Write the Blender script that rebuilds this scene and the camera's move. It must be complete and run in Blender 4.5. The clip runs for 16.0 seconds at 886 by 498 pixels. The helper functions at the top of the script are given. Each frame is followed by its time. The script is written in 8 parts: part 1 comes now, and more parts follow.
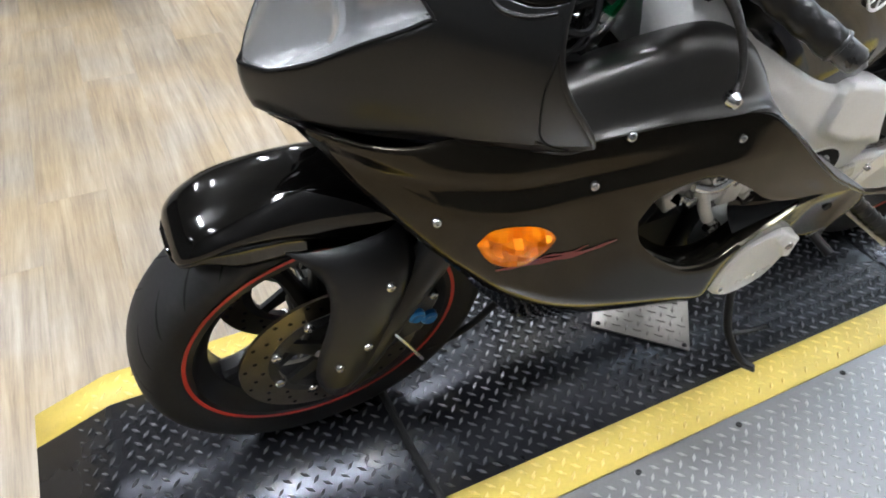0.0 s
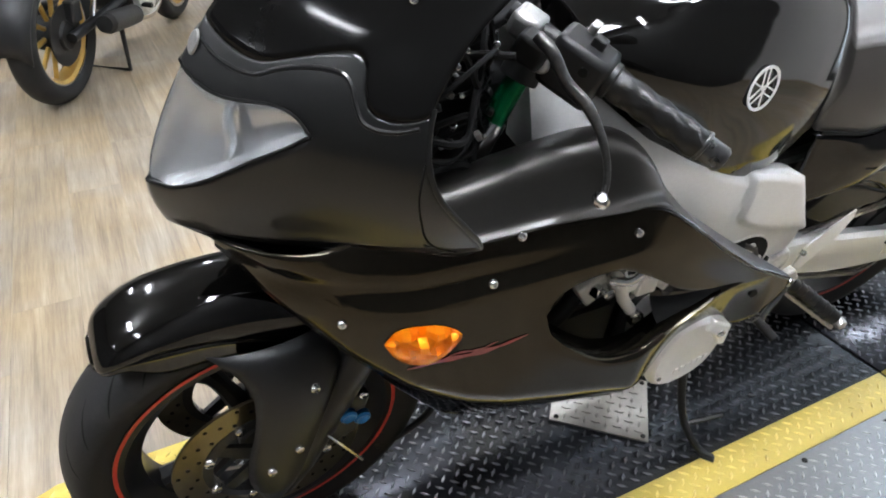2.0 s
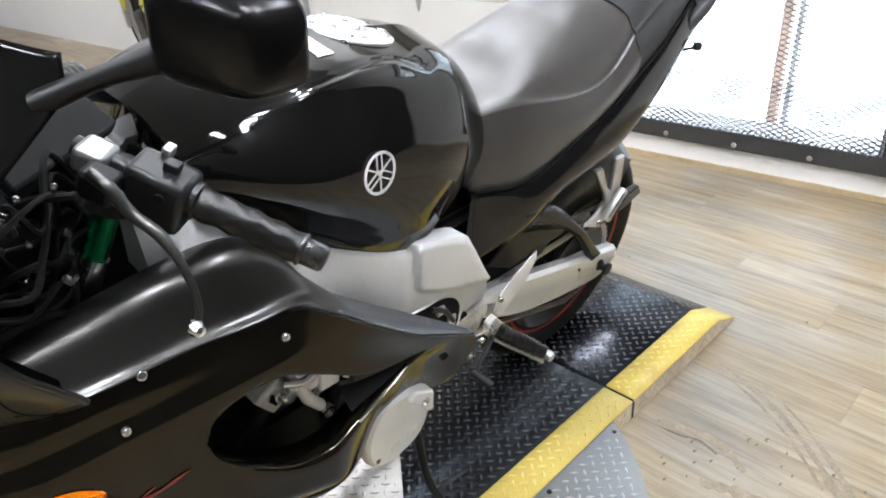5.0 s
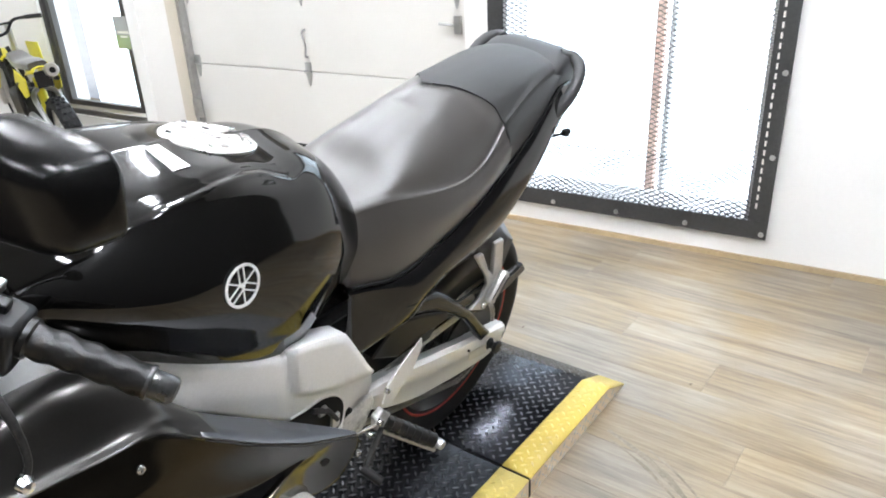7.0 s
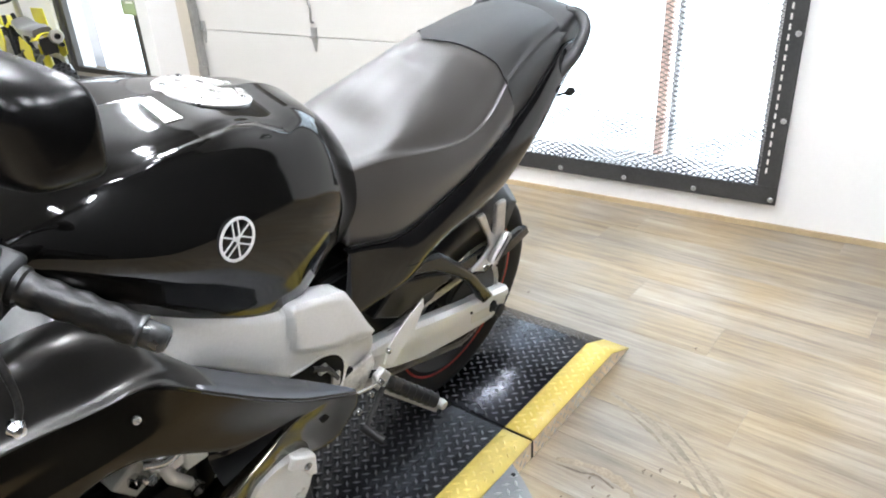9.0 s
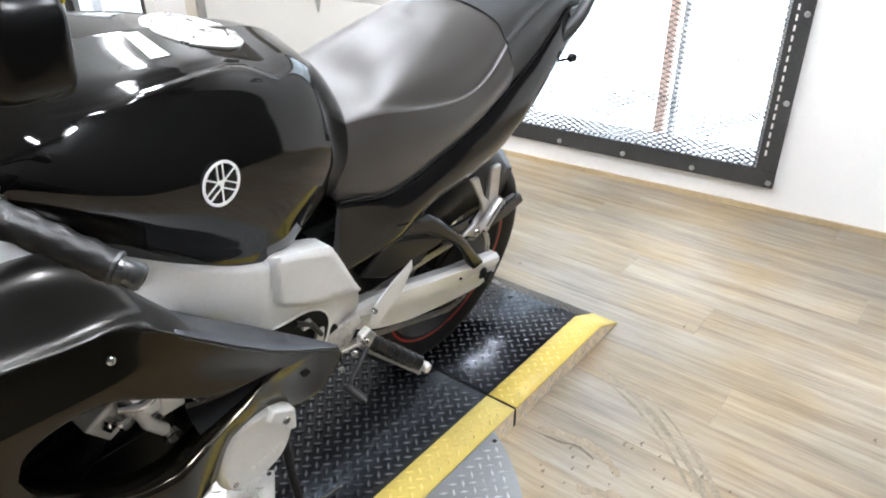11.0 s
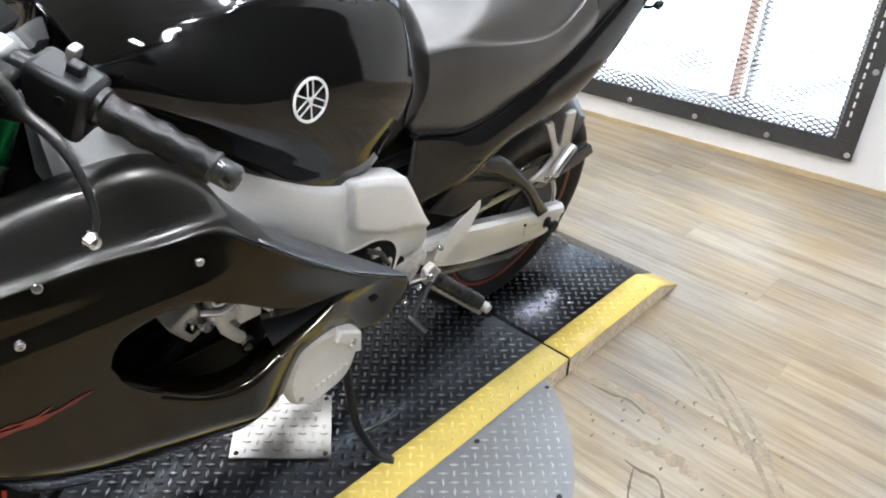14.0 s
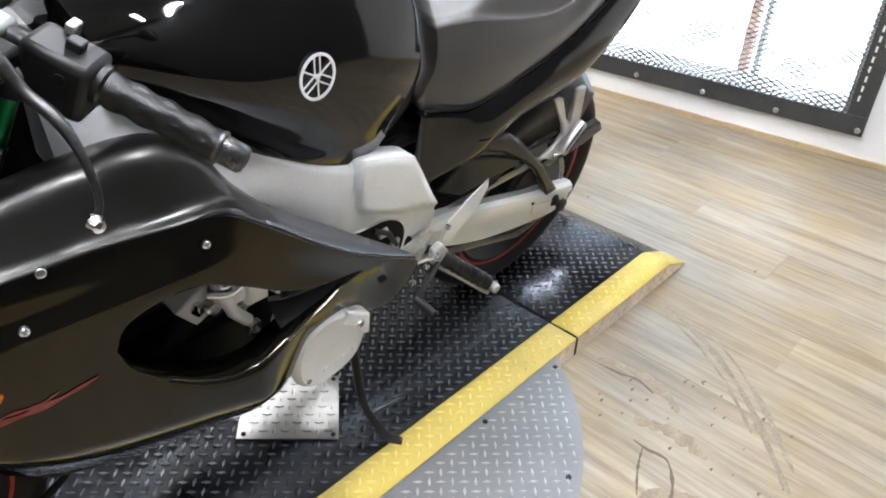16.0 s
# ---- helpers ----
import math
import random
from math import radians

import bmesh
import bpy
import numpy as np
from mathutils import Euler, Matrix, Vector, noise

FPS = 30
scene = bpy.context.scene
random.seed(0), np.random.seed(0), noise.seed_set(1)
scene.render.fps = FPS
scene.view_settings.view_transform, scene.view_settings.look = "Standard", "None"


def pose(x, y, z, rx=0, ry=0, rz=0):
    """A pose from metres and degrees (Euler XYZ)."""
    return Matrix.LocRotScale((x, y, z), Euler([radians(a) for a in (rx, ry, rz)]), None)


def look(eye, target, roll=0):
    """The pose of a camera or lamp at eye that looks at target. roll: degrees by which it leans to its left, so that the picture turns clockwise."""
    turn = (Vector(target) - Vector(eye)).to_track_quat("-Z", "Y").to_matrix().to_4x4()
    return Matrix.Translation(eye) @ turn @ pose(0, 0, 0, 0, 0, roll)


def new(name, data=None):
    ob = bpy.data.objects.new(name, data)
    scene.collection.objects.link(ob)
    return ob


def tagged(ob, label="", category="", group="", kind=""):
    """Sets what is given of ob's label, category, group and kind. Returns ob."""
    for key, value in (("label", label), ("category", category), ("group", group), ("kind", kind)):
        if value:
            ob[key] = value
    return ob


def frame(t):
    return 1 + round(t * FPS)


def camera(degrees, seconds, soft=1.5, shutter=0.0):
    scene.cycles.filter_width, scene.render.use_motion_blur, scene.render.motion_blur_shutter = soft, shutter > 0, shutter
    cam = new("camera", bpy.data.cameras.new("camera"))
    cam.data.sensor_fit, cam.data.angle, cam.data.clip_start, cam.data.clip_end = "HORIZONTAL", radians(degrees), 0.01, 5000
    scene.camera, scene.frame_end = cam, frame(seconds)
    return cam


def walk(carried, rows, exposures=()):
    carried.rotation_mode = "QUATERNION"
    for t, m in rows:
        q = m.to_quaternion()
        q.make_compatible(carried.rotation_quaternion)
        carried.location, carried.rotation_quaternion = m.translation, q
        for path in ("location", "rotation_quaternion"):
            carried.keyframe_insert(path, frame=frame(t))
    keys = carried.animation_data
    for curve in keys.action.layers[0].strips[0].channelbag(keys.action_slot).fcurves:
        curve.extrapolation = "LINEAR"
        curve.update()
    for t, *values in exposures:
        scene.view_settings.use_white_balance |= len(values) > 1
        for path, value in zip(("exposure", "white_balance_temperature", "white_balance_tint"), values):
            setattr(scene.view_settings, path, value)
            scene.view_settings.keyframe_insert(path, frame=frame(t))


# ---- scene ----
# ---------------------------------------------------------------- camera
cam = camera(64.00, 16.0, soft=1.9)
ROWS = [
    (0.0, -0.1889, -0.8758, 1.1846, 49.521, -1.097, -26.090),
    (0.5, -0.2077, -0.8903, 1.1745, 47.718, -0.223, -23.268),
    (1.0, -0.1945, -0.9060, 1.1783, 50.642, 1.291, -25.349),
    (1.5, -0.1857, -0.9316, 1.1937, 54.859, 1.555, -27.826),
    (2.0, -0.0855, -0.9463, 1.2103, 56.960, 0.916, -26.572),
    (2.5, -0.0082, -0.9898, 1.2229, 60.289, 0.805, -28.002),
    (3.0, 0.0370, -1.0048, 1.2214, 59.886, 1.252, -32.631),
    (3.5, 0.0682, -1.0132, 1.2286, 60.237, 1.572, -37.929),
    (6.0, 0.1428, -1.0404, 1.2530, 62.213, 3.471, -48.857),
    (6.5, 0.1652, -1.0442, 1.2694, 63.455, 2.811, -51.394),
    (7.0, 0.1735, -1.0563, 1.2901, 65.750, 2.380, -53.349),
    (7.5, 0.1913, -1.0598, 1.2995, 66.571, 3.164, -54.133),
    (8.0, 0.1972, -1.0626, 1.2985, 66.498, 3.675, -54.257),
    (8.5, 0.2023, -1.0749, 1.2839, 65.872, 3.128, -54.921),
    (9.0, 0.1835, -1.0701, 1.2640, 63.481, 2.740, -52.602),
    (11.5, 0.1945, -1.0765, 1.2272, 60.698, -0.281, -51.707),
    (12.0, 0.1900, -1.0783, 1.2174, 59.605, -0.878, -51.329),
    (12.5, 0.1736, -1.0782, 1.2118, 58.818, -1.659, -49.839),
    (13.0, 0.1663, -1.0767, 1.2035, 58.126, -2.108, -48.653),
    (13.5, 0.1569, -1.0695, 1.2037, 58.201, -1.662, -47.679),
    (14.0, 0.1486, -1.0662, 1.2027, 58.119, -1.357, -46.147),
    (14.5, 0.1485, -1.0638, 1.2017, 57.708, -1.314, -45.945),
    (15.0, 0.1489, -1.0596, 1.1989, 57.444, -1.406, -46.035),
    (15.5, 0.1481, -1.0550, 1.1965, 57.183, -1.296, -45.776),
    (16.0, 0.1548, -1.0441, 1.1957, 56.264, -1.107, -46.126),
]
EXPOSURES = [(0.0, 0.38), (3.7, 0.40), (6.0, 0.46), (9.0, 0.56), (11.5, 0.50), (16.0, 0.48)]
walk(cam, [(t, pose(x, y, z, rx, ry, rz)) for t, x, y, z, rx, ry, rz in ROWS], EXPOSURES)

# ---------------------------------------------------------------- plan
DECK = 0.0568            # top of the display platform above the floor
LEAN = 11.16             # the motorcycle leans on its side stand
ALONG = Vector((0.0917, -0.9958, 0.0))      # along the street wall, towards the camera's side
OUT = Vector((0.9958, 0.0917, 0.0))         # out of the room
WALL = Matrix((
    (ALONG.x, OUT.x, 0, 2.959),
    (ALONG.y, OUT.y, 0, 0.094),
    (0, 0, 1, 0),
    (0, 0, 0, 1)))

# ---------------------------------------------------------------- world and light
world = bpy.data.worlds.new("sky")
scene.world = world
world.use_nodes = True
wn = world.node_tree
sky = wn.nodes.new("ShaderNodeTexSky")
sky.sky_type, sky.sun_disc = "NISHITA", False
sky.sun_elevation, sky.sun_rotation = radians(43), radians(-8)
sky.air_density, sky.dust_density = 1.2, 4.0
wn.nodes["Background"].inputs["Strength"].default_value = 0.15
wn.links.new(sky.outputs[0], wn.nodes["Background"].inputs[0])

sun_data = bpy.data.lights.new("sun", "SUN")
sun_data.energy, sun_data.angle, sun_data.color = 1.5, radians(12), (1.0, 1.0, 0.99)
sun = new("sun", sun_data)
sun.matrix_world = look((-2, 14, 13), (0, 0, 0))


def window_light(name, along, z, w, h, power):
    """The sky's light through an opening of the street wall."""
    d = bpy.data.lights.new(name, "AREA")
    d.shape, d.size, d.size_y, d.energy, d.color = "RECTANGLE", w, h, power, (0.74, 0.875, 1.0)
    ob = new(name, d)
    ob.matrix_world = WALL @ pose(along, 0.40, z, -90, 0, 0)
    return ob


window_light("window_daylight", -0.03, 1.20, 1.6, 2.3, 44)
window_light("door_daylight", -3.6, 1.2, 1.35, 2.2, 22)

# ceiling lamps: x, y, width, length, strength
# first and last are added out of view to brighten seat and frame
LAMPS = [(2.2, 1.9, 0.15, 0.75, 98), (-2.4, 1.0, 0.15, 0.75, 300), (-1.4, 2.6, 0.15, 0.75, 60), (-2.4, -0.9, 0.15, 0.75, 130),
         (-0.1, -0.95, 0.15, 0.75, 175), (1.7, 0.4, 0.15, 0.75, 80), (-2.2, 3.8, 0.15, 0.75, 56), (0.0, 3.6, 0.15, 0.75, 95),
         (1.4, 2.4, 0.15, 0.75, 86), (-4.4, 0.0, 0.15, 0.75, 47), (1.6, -1.0, 0.15, 0.75, 95), (1.2, 5.6, 0.15, 0.75, 86), (0.7, -1.3, 0.15, 0.75, 130)]

# ---------------------------------------------------------------- materials
def material(name, color, rough=0.5, metal=0.0, vary=0.12, scale=8.0, fine=120.0, bump=0.0, bump_scale=60.0,
             rough_vary=0.1, coat=0.0, coat_rough=0.03, specular=0.5, per_piece=0.0, stain=None, stain_at=0.62, stretch=(1, 1, 1)):
    """A node material with colour variation at two scales, uneven gloss and fine relief."""
    m = bpy.data.materials.new(name)
    m.use_nodes = True
    nt = m.node_tree
    bsdf = nt.nodes["Principled BSDF"]
    link = nt.links.new
    tc = nt.nodes.new("ShaderNodeTexCoord")
    mp = nt.nodes.new("ShaderNodeMapping")
    mp.inputs["Scale"].default_value = stretch
    link(tc.outputs["Object"], mp.inputs["Vector"])

    def noise_node(s, detail=4.0):
        n = nt.nodes.new("ShaderNodeTexNoise")
        n.inputs["Scale"].default_value, n.inputs["Detail"].default_value = s, detail
        link(mp.outputs[0], n.inputs["Vector"])
        return n

    big, small = noise_node(scale), noise_node(fine, 3.0)
    add = nt.nodes.new("ShaderNodeMath")
    add.operation = "MULTIPLY_ADD"
    add.inputs[1].default_value = 0.6
    link(big.outputs["Fac"], add.inputs[0])
    half = nt.nodes.new("ShaderNodeMath")
    half.operation, half.inputs[1].default_value = "MULTIPLY", 0.4
    link(small.outputs["Fac"], half.inputs[0])
    link(half.outputs[0], add.inputs[2])
    ramp = nt.nodes.new("ShaderNodeValToRGB")
    lo = [max(0, c * (1 - vary)) for c in color]
    hi = [min(1, c * (1 + vary)) for c in color]
    ramp.color_ramp.elements[0].position, ramp.color_ramp.elements[1].position = 0.32, 0.68
    ramp.color_ramp.elements[0].color, ramp.color_ramp.elements[1].color = (*lo, 1), (*hi, 1)
    link(add.outputs[0], ramp.inputs[0])
    out = ramp.outputs[0]
    if per_piece:
        info = nt.nodes.new("ShaderNodeObjectInfo")
        hsv = nt.nodes.new("ShaderNodeHueSaturation")
        mr = nt.nodes.new("ShaderNodeMapRange")
        mr.inputs["To Min"].default_value, mr.inputs["To Max"].default_value = 1 - per_piece, 1 + per_piece
        link(info.outputs["Random"], mr.inputs["Value"])
        link(mr.outputs[0], hsv.inputs["Value"])
        link(out, hsv.inputs["Color"])
        out = hsv.outputs[0]
    if stain:
        sn = noise_node(scale * 0.7, 6.0)
        sr = nt.nodes.new("ShaderNodeMapRange")
        sr.inputs["From Min"].default_value, sr.inputs["From Max"].default_value = stain_at, stain_at + 0.12
        link(sn.outputs["Fac"], sr.inputs["Value"])
        mix = nt.nodes.new("ShaderNodeMix")
        mix.data_type = "RGBA"
        mix.inputs["B"].default_value = (*stain, 1)
        link(sr.outputs[0], mix.inputs["Factor"])
        link(out, mix.inputs["A"])
        out = mix.outputs["Result"]
    link(out, bsdf.inputs["Base Color"])
    rr = nt.nodes.new("ShaderNodeMapRange")
    rr.inputs["To Min"].default_value, rr.inputs["To Max"].default_value = max(0.02, rough * (1 - rough_vary)), min(1, rough * (1 + rough_vary))
    link(big.outputs["Fac"], rr.inputs["Value"])
    link(rr.outputs[0], bsdf.inputs["Roughness"])
    bsdf.inputs["Metallic"].default_value = metal
    bsdf.inputs["Specular IOR Level"].default_value = specular
    bsdf.inputs["Coat Weight"].default_value, bsdf.inputs["Coat Roughness"].default_value = coat, coat_rough
    if bump:
        b = nt.nodes.new("ShaderNodeBump")
        b.inputs["Strength"].default_value, b.inputs["Distance"].default_value = bump, 0.002
        bn = noise_node(bump_scale, 5.0)
        link(bn.outputs["Fac"], b.inputs["Height"])
        link(b.outputs[0], bsdf.inputs["Normal"])
    return m


def dusty(m, spots):
    """Pale scuffed dust in a few spots (x, y, radius) where boots and wheels have rubbed."""
    nt = m.node_tree
    link = nt.links.new
    bsdf = nt.nodes["Principled BSDF"]
    geo = nt.nodes.new("ShaderNodeNewGeometry")
    total = None
    for x, y, r in spots:
        d = nt.nodes.new("ShaderNodeVectorMath")
        d.operation = "DISTANCE"
        link(geo.outputs["Position"], d.inputs[0])
        d.inputs[1].default_value = (x, y, DECK)
        near = nt.nodes.new("ShaderNodeMapRange")
        near.inputs["From Min"].default_value, near.inputs["From Max"].default_value = r * 0.75, r * 1.3
        near.inputs["To Min"].default_value, near.inputs["To Max"].default_value = 1.0, 0.0
        link(d.outputs["Value"], near.inputs["Value"])
        if total:
            top = nt.nodes.new("ShaderNodeMath")
            top.operation = "MAXIMUM"
            link(total, top.inputs[0])
            link(near.outputs[0], top.inputs[1])
            total = top.outputs[0]
        else:
            total = near.outputs[0]
    n = nt.nodes.new("ShaderNodeTexNoise")
    n.inputs["Scale"].default_value, n.inputs["Detail"].default_value = 45.0, 6.0
    link(geo.outputs["Position"], n.inputs["Vector"])
    patchy = nt.nodes.new("ShaderNodeMapRange")
    patchy.inputs["From Min"].default_value, patchy.inputs["From Max"].default_value = 0.45, 0.55
    link(n.outputs["Fac"], patchy.inputs["Value"])
    amount = nt.nodes.new("ShaderNodeMath")
    amount.operation = "MULTIPLY"
    link(total, amount.inputs[0])
    link(patchy.outputs[0], amount.inputs[1])
    mix = nt.nodes.new("ShaderNodeMix")
    mix.data_type = "RGBA"
    mix.inputs["B"].default_value = (0.075, 0.074, 0.072, 1)
    link(amount.outputs[0], mix.inputs["Factor"])
    link(bsdf.inputs["Base Color"].links[0].from_socket, mix.inputs["A"])
    link(mix.outputs["Result"], bsdf.inputs["Base Color"])
    return m


def glowing(name, color, strength):
    m = bpy.data.materials.new(name)
    m.use_nodes = True
    b = m.node_tree.nodes["Principled BSDF"]
    b.inputs["Base Color"].default_value = (0.8, 0.8, 0.8, 1)
    b.inputs["Emission Color"].default_value = (*color, 1)
    b.inputs["Emission Strength"].default_value = strength
    return m


def glassy(name, color, rough=0.02, ior=1.45, transmission=1.0):
    m = bpy.data.materials.new(name)
    m.use_nodes = True
    b = m.node_tree.nodes["Principled BSDF"]
    b.inputs["Base Color"].default_value = (*color, 1)
    b.inputs["Roughness"].default_value, b.inputs["IOR"].default_value = rough, ior
    b.inputs["Transmission Weight"].default_value = transmission
    return m


def wood_floor(name):
    """Pale oak vinyl planks: grain drawn out along each plank, knots and a tone of its own for each piece."""
    m = bpy.data.materials.new(name)
    m.use_nodes = True
    nt = m.node_tree
    bsdf, link = nt.nodes["Principled BSDF"], nt.links.new
    tc = nt.nodes.new("ShaderNodeTexCoord")
    info = nt.nodes.new("ShaderNodeObjectInfo")
    shift = nt.nodes.new("ShaderNodeVectorMath")
    shift.operation = "MULTIPLY_ADD"
    link(info.outputs["Random"], shift.inputs[0])
    shift.inputs[1].default_value = (37.0, 91.0, 13.0)
    link(tc.outputs["Object"], shift.inputs[2])

    def grain(sx, sy, scale, detail, rough=0.6):
        mp = nt.nodes.new("ShaderNodeMapping")
        mp.inputs["Scale"].default_value = (sx, sy, 1)
        link(shift.outputs[0], mp.inputs["Vector"])
        n = nt.nodes.new("ShaderNodeTexNoise")
        n.inputs["Scale"].default_value, n.inputs["Detail"].default_value, n.inputs["Roughness"].default_value = scale, detail, rough
        n.inputs["Distortion"].default_value = 0.25
        link(mp.outputs[0], n.inputs["Vector"])
        return n

    coarse, streak, fine = grain(7, 0.7, 1.8, 8, 0.62), grain(16, 0.8, 2.6, 10, 0.72), grain(70, 2.0, 4.0, 6, 0.7)
    ramp = nt.nodes.new("ShaderNodeValToRGB")
    els = ramp.color_ramp.elements
    els[0].position, els[0].color = 0.37, (0.138, 0.107, 0.075, 1)
    els[1].position, els[1].color = 0.64, (0.412, 0.345, 0.252, 1)
    e = els.new(0.5)
    e.color = (0.278, 0.220, 0.150, 1)
    s1 = nt.nodes.new("ShaderNodeMath")
    s1.operation, s1.inputs[1].default_value = "MULTIPLY", 0.28
    link(coarse.outputs["Fac"], s1.inputs[0])
    s2 = nt.nodes.new("ShaderNodeMath")
    s2.operation, s2.inputs[1].default_value = "MULTIPLY_ADD", 0.50
    link(streak.outputs["Fac"], s2.inputs[0])
    link(s1.outputs[0], s2.inputs[2])
    s3 = nt.nodes.new("ShaderNodeMath")
    s3.operation, s3.inputs[1].default_value = "MULTIPLY_ADD", 0.22
    link(fine.outputs["Fac"], s3.inputs[0])
    link(s2.outputs[0], s3.inputs[2])
    link(s3.outputs[0], ramp.inputs[0])
    hsv = nt.nodes.new("ShaderNodeHueSaturation")
    mr = nt.nodes.new("ShaderNodeMapRange")
    mr.inputs["To Min"].default_value, mr.inputs["To Max"].default_value = 0.96, 1.04
    link(info.outputs["Random"], mr.inputs["Value"])
    link(mr.outputs[0], hsv.inputs["Value"])
    link(ramp.outputs[0], hsv.inputs["Color"])
    # wide uneven wear over the whole floor
    geo_pos = nt.nodes.new("ShaderNodeNewGeometry")
    wide_noise = nt.nodes.new("ShaderNodeTexNoise")
    wide_noise.inputs["Scale"].default_value, wide_noise.inputs["Detail"].default_value = 1.2, 6.0
    link(geo_pos.outputs["Position"], wide_noise.inputs["Vector"])
    worn = nt.nodes.new("ShaderNodeMapRange")
    worn.inputs["From Min"].default_value, worn.inputs["From Max"].default_value = 0.35, 0.65
    worn.inputs["To Min"].default_value, worn.inputs["To Max"].default_value = 0.70, 1.14
    link(wide_noise.outputs["Fac"], worn.inputs["Value"])
    tone = nt.nodes.new("ShaderNodeHueSaturation")
    link(worn.outputs[0], tone.inputs["Value"])
    link(hsv.outputs[0], tone.inputs["Color"])
    hue_noise = nt.nodes.new("ShaderNodeTexNoise")
    hue_noise.inputs["Scale"].default_value, hue_noise.inputs["Detail"].default_value = 3.1, 3.0
    link(shift.outputs[0], hue_noise.inputs["Vector"])
    grey = nt.nodes.new("ShaderNodeMapRange")
    grey.inputs["From Min"].default_value, grey.inputs["From Max"].default_value = 0.36, 0.64
    grey.inputs["To Min"].default_value, grey.inputs["To Max"].default_value = 0.78, 1.24
    link(hue_noise.outputs["Fac"], grey.inputs["Value"])
    link(grey.outputs[0], tone.inputs["Saturation"])
    link(tone.outputs[0], bsdf.inputs["Base Color"])
    rr = nt.nodes.new("ShaderNodeMapRange")
    rr.inputs["To Min"].default_value, rr.inputs["To Max"].default_value = 0.36, 0.54
    bsdf.inputs["Specular IOR Level"].default_value = 0.70
    link(coarse.outputs["Fac"], rr.inputs["Value"])
    link(rr.outputs[0], bsdf.inputs["Roughness"])
    b = nt.nodes.new("ShaderNodeBump")
    b.inputs["Strength"].default_value, b.inputs["Distance"].default_value = 0.05, 0.001
    link(streak.outputs["Fac"], b.inputs["Height"])
    link(b.outputs[0], bsdf.inputs["Normal"])
    return m


BLACK_PAINT = material("black_gloss_paint", (0.0024, 0.0022, 0.0020), 0.065, specular=0.44, vary=0.10, scale=3, fine=300, rough_vary=0.06)
FLANK_PAINT = material("black_pearl_flank_paint", (0.040, 0.035, 0.026), 0.15, metal=0.92, specular=0.5, vary=0.12, scale=3, fine=300, rough_vary=0.08)
GREY_PAINT = material("charcoal_metallic_paint", (0.026, 0.0262, 0.0260), 0.38, metal=0.9, coat=0.35, coat_rough=0.08, vary=0.08, scale=3, fine=300, rough_vary=0.05)
FLANGE = material("satin_slate_flange", (0.040, 0.042, 0.048), 0.33, vary=0.1, scale=6, fine=300)
SHOULDER = material("dark_metallic_duct_paint", (0.056, 0.053, 0.049), 0.36, metal=0.9, coat=0.45, coat_rough=0.16, vary=0.08, scale=3, fine=300, rough_vary=0.05)
ENGINE_METAL = material("grimy_engine_casting", (0.62, 0.61, 0.58), 0.40, metal=0.5, vary=0.35, scale=25, fine=160, bump=0.15, bump_scale=160, stain=(0.05, 0.045, 0.04), stain_at=0.60)
SATIN_BLACK = material("satin_black_plastic", (0.010, 0.010, 0.0105), 0.38, specular=0.3, vary=0.2, scale=12, fine=400, bump=0.06, bump_scale=500)
MATT_BLACK = material("matt_black_plastic", (0.008, 0.008, 0.008), 0.6, specular=0.3, vary=0.25, scale=14, fine=300, bump=0.1, bump_scale=300)
RUBBER = material("tyre_rubber", (0.011, 0.011, 0.0115), 0.62, specular=0.3, vary=0.3, scale=9, fine=160, bump=0.12, bump_scale=220, stain=(0.035, 0.033, 0.03), stain_at=0.6)
GRIP_RUBBER = material("grip_rubber", (0.009, 0.0085, 0.008), 0.30, specular=0.35, vary=0.2, scale=20, fine=300, bump=0.35, bump_scale=260, stain=(0.05, 0.038, 0.026), stain_at=0.60)
SEAT_VINYL = material("black_seat_vinyl", (0.036, 0.031, 0.027), 0.42, vary=0.14, scale=10, fine=500, bump=0.08, bump_scale=700, rough_vary=0.14, specular=0.9, coat=0.35, coat_rough=0.45)
SEAT_VINYL.node_tree.nodes["Principled BSDF"].inputs["Sheen Weight"].default_value = 0.40
SEAT_VINYL.node_tree.nodes["Principled BSDF"].inputs["Sheen Roughness"].default_value = 0.35
MIRROR_SHELL = material("satin_mirror_shell", (0.003, 0.0029, 0.0028), 0.24, specular=0.22, vary=0.10, scale=6, fine=400, rough_vary=0.1)
TAIL_PAINT = material("satin_charcoal_tail_paint", (0.004, 0.004, 0.0042), 0.12, specular=0.45, vary=0.10, scale=4, fine=300, rough_vary=0.08)
TAIL_PLASTIC = material("grained_grey_plastic", (0.040, 0.040, 0.041), 0.5, vary=0.15, scale=12, fine=400, bump=0.1, bump_scale=500)
SEAT_VINYL_REAR = material("textured_seat_vinyl", (0.036, 0.036, 0.036), 0.6, vary=0.15, scale=10, fine=500, bump=0.3, bump_scale=900)
HUGGER = material("satin_blue_black_plastic", (0.007, 0.0078, 0.0105), 0.26, specular=0.40, vary=0.12, scale=10, fine=300, bump=0.04, bump_scale=400)
SILVER = material("silver_painted_aluminium", (0.92, 0.92, 0.91), 0.32, metal=0.10, vary=0.06, scale=6, fine=220, coat=0.3, coat_rough=0.15, rough_vary=0.2)
ALLOY = material("bare_cast_alloy", (0.55, 0.54, 0.52), 0.38, metal=0.85, vary=0.15, scale=30, fine=240, bump=0.12, bump_scale=260, stain=(0.2, 0.17, 0.13), stain_at=0.66)
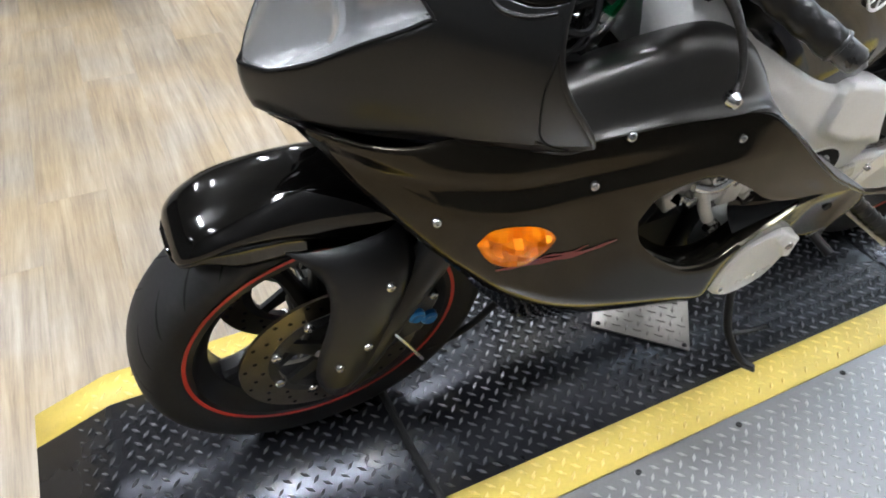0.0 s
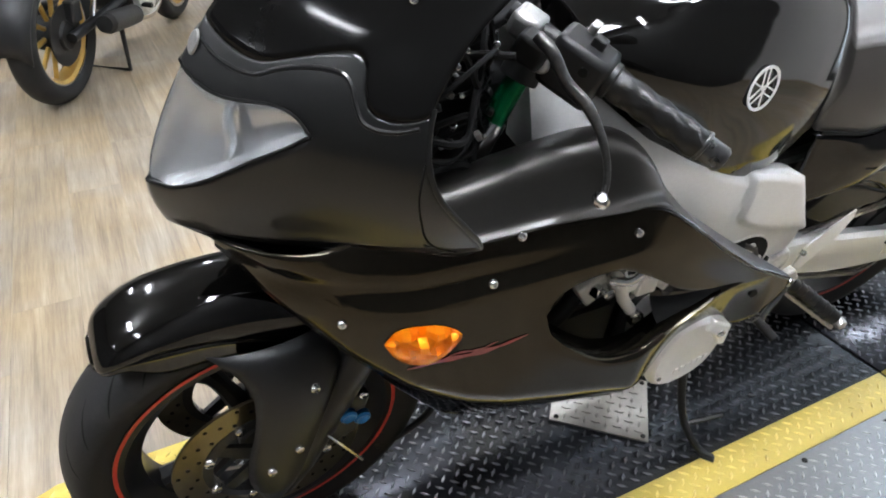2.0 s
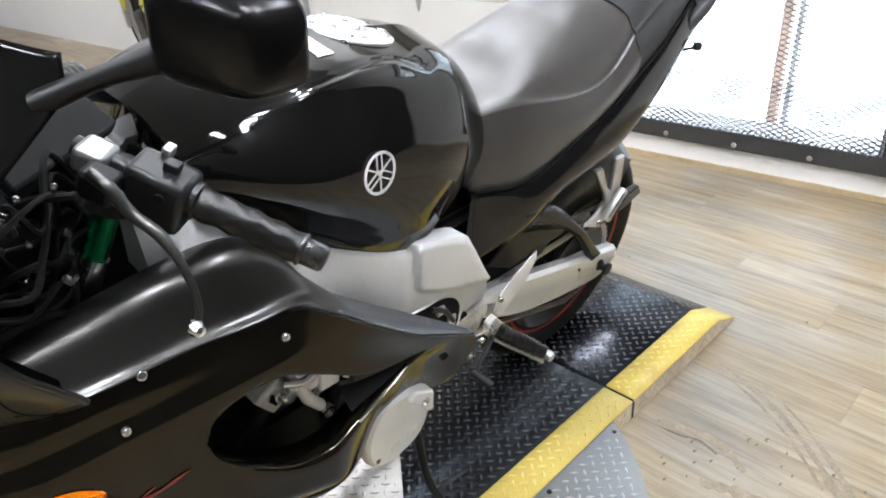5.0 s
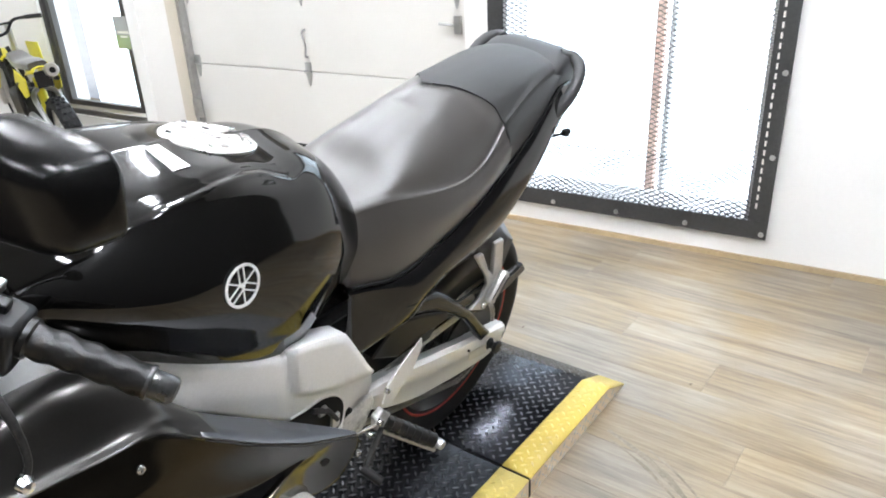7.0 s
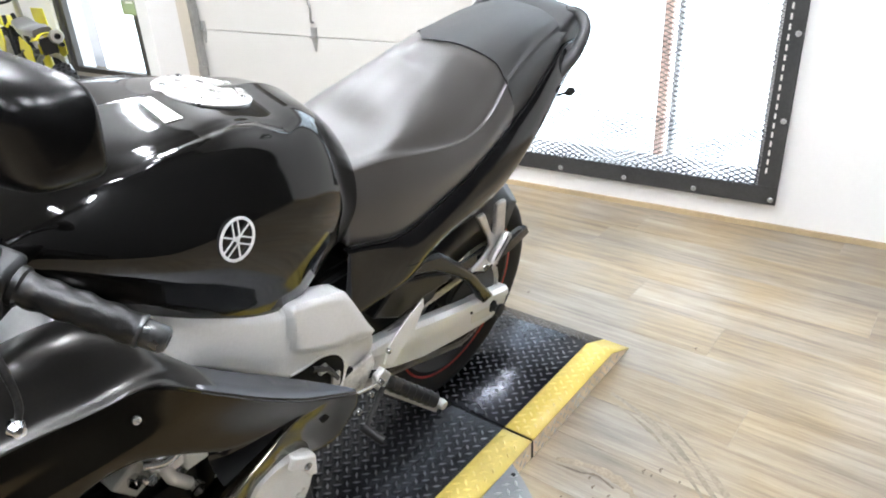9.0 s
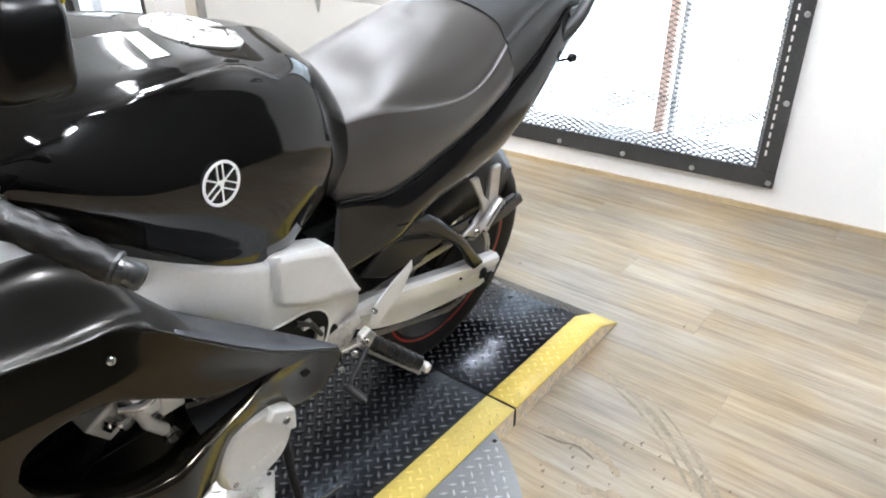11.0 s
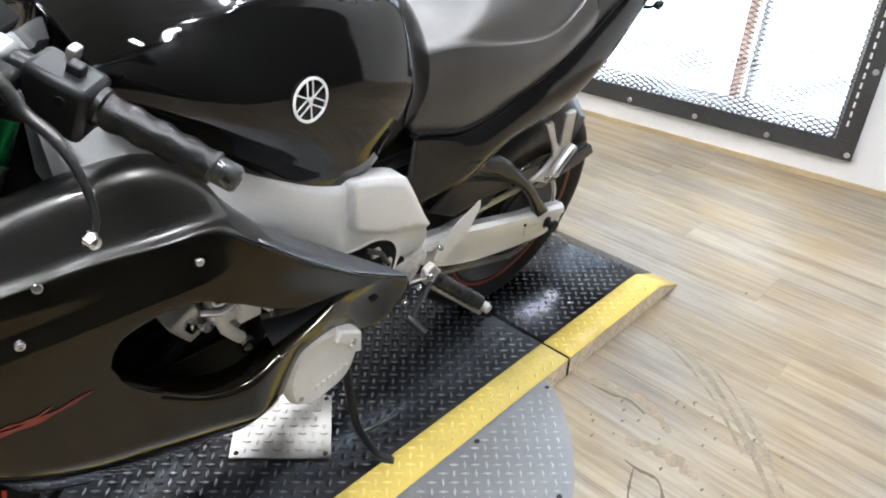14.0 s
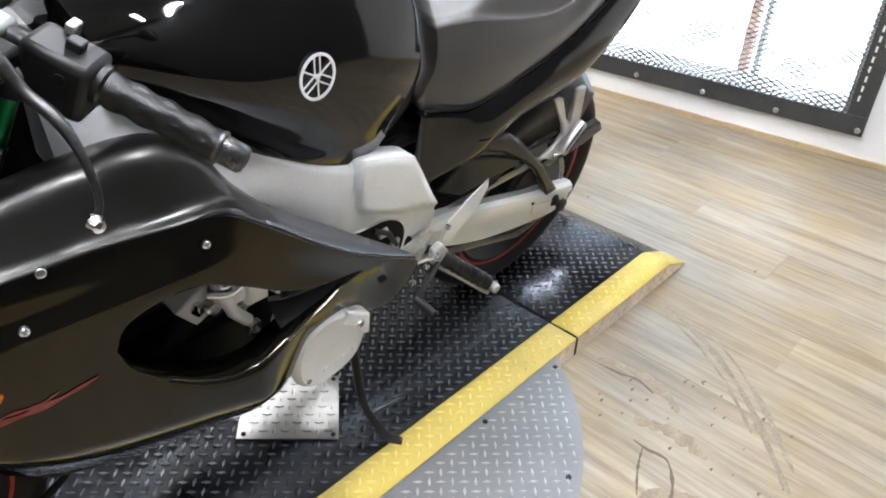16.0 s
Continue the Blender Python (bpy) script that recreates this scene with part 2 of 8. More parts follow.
CLAMP_ALLOY = material("brushed_clamp_alloy", (0.34, 0.335, 0.325), 0.40, metal=0.9, vary=0.2, scale=40, fine=300, bump=0.1, bump_scale=300)
COVER = material("cast_cover_paint", (0.80, 0.79, 0.76), 0.42, metal=0.25, vary=0.06, scale=20, fine=260, bump=0.06, bump_scale=300)
STEEL = material("bright_steel", (0.62, 0.62, 0.62), 0.2, metal=1.0, vary=0.1, scale=40, fine=300)
CHROME = material("chrome_plate", (0.80, 0.80, 0.80), 0.06, metal=1.0, vary=0.03, scale=20, fine=200)
DARK_METAL = material("dark_oily_metal", (0.03, 0.03, 0.03), 0.45, metal=0.6, vary=0.3, scale=30, fine=200, bump=0.15, bump_scale=200)
DISC_STEEL = material("brake_disc_steel", (0.17, 0.145, 0.105), 0.3, metal=1.0, vary=0.15, scale=25, fine=350, stretch=(1, 1, 1))
RED_TAPE = material("red_rim_tape", (0.55, 0.035, 0.02), 0.4, vary=0.1, scale=20, fine=200)
AMBER = glassy("amber_lens", (1.0, 0.80, 0.42), 0.02, 1.42, 1.0)
AMBER_BACK = material("amber_reflector", (0.95, 0.33, 0.008), 0.14, metal=0.5, vary=0.06, scale=50, fine=200)
GREEN_ANO = material("green_anodised_metal", (0.0, 0.15, 0.050), 0.25, metal=0.7, vary=0.1, scale=20, fine=200)
BLUE_ANO = material("blue_anodised_metal", (0.02, 0.16, 0.42), 0.3, metal=0.6, vary=0.1, scale=40, fine=200)
LAMP_LENS = glassy("clear_lamp_lens", (1.0, 1.0, 1.0), 0.08, 1.12, 1.0)
LAMP_BOWL = material("lamp_reflector", (0.50, 0.51, 0.52), 0.22, metal=0.75, vary=0.08, scale=10, fine=100)
SMOKE = material("smoked_screen", (0.004, 0.0039, 0.0038), 0.10, specular=0.12, vary=0.1, scale=3, fine=200)
DECAL_WHITE = material("silver_white_decal", (0.72, 0.72, 0.70), 0.35, vary=0.04, scale=30, fine=200)
DECAL_RED = material("dark_red_decal", (0.20, 0.012, 0.008), 0.35, vary=0.1, scale=30, fine=200, coat=0.1)
DECAL_ORANGE = material("faded_orange_label", (0.70, 0.42, 0.30), 0.45, vary=0.12, scale=80, fine=300)
LABEL = material("white_paper_label", (0.78, 0.76, 0.70), 0.45, vary=0.05, scale=60, fine=300)
CAP_METAL = material("brushed_cap_metal", (0.72, 0.70, 0.67), 0.28, metal=0.8, vary=0.06, scale=40, fine=400)
DECK_BLACK = dusty(material("black_painted_tread_plate", (0.038, 0.040, 0.047), 0.26, metal=0.85, specular=0.5, vary=0.25, scale=5, fine=60, bump=0.05, bump_scale=150, rough_vary=0.3, stain=(0.05, 0.05, 0.05), stain_at=0.66),
                   ((0.146, -0.225, 0.032), (0.150, -0.262, 0.028), (0.051, -0.178, 0.040), (0.225, -0.121, 0.026), (-0.098, -0.128, 0.030), (-0.025, -0.129, 0.020), (0.217, -0.269, 0.018), (-0.163, -0.146, 0.036), (0.120, -0.165, 0.024)))
LUG_WORN = material("worn_tread_lugs", (0.19, 0.19, 0.20), 0.34, metal=0.85, vary=0.6, scale=4, fine=90, rough_vary=0.3)
YELLOW_PAINT = material("yellow_safety_paint", (0.60, 0.455, 0.10), 0.42, vary=0.10, scale=9, fine=120, bump=0.1, bump_scale=180, stain=(0.27, 0.19, 0.06), stain_at=0.66)
TREAD_ALLOY = material("bright_tread_plate", (0.275, 0.276, 0.280), 0.38, metal=0.7, vary=0.1, scale=7, fine=140, bump=0.06, bump_scale=200, rough_vary=0.3)
# lighter than its plate: the lugs' white highlights are put into the colour
BRIGHT_LUG = material("highlit_tread_lug", (0.56, 0.555, 0.55), 0.30, metal=0.55, vary=0.12, scale=7, fine=140)
PLATE_ALLOY = material("polished_cover_plate", (0.40, 0.385, 0.36), 0.34, metal=0.85, vary=0.12, scale=9, fine=140, bump=0.10, bump_scale=90, rough_vary=0.35)
# tan where bare alloy would mirror the floor: the reflection put into the colour
TREAD_SIDE = material("weathered_floor_tinted_alloy", (0.74, 0.60, 0.42), 0.42, metal=0.0, vary=0.25, scale=12, fine=120, bump=0.15, bump_scale=120, stain=(0.18, 0.14, 0.10), stain_at=0.6)
# serves rubber, and the shade of gaps and openings drawn as black
SEAM = material("black_rubber_and_gap_shade", (0.005, 0.005, 0.005), 0.7, specular=0.15, vary=0.2)
PLANK = wood_floor("oak_vinyl_plank")
JOINT = material("floor_joint_dark", (0.28, 0.22, 0.145), 0.7, vary=0.2)
WALL_PAINT = material("white_wall_paint", (0.80, 0.79, 0.77), 0.6, vary=0.02, scale=1.5, fine=60, bump=0.05, bump_scale=250)
# dark colour for walls out of view, set for black reflections
UNSEEN_WALL_DARK = material("dark_unseen_wall", (0.05, 0.05, 0.05), 0.6, vary=0.05, scale=1.5, fine=60, bump=0.05, bump_scale=250)
CEILING_PAINT = material("pale_ceiling_paint", (0.26, 0.26, 0.255), 0.8, vary=0.15, scale=2, fine=30)
DOOR_PAINT = material("ivory_door_panel_paint", (0.64, 0.625, 0.59), 0.5, vary=0.02, scale=2, fine=80, bump=0.04, bump_scale=300)
JAMB_PAINT = material("beige_jamb_paint", (0.62, 0.57, 0.48), 0.6, vary=0.05, scale=4, fine=80)
BASE_TRIM = material("oak_base_strip", (0.42, 0.32, 0.19), 0.45, vary=0.15, scale=6, fine=60, stretch=(1, 6, 1))
FRAME_STEEL = material("black_steel_grille_frame", (0.055, 0.055, 0.055), 0.5, metal=0.4, vary=0.2, scale=9, fine=90, bump=0.1, bump_scale=120, stain=(0.17, 0.11, 0.06), stain_at=0.66)
GALV = material("galvanised_steel", (0.42, 0.42, 0.41), 0.42, metal=0.8, vary=0.15, scale=30, fine=150)
ALU_DARK = material("bronze_door_aluminium", (0.09, 0.085, 0.08), 0.4, metal=0.6, vary=0.1, scale=10, fine=100)
PANE = glassy("window_glass", (0.97, 0.98, 0.98), 0.0, 1.02, 1.0)
OUTSIDE = material("pale_concrete_yard", (0.56, 0.60, 0.645), 0.8, vary=0.08, scale=1.5, fine=20)
# post colours are lightened to carry the outdoor light that misses them
POST_ORANGE = material("daylit_orange_post", (0.93, 0.66, 0.55), 0.5, vary=0.1)
POST_GREY = material("daylit_grey_post", (0.86, 0.86, 0.86), 0.5, vary=0.1)
DIRT_YELLOW = material("yellow_moto_plastic", (0.72, 0.64, 0.03), 0.35, vary=0.06, scale=10, fine=200)
GOLD_WHEEL = material("gold_cast_wheel", (0.50, 0.32, 0.09), 0.35, metal=0.6, vary=0.12, scale=20, fine=150)
SIGN_GREEN = material("green_placard", (0.30, 0.38, 0.20), 0.5, vary=0.06)
SIGN_GREY = material("grey_placard", (0.36, 0.37, 0.36), 0.5, vary=0.06)
LEVER_METAL = material("tarnished_lever_alloy", (0.085, 0.082, 0.078), 0.30, metal=0.85, vary=0.45, scale=22, fine=200)
CHAIN_STEEL = material("oily_chain_steel", (0.42, 0.41, 0.40), 0.34, metal=0.7, vary=0.3, scale=60, fine=300)
BAR_END = material("worn_bar_end_steel", (0.10, 0.10, 0.10), 0.28, metal=0.8, vary=0.3, scale=40, fine=200)
# paler than the stripe: wear and the lugs' highlights put into one colour
YELLOW_LUG = material("worn_highlit_yellow_lugs", (0.74, 0.59, 0.20), 0.32, specular=0.6, vary=0.3, scale=9, fine=120)

# ---------------------------------------------------------------- mesh helpers
def part(name, bm, mat, parent=None, label="", sharp=38, solid=0.0, bevel=0.0):
    """Links a bmesh as one mesh object under a thing or part."""
    me = bpy.data.meshes.new(name)
    bmesh.ops.recalc_face_normals(bm, faces=bm.faces)
    bm.to_mesh(me)
    bm.free()
    for m in (mat if isinstance(mat, (list, tuple)) else [mat]):
        me.materials.append(m)
    me.shade_smooth()
    me.set_sharp_from_angle(angle=radians(sharp))
    ob = new(name, me)
    ob.parent = parent
    if solid:
        md = ob.modifiers.new("thickness", "SOLIDIFY")
        md.thickness, md.offset = solid, -1
    if bevel:
        md = ob.modifiers.new("edge", "BEVEL")
        md.width, md.segments, md.limit_method, md.angle_limit = bevel, 2, "ANGLE", radians(35)
    if label:
        tagged(ob, label)
    return ob


def thing(name, label, category, m=Matrix(), group="", kind=""):
    ob = new(name)
    ob.empty_display_size = 0.1
    ob.matrix_world = m
    return tagged(ob, label, category, group, kind)


def spline(points, n):
    """n points on a smooth curve through the given ones."""
    p = [Vector(q) for q in points]
    if len(p) == 2:
        return [p[0].lerp(p[1], i / (n - 1)) for i in range(n)]
    out = []
    for i in range(n):
        f = i / (n - 1) * (len(p) - 1)
        k = min(int(f), len(p) - 2)
        t = f - k
        a, b = p[k], p[k + 1]
        ma = (b - p[k - 1]) / 2 if k else b - a
        mb = (p[k + 2] - a) / 2 if k + 2 < len(p) else b - a
        t2, t3 = t * t, t * t * t
        out.append(a * (2 * t3 - 3 * t2 + 1) + ma * (t3 - 2 * t2 + t) + b * (3 * t2 - 2 * t3) + mb * (t3 - t2))
    return out


def curve(pairs):
    """A smooth function through (x, value) pairs."""
    xs, ys = [a for a, _ in pairs], [b for _, b in pairs]
    n = len(xs)
    slope = []
    for i in range(n):
        if 0 < i < n - 1:
            slope.append((ys[i + 1] - ys[i - 1]) / (xs[i + 1] - xs[i - 1]))
        else:
            j = 1 if i == 0 else n - 1
            slope.append((ys[j] - ys[j - 1]) / (xs[j] - xs[j - 1]))

    def f(x):
        if x <= xs[0]:
            return ys[0]
        if x >= xs[-1]:
            return ys[-1]
        k = max(i for i in range(n - 1) if xs[i] <= x)
        h = xs[k + 1] - xs[k]
        t = (x - xs[k]) / h
        t2, t3 = t * t, t * t * t
        return ys[k] * (2 * t3 - 3 * t2 + 1) + h * slope[k] * (t3 - 2 * t2 + t) + ys[k + 1] * (3 * t2 - 2 * t3) + h * slope[k + 1] * (t3 - t2)
    return f


def skin(grid, close_u=False, close_v=False, bm=None, cap=False, mat=0):
    """Faces over a grid of points [u][v]."""
    bm = bm or bmesh.new()
    vs = [[bm.verts.new(p) for p in row] for row in grid]
    nu, nv = len(vs), len(vs[0])
    for i in range(nu if close_u else nu - 1):
        for j in range(nv if close_v else nv - 1):
            a, b, c, d = vs[i][j], vs[(i + 1) % nu][j], vs[(i + 1) % nu][(j + 1) % nv], vs[i][(j + 1) % nv]
            q = []
            for v in (a, b, c, d):
                if all((v.co - w.co).length > 1e-7 for w in q):
                    q.append(v)
            if len(q) > 2:
                f = bm.faces.new(q)
                f.material_index = mat
    if cap:
        for row in (vs[0], vs[-1]):
            try:
                bm.faces.new(row).material_index = mat
            except ValueError:
                pass
    return bm


def loft(rows, nu, nv):
    """A smooth grid through control rows of equal length."""
    rows = [spline(r, nv) for r in rows]
    cols = [spline([r[j] for r in rows], nu) for j in range(nv)]
    return [[cols[j][i] for j in range(nv)] for i in range(nu)]


def mirrored(grid):
    """Joins a half grid (rows end on the middle plane y = 0) with its mirror image."""
    return [row + [Vector((p.x, -p.y, p.z)) for p in reversed(row[:-1])] for row in grid]


def tube(points, radius, n=10, bm=None, smooth=0, cap=True):
    """A round bar along points; radius may be a list."""
    pts = spline(points, smooth) if smooth else [Vector(p) for p in points]
    rad = radius if isinstance(radius, (list, tuple)) else [radius] * len(pts)
    if len(rad) != len(pts):
        f = curve([(i / (len(rad) - 1), r) for i, r in enumerate(rad)])
        rad = [f(i / (len(pts) - 1)) for i in range(len(pts))]
    grid, up = [], None
    for i, p in enumerate(pts):
        d = (pts[min(i + 1, len(pts) - 1)] - pts[max(i - 1, 0)]).normalized()
        if up is None:
            up = Vector((0, 0, 1)) if abs(d.z) < 0.9 else Vector((0, 1, 0))
        side = d.cross(up).normalized()
        up = side.cross(d).normalized()
        grid.append([p + rad[i] * (math.cos(a) * side + math.sin(a) * up) for a in (2 * math.pi * k / n for k in range(n))])
    return skin(grid, close_v=True, bm=bm, cap=cap)


def lathe(profile, centre, axis="Y", n=48, bm=None, closed=False, start=0.0, turn=2 * math.pi):
    """Turns (radius, along) pairs round an axis through centre."""
    c = Vector(centre)
    rows = []
    full = turn > 6.28
    for k in range(n if full else n + 1):
        a = start + turn * k / n
        row = []
        for r, h in profile:
            if axis == "Y":
                row.append(c + Vector((r * math.cos(a), h, r * math.sin(a))))
            elif axis == "Z":
                row.append(c + Vector((r * math.cos(a), r * math.sin(a), h)))
            else:
                row.append(c + Vector((h, r * math.cos(a), r * math.sin(a))))
        rows.append(row)
    return skin(rows, close_u=full, close_v=closed, bm=bm)


def rod(a, b, r, n=12, bm=None, r2=None):
    return tube([a, b], [r, r2 if r2 is not None else r], n, bm)


def box(lo, hi, bm=None, mat=0):
    bm = bm or bmesh.new()
    v = [bm.verts.new((x, y, z)) for x in (lo[0], hi[0]) for y in (lo[1], hi[1]) for z in (lo[2], hi[2])]
    for q in ((0, 1, 3, 2), (4, 6, 7, 5), (0, 4, 5, 1), (2, 3, 7, 6), (0, 2, 6, 4), (1, 5, 7, 3)):
        bm.faces.new([v[i] for i in q]).material_index = mat
    return bm


def slab(outline, y0, y1, bm=None, y_of=None):
    """A plate with an outline of (x, z) pairs between two depths; y_of(x, z) shifts it."""
    bm = bm or bmesh.new()
    f = y_of or (lambda x, z: 0.0)
    a = [bm.verts.new((x, y0 + f(x, z), z)) for x, z in outline]
    b = [bm.verts.new((x, y1 + f(x, z), z)) for x, z in outline]
    bm.faces.new(a)
    bm.faces.new(list(reversed(b)))
    for i in range(len(a)):
        j = (i + 1) % len(a)
        bm.faces.new((a[i], b[i], b[j], a[j]))
    return bm


def moved(bm, m):
    bmesh.ops.transform(bm, matrix=m, verts=bm.verts)
    return bm


def bolt(name, at, direction, r, parent, mat, label="", deep=0.006):
    """A button-head screw with a hexagon recess."""
    bm = bmesh.new()
    prof = [(0.0, -deep), (r, -deep), (r, 0.2 * r), (0.85 * r, 0.5 * r), (0.5 * r, 0.62 * r), (0.42 * r, 0.62 * r), (0.36 * r, 0.2 * r), (0.0, 0.2 * r)]
    lathe(prof, (0, 0, 0), "Z", 14, bm)
    moved(bm, Matrix.Translation(at) @ Vector(direction).to_track_quat("Z", "Y").to_matrix().to_4x4())
    return part(name, bm, mat, parent, label, sharp=50)

# ---------------------------------------------------------------- the room
ROOM_X0, ROOM_X1, ROOM_Y0, ROOM_Y1, ROOM_H = -6.0, 2.6, -1.75, 8.0, 3.6


def wall_box(name, x0, x1, z0, z1, y0=0.0, y1=0.22, mat=WALL_PAINT, label="", category="wall", kind="structure"):
    """A box in the street wall's own frame: x along it, y out of the room."""
    ob = part(name, box((x0, y0, z0), (x1, y1, z1)), mat, None, label)
    ob.matrix_world = WALL
    return tagged(ob, label, category, "", kind)


WIN_L, WIN_R, WIN_B, WIN_T = -0.56, 0.505, 0.165, 2.15
GAR_L, GAR_R, GAR_T = -3.08, -0.77, 2.5
GLS_L, GLS_R, GLS_B, GLS_T = -4.12, -3.185, 0.20, 2.15
white = "white painted plaster street wall of the showroom"
wall_box("wall_east_a", WIN_R, 5.0, 0, ROOM_H, label=white)
wall_box("wall_east_b", WIN_L, WIN_R, 0, WIN_B, label="white painted plaster wall under the grilled window")
wall_box("wall_east_c", WIN_L, WIN_R, WIN_T, ROOM_H, label=white)
wall_box("wall_east_d", GAR_R, WIN_L, 0, ROOM_H, label="white plaster pier between the garage door and the window")
wall_box("wall_east_e", GAR_L, GAR_R, GAR_T, ROOM_H, label=white)
wall_box("wall_east_f", GLS_R, GAR_L, 0, ROOM_H, label="white plaster pier between the glass door and the garage door")
wall_box("wall_east_g", GLS_L, GLS_R, GLS_T, ROOM_H, label=white)
wall_box("wall_east_h", GLS_L, GLS_R, 0, GLS_B, label="low white plaster sill wall under the glazing")
wall_box("wall_east_i", -9.0, GLS_L, 0, ROOM_H, label=white)
# beige returns of the garage door's recess
wall_box("jamb_a", GAR_L - 0.09, GAR_L, 0, GAR_T, 0.22, 0.60, JAMB_PAINT, "beige painted return of the garage door recess")
wall_box("jamb_b", GAR_R, GAR_R + 0.12, 0, GAR_T, 0.22, 0.60, JAMB_PAINT, "beige painted return of the garage door recess")
wall_box("jamb_head", GAR_L, GAR_R, GAR_T, GAR_T + 0.2, 0.22, 0.60, JAMB_PAINT, "beige painted head of the garage door recess")

# unseen walls; south stands near, south and west are dark to blacken reflections
for nm, lo, hi in (("wall_north", (ROOM_X0, ROOM_Y1, 0), (3.4, ROOM_Y1 + 0.2, ROOM_H)),
                   ("wall_south", (ROOM_X0, ROOM_Y0 - 0.2, 0), (4.2, ROOM_Y0, ROOM_H)),
                   ("wall_west", (ROOM_X0 - 0.2, ROOM_Y0, 0), (ROOM_X0, ROOM_Y1, ROOM_H))):
    tagged(part(nm, box(lo, hi), WALL_PAINT if nm == "wall_north" else UNSEEN_WALL_DARK), "plain wall added out of view to close the showroom", "wall", "", "structure")
tagged(part("ceiling", box((ROOM_X0, ROOM_Y0, ROOM_H), (4.2, ROOM_Y1, ROOM_H + 0.15)), CEILING_PAINT), "pale grey painted ceiling of the showroom", "ceiling", "", "structure")
tagged(part("ground", box((3.25, -40, -0.30), (80, 60, -0.02)), OUTSIDE), "pale concrete yard outside the windows", "ground", "", "structure")

wall_box("baseboard", WIN_L - 0.21, 5.0, 0, 0.022, -0.014, -0.002, BASE_TRIM, "low oak coloured strip along the wall's foot", "baseboard")

# floor slab; planks are laid on it at the end of the file
floor = tagged(part("floor", box((ROOM_X0, ROOM_Y0, -0.10), (3.5, ROOM_Y1, -0.006)), JOINT), "pale oak vinyl plank floor with worn patches", "floor", "", "structure")


# the grilled window beside the motorcycle's tail
def grilled_window():
    w = thing("window_1", "tall window behind a black expanded-metal security grille", "window", WALL, kind="structure")
    part("pane", box((WIN_L, 0.150, WIN_B), (WIN_R, 0.156, WIN_T)), PANE, w, "clear glass pane").visible_shadow = False
    fw = 0.075
    x0, x1, z0, z1 = -0.64, 0.597, 0.109, 2.2
    part("grille_frame", box((x0, -0.030, z0), (x1, -0.022, z0 + fw)), FRAME_STEEL, w, "black painted flat steel bottom bar", bevel=0.002)
    part("grille_frame", box((x1 - fw, -0.0301, z0 + fw), (x1, -0.022, z1)), FRAME_STEEL, w, "black painted steel side bar with rust", bevel=0.002)
    part("grille_frame", box((x0, -0.0301, z0 + fw), (x0 + fw, -0.022, z1)), FRAME_STEEL, w, "black painted steel side bar", bevel=0.002)
    part("grille_frame", box((x0, -0.030, z1), (x1, -0.022, z1 + fw)), FRAME_STEEL, w, "black painted steel top bar", bevel=0.002)
    # angle-iron legs that stand off the wall
    part("frame_leg", box((x1 - fw, -0.022, z0 + fw), (x1 - fw + 0.006, 0.0, z1)), FRAME_STEEL, w)
    part("frame_leg", box((x0 + 0.004, -0.022, z0), (x1 - 0.004, 0.0, z0 + 0.006)), FRAME_STEEL, w)
    # white dashes along the side bar stand for gaps of daylight behind it
    bm = bmesh.new()
    z = z0 + 0.13
    while z < 1.3:
        box((x1 - fw + 0.020, -0.0325, z), (x1 - fw + 0.027, -0.0303, z + 0.021), bm)
        z += 0.036
    part("weld_row", bm, LABEL, w, "row of white dashes for gaps of daylight along the side bar")
    for i in range(4):
        for at in ((x1 - 0.020 - 0.296 * i, z0 + 0.022), (x1 - 0.020, z0 + 0.022 + 0.318 * (i + 1))):
            bolt("anchor_bolt", (at[0], -0.030, at[1]), (0, -1, 0), 0.011, w, GALV)
    # expanded metal: diamonds of thin strands
    bm = bmesh.new()
    px, pz, t = 0.0210, 0.0100, 0.0014
    nx, nz = int((x1 - x0 - 2 * fw) / px) + 1, int(1.35 / pz)
    for i in range(nx):
        for k in range(nz):
            cx, cz = x0 + fw + px * (i + 0.5), z0 + fw + pz * (k + 0.5)
            if (i + k) % 2:
                a, b = (cx - px / 2, cz - pz / 2), (cx + px / 2, cz + pz / 2)
            else:
                a, b = (cx - px / 2, cz + pz / 2), (cx + px / 2, cz - pz / 2)
            if b[0] > x1 - fw + 0.01:
                continue
            q = [bm.verts.new((x, y, z)) for x, y, z in ((a[0], -0.026, a[1] - t), (b[0], -0.026, b[1] - t), (b[0], -0.026, b[1] + t), (a[0], -0.026, a[1] + t),
                                                       (a[0], -0.023, a[1] - t), (b[0], -0.023, b[1] - t), (b[0], -0.023, b[1] + t), (a[0], -0.023, a[1] + t))]
            for f in ((0, 1, 2, 3), (7, 6, 5, 4), (0, 4, 5, 1), (3, 2, 6, 7)):
                bm.faces.new([q[j] for j in f])
    tagged(part("expanded_mesh", bm, FRAME_STEEL, w, "black expanded metal mesh"), kind="stuff")
    # a second, finer layer behind the lower part
    bm = bmesh.new()
    for i in range(int((x1 - x0 - 2 * fw) / 0.020)):
        for k in range(22):
            ax, az = x0 + fw + 0.020 * i, z0 + fw + 0.0105 * k
            sg = 1 if (i + k) % 2 else -1
            q = [bm.verts.new((ax + u * 0.020, -0.014, az + sg * (u - 0.5) * 0.0105 + v * 0.0012)) for u, v in ((0, -1), (1, -1), (1, 1), (0, 1))]
            bm.faces.new(q)
    tagged(part("inner_mesh", bm, FRAME_STEEL, w, "finer dark mesh behind the foot of the grille", solid=0.0015), kind="stuff")
    # bottom tray where the mesh folds over
    bm = bmesh.new()
